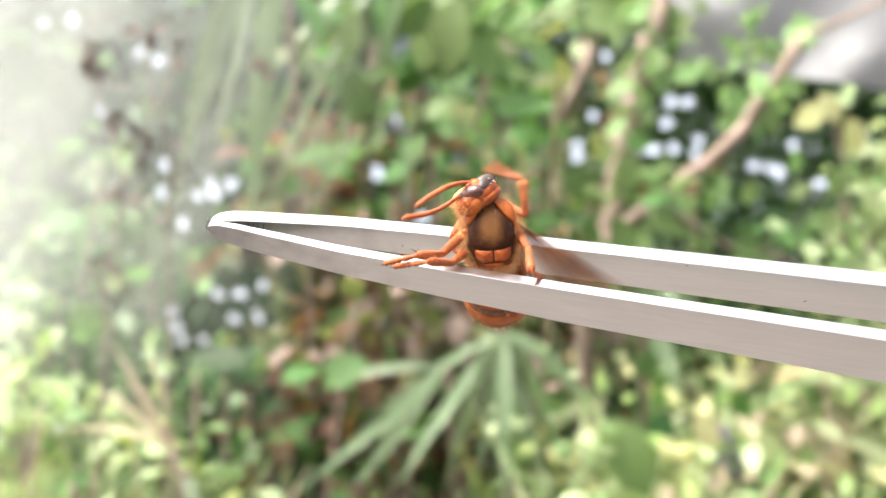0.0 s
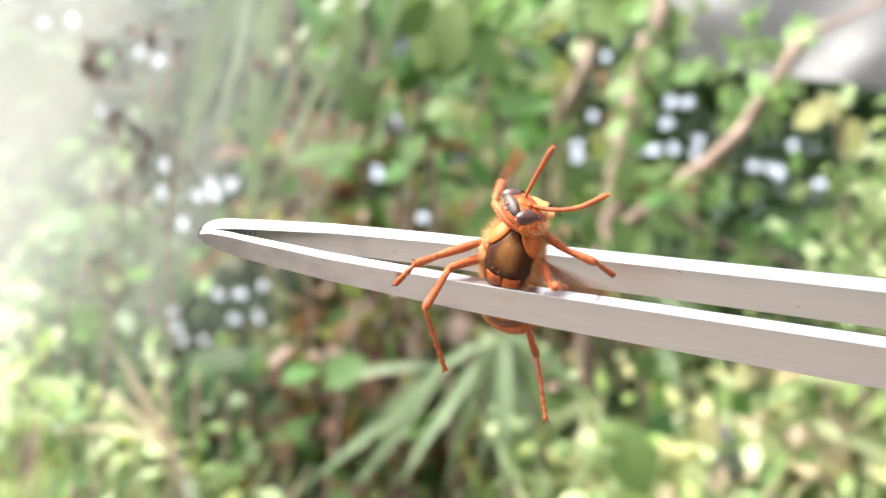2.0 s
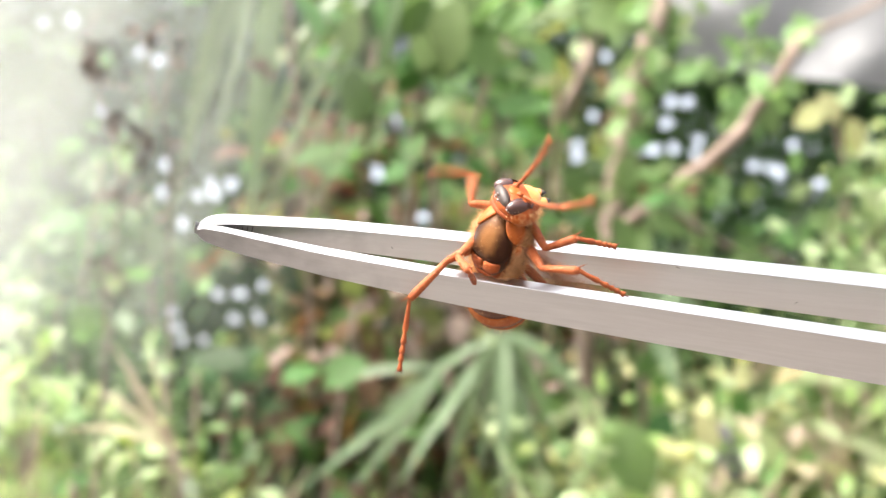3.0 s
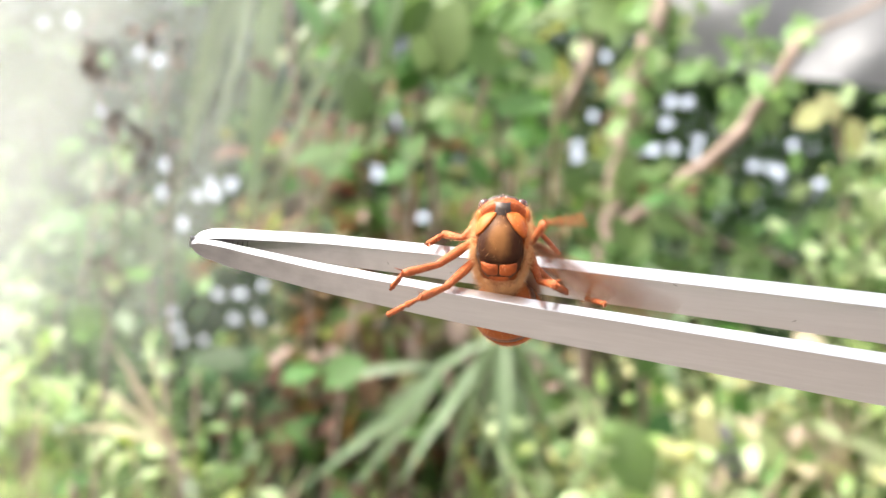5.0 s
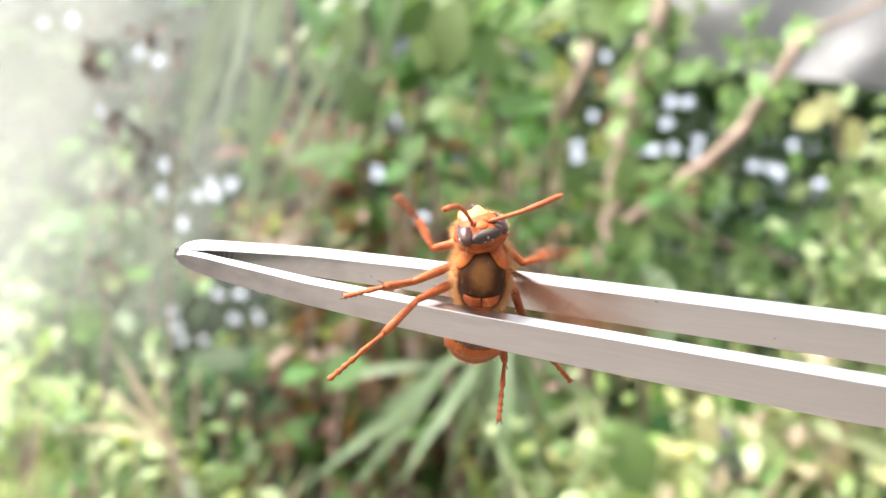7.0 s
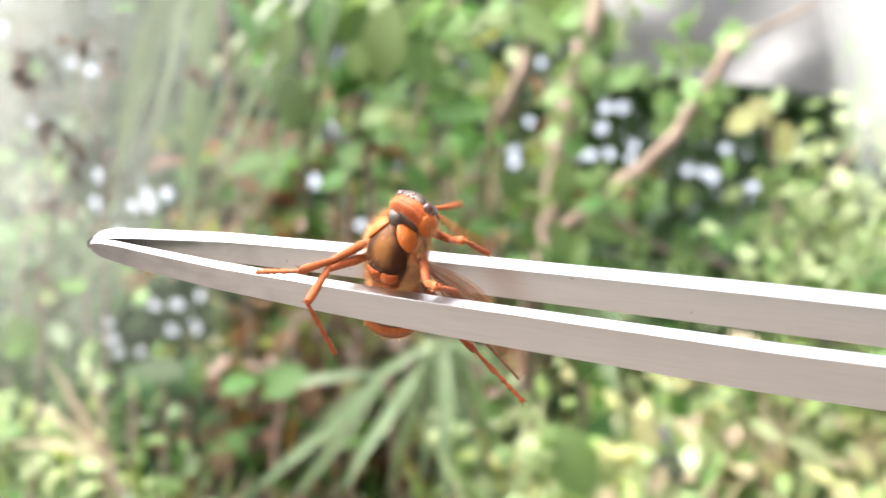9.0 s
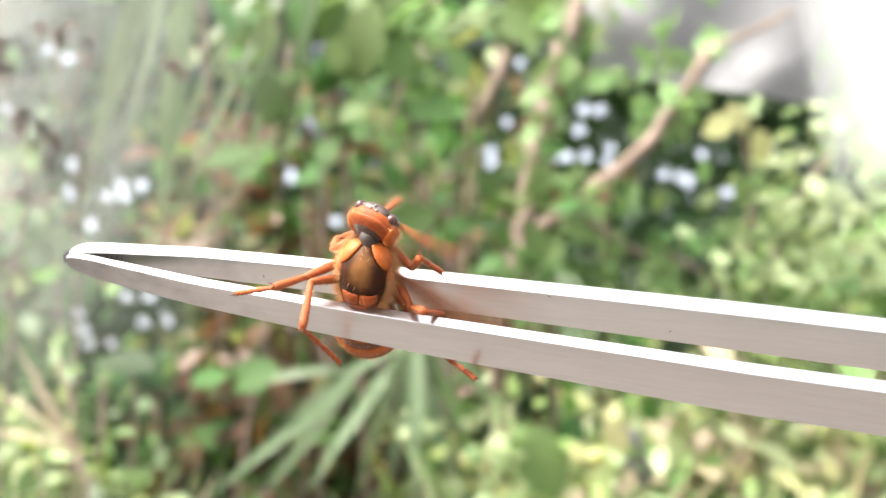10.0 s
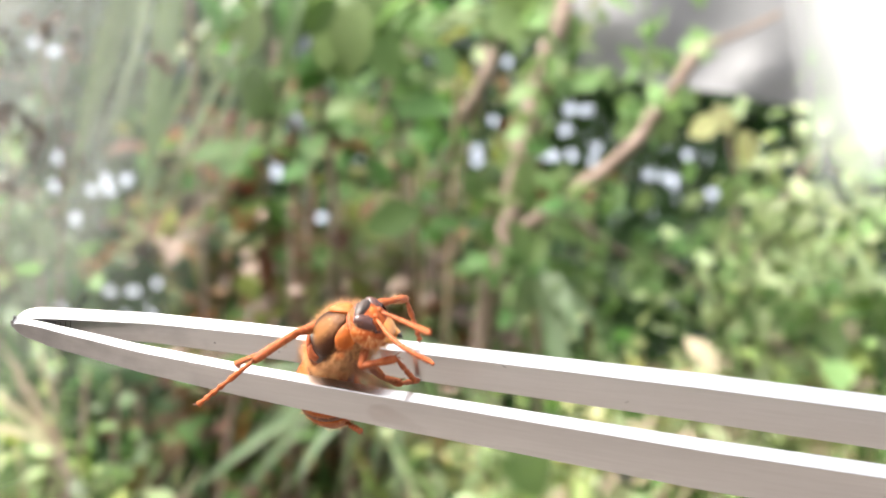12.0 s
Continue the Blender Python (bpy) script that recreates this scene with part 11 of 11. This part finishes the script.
        (10.1071, pose(0.0033, -0.0009, 0.0062, -110.7, 66.7, -89.5)), (10.1786, pose(0.0033, -0.0009, 0.0062, -173.7, 50.1, -134.7)), (10.25, pose(0.0033, -0.0009, 0.0062, -102.5, 67.5, -70.9)),
        (10.3214, pose(0.0033, -0.0009, 0.0062, -171, 53.3, -120.7)), (10.3929, pose(0.0033, -0.0009, 0.0062, -93.8, 67.3, -52)), (10.4643, pose(0.0033, -0.0009, 0.0062, -168.4, 55.2, -110.7)),
        (10.5357, pose(0.0033, -0.0009, 0.0062, -91.3, 66.8, -46.4)), (10.6, pose(0.0033, -0.0009, 0.0062, -156.1, 44.7, -121.3)), (10.7, pose(0.0033, -0.0009, 0.0062, -137.8, 7.6, -144.6)),
        (10.75, pose(0.0033, -0.0009, 0.0062, -139.4, -4.2, -151.7)), (10.85, pose(0.0033, -0.0009, 0.0062, -138.3, -14.1, -160.4)), (11, pose(0.0033, -0.0009, 0.0062, -135.3, -12.9, -161.8)),
        (11.25, pose(0.0033, -0.0009, 0.0062, -142.2, -13.3, -157.8)), (11.35, pose(0.0033, -0.0009, 0.0062, -143.4, -2.8, -150.2)), (11.45, pose(0.0033, -0.0009, 0.0062, -152.9, 42.1, -124.9)),
        (11.5357, pose(0.0033, -0.0009, 0.0062, -80.9, 65, -35.7)), (11.6071, pose(0.0033, -0.0009, 0.0062, -157.8, 58.4, -98)), (11.6786, pose(0.0033, -0.0009, 0.0062, -76, 60, -25.5)),
        (11.75, pose(0.0033, -0.0009, 0.0062, -143.7, 57.4, -78)), (11.8214, pose(0.0033, -0.0009, 0.0062, -72.5, 52, -13.8)), (11.8929, pose(0.0033, -0.0009, 0.0062, -131.8, 53.9, -60.1)),
        (11.9643, pose(0.0033, -0.0009, 0.0062, -71.9, 46.6, -7.5)), (12, pose(0.0033, -0.0009, 0.0062, -109, 52.7, -37.4)),
    ])
    walk(wing_left, [
        (0, pose(-0.0033, -0.0009, 0.0062, 126, 6.1, -179.4)), (0.25, pose(-0.0033, -0.0009, 0.0062, 140.5, 13, -175.3)), (0.5, pose(-0.0033, -0.0009, 0.0062, 152.4, 4, -177.5)),
        (0.75, pose(-0.0033, -0.0009, 0.0062, 141.7, 10.6, -175.2)), (1, pose(-0.0033, -0.0009, 0.0062, 132, 22.5, -173.9)), (1.25, pose(-0.0033, -0.0009, 0.0062, 144, 10.8, -174.4)),
        (1.5, pose(-0.0033, -0.0009, 0.0062, 157.4, 8.7, -173.5)), (1.75, pose(-0.0033, -0.0009, 0.0062, 157.9, 20.9, -159.2)), (2, pose(-0.0033, -0.0009, 0.0062, 154, 18.6, -156.1)),
        (2.25, pose(-0.0033, -0.0009, 0.0062, 150.6, 9.2, -166.1)), (2.5, pose(-0.0033, -0.0009, 0.0062, 150.5, 11.7, -168.5)), (2.75, pose(-0.0033, -0.0009, 0.0062, 148.1, 14.6, -154)),
        (3, pose(-0.0033, -0.0009, 0.0062, 148.1, 17.5, -139)), (3.25, pose(-0.0033, -0.0009, 0.0062, 148.1, 20.7, -151.3)), (3.5, pose(-0.0033, -0.0009, 0.0062, 146.7, 11, -169.7)),
        (3.75, pose(-0.0033, -0.0009, 0.0062, 148, 2.4, -172.3)), (4, pose(-0.0033, -0.0009, 0.0062, 151.6, 10.3, -166)), (4.25, pose(-0.0033, -0.0009, 0.0062, 139.6, 14.9, -170.5)),
        (4.5, pose(-0.0033, -0.0009, 0.0062, 126, 8.4, -177.2)), (4.75, pose(-0.0033, -0.0009, 0.0062, 129.7, 15.7, -172.6)), (5, pose(-0.0033, -0.0009, 0.0062, 133, 17.1, -168.5)),
        (5.25, pose(-0.0033, -0.0009, 0.0062, 138.6, 5.9, -170)), (5.5, pose(-0.0033, -0.0009, 0.0062, 146.3, 11.2, -166.7)), (5.75, pose(-0.0033, -0.0009, 0.0062, 137.5, 18, -170)),
        (6, pose(-0.0033, -0.0009, 0.0062, 126, 7.8, -177.2)), (6.25, pose(-0.0033, -0.0009, 0.0062, 126.2, 8.7, -177.1)), (6.5, pose(-0.0033, -0.0009, 0.0062, 127.1, 14.3, -176.6)),
        (6.75, pose(-0.0033, -0.0009, 0.0062, 137.7, 6, -176.9)), (7, pose(-0.0033, -0.0009, 0.0062, 149.5, 7.7, -175.7)), (7.25, pose(-0.0033, -0.0009, 0.0062, 152.8, 21.3, -151.5)),
        (7.5, pose(-0.0033, -0.0009, 0.0062, 153.1, 18.6, -136.5)), (7.75, pose(-0.0033, -0.0009, 0.0062, 143.4, 16.8, -153.2)), (8, pose(-0.0033, -0.0009, 0.0062, 136.6, 25.7, -165.2)),
        (8.25, pose(-0.0033, -0.0009, 0.0062, 141.4, 18, -156.6)), (8.5, pose(-0.0033, -0.0009, 0.0062, 146, 9.9, -149.3)), (8.75, pose(-0.0033, -0.0009, 0.0062, 149.6, 20.5, -143.3)),
        (8.8, pose(-0.0033, -0.0009, 0.0062, 150.4, 21.7, -142.4)), (8.9, pose(-0.0033, -0.0009, 0.0062, 151, 21.5, -142.2)), (9, pose(-0.0033, -0.0009, 0.0062, 150.1, 18.2, -144)),
        (9.25, pose(-0.0033, -0.0009, 0.0062, 150.4, 7.2, -161.3)), (9.5, pose(-0.0033, -0.0009, 0.0062, 154.7, 12.6, -168.7)), (9.75, pose(-0.0033, -0.0009, 0.0062, 150.2, 15.9, -165.9)),
        (10, pose(-0.0033, -0.0009, 0.0062, 144, 10.6, -167.4)), (10.25, pose(-0.0033, -0.0009, 0.0062, 145.4, 22.9, -149.4)), (10.5, pose(-0.0033, -0.0009, 0.0062, 147.4, 29.6, -133.3)),
        (10.6, pose(-0.0033, -0.0009, 0.0062, 147.4, -9.2, -151.6)), (10.7, pose(-0.0033, -0.0009, 0.0062, -170.2, -49.3, 174)), (10.75, pose(-0.0033, -0.0009, 0.0062, -150.7, -52.8, 162.2)),
        (10.7833, pose(-0.0033, -0.0009, 0.0062, -58.1, -37.9, 58.1)), (10.8167, pose(-0.0033, -0.0009, 0.0062, -110.6, -57.6, 123.2)), (10.85, pose(-0.0033, -0.0009, 0.0062, -55.5, -34, 55.8)),
        (10.8833, pose(-0.0033, -0.0009, 0.0062, -111.2, -55.3, 123.1)), (10.9167, pose(-0.0033, -0.0009, 0.0062, -57.9, -33.5, 56.6)), (10.95, pose(-0.0033, -0.0009, 0.0062, -111.6, -53.7, 123)),
        (10.9833, pose(-0.0033, -0.0009, 0.0062, -59, -33.2, 57)), (11.0167, pose(-0.0033, -0.0009, 0.0062, -111.7, -53.4, 123)), (11.05, pose(-0.0033, -0.0009, 0.0062, -58.7, -33.4, 57)),
        (11.0833, pose(-0.0033, -0.0009, 0.0062, -112, -54.3, 123.6)), (11.1167, pose(-0.0033, -0.0009, 0.0062, -57.2, -34.2, 56.7)), (11.15, pose(-0.0033, -0.0009, 0.0062, -112.6, -56.2, 124.8)),
        (11.1833, pose(-0.0033, -0.0009, 0.0062, -54.9, -35.4, 56.2)), (11.2167, pose(-0.0033, -0.0009, 0.0062, -113.6, -58.6, 126.5)), (11.25, pose(-0.0033, -0.0009, 0.0062, -52.2, -36.8, 55.5)),
        (11.2833, pose(-0.0033, -0.0009, 0.0062, -114.9, -61.2, 128.6)), (11.3167, pose(-0.0033, -0.0009, 0.0062, -49.3, -38.2, 54.7)), (11.35, pose(-0.0033, -0.0009, 0.0062, -154.9, -55, 166.8)),
        (11.45, pose(-0.0033, -0.0009, 0.0062, 151, -15.7, -155.1)), (11.5, pose(-0.0033, -0.0009, 0.0062, 146, 24.8, -136.6)), (11.75, pose(-0.0033, -0.0009, 0.0062, 156.8, 33.1, -119.3)),
        (12, pose(-0.0033, -0.0009, 0.0062, 174.1, 40.7, -94.5)),
    ])


motions()
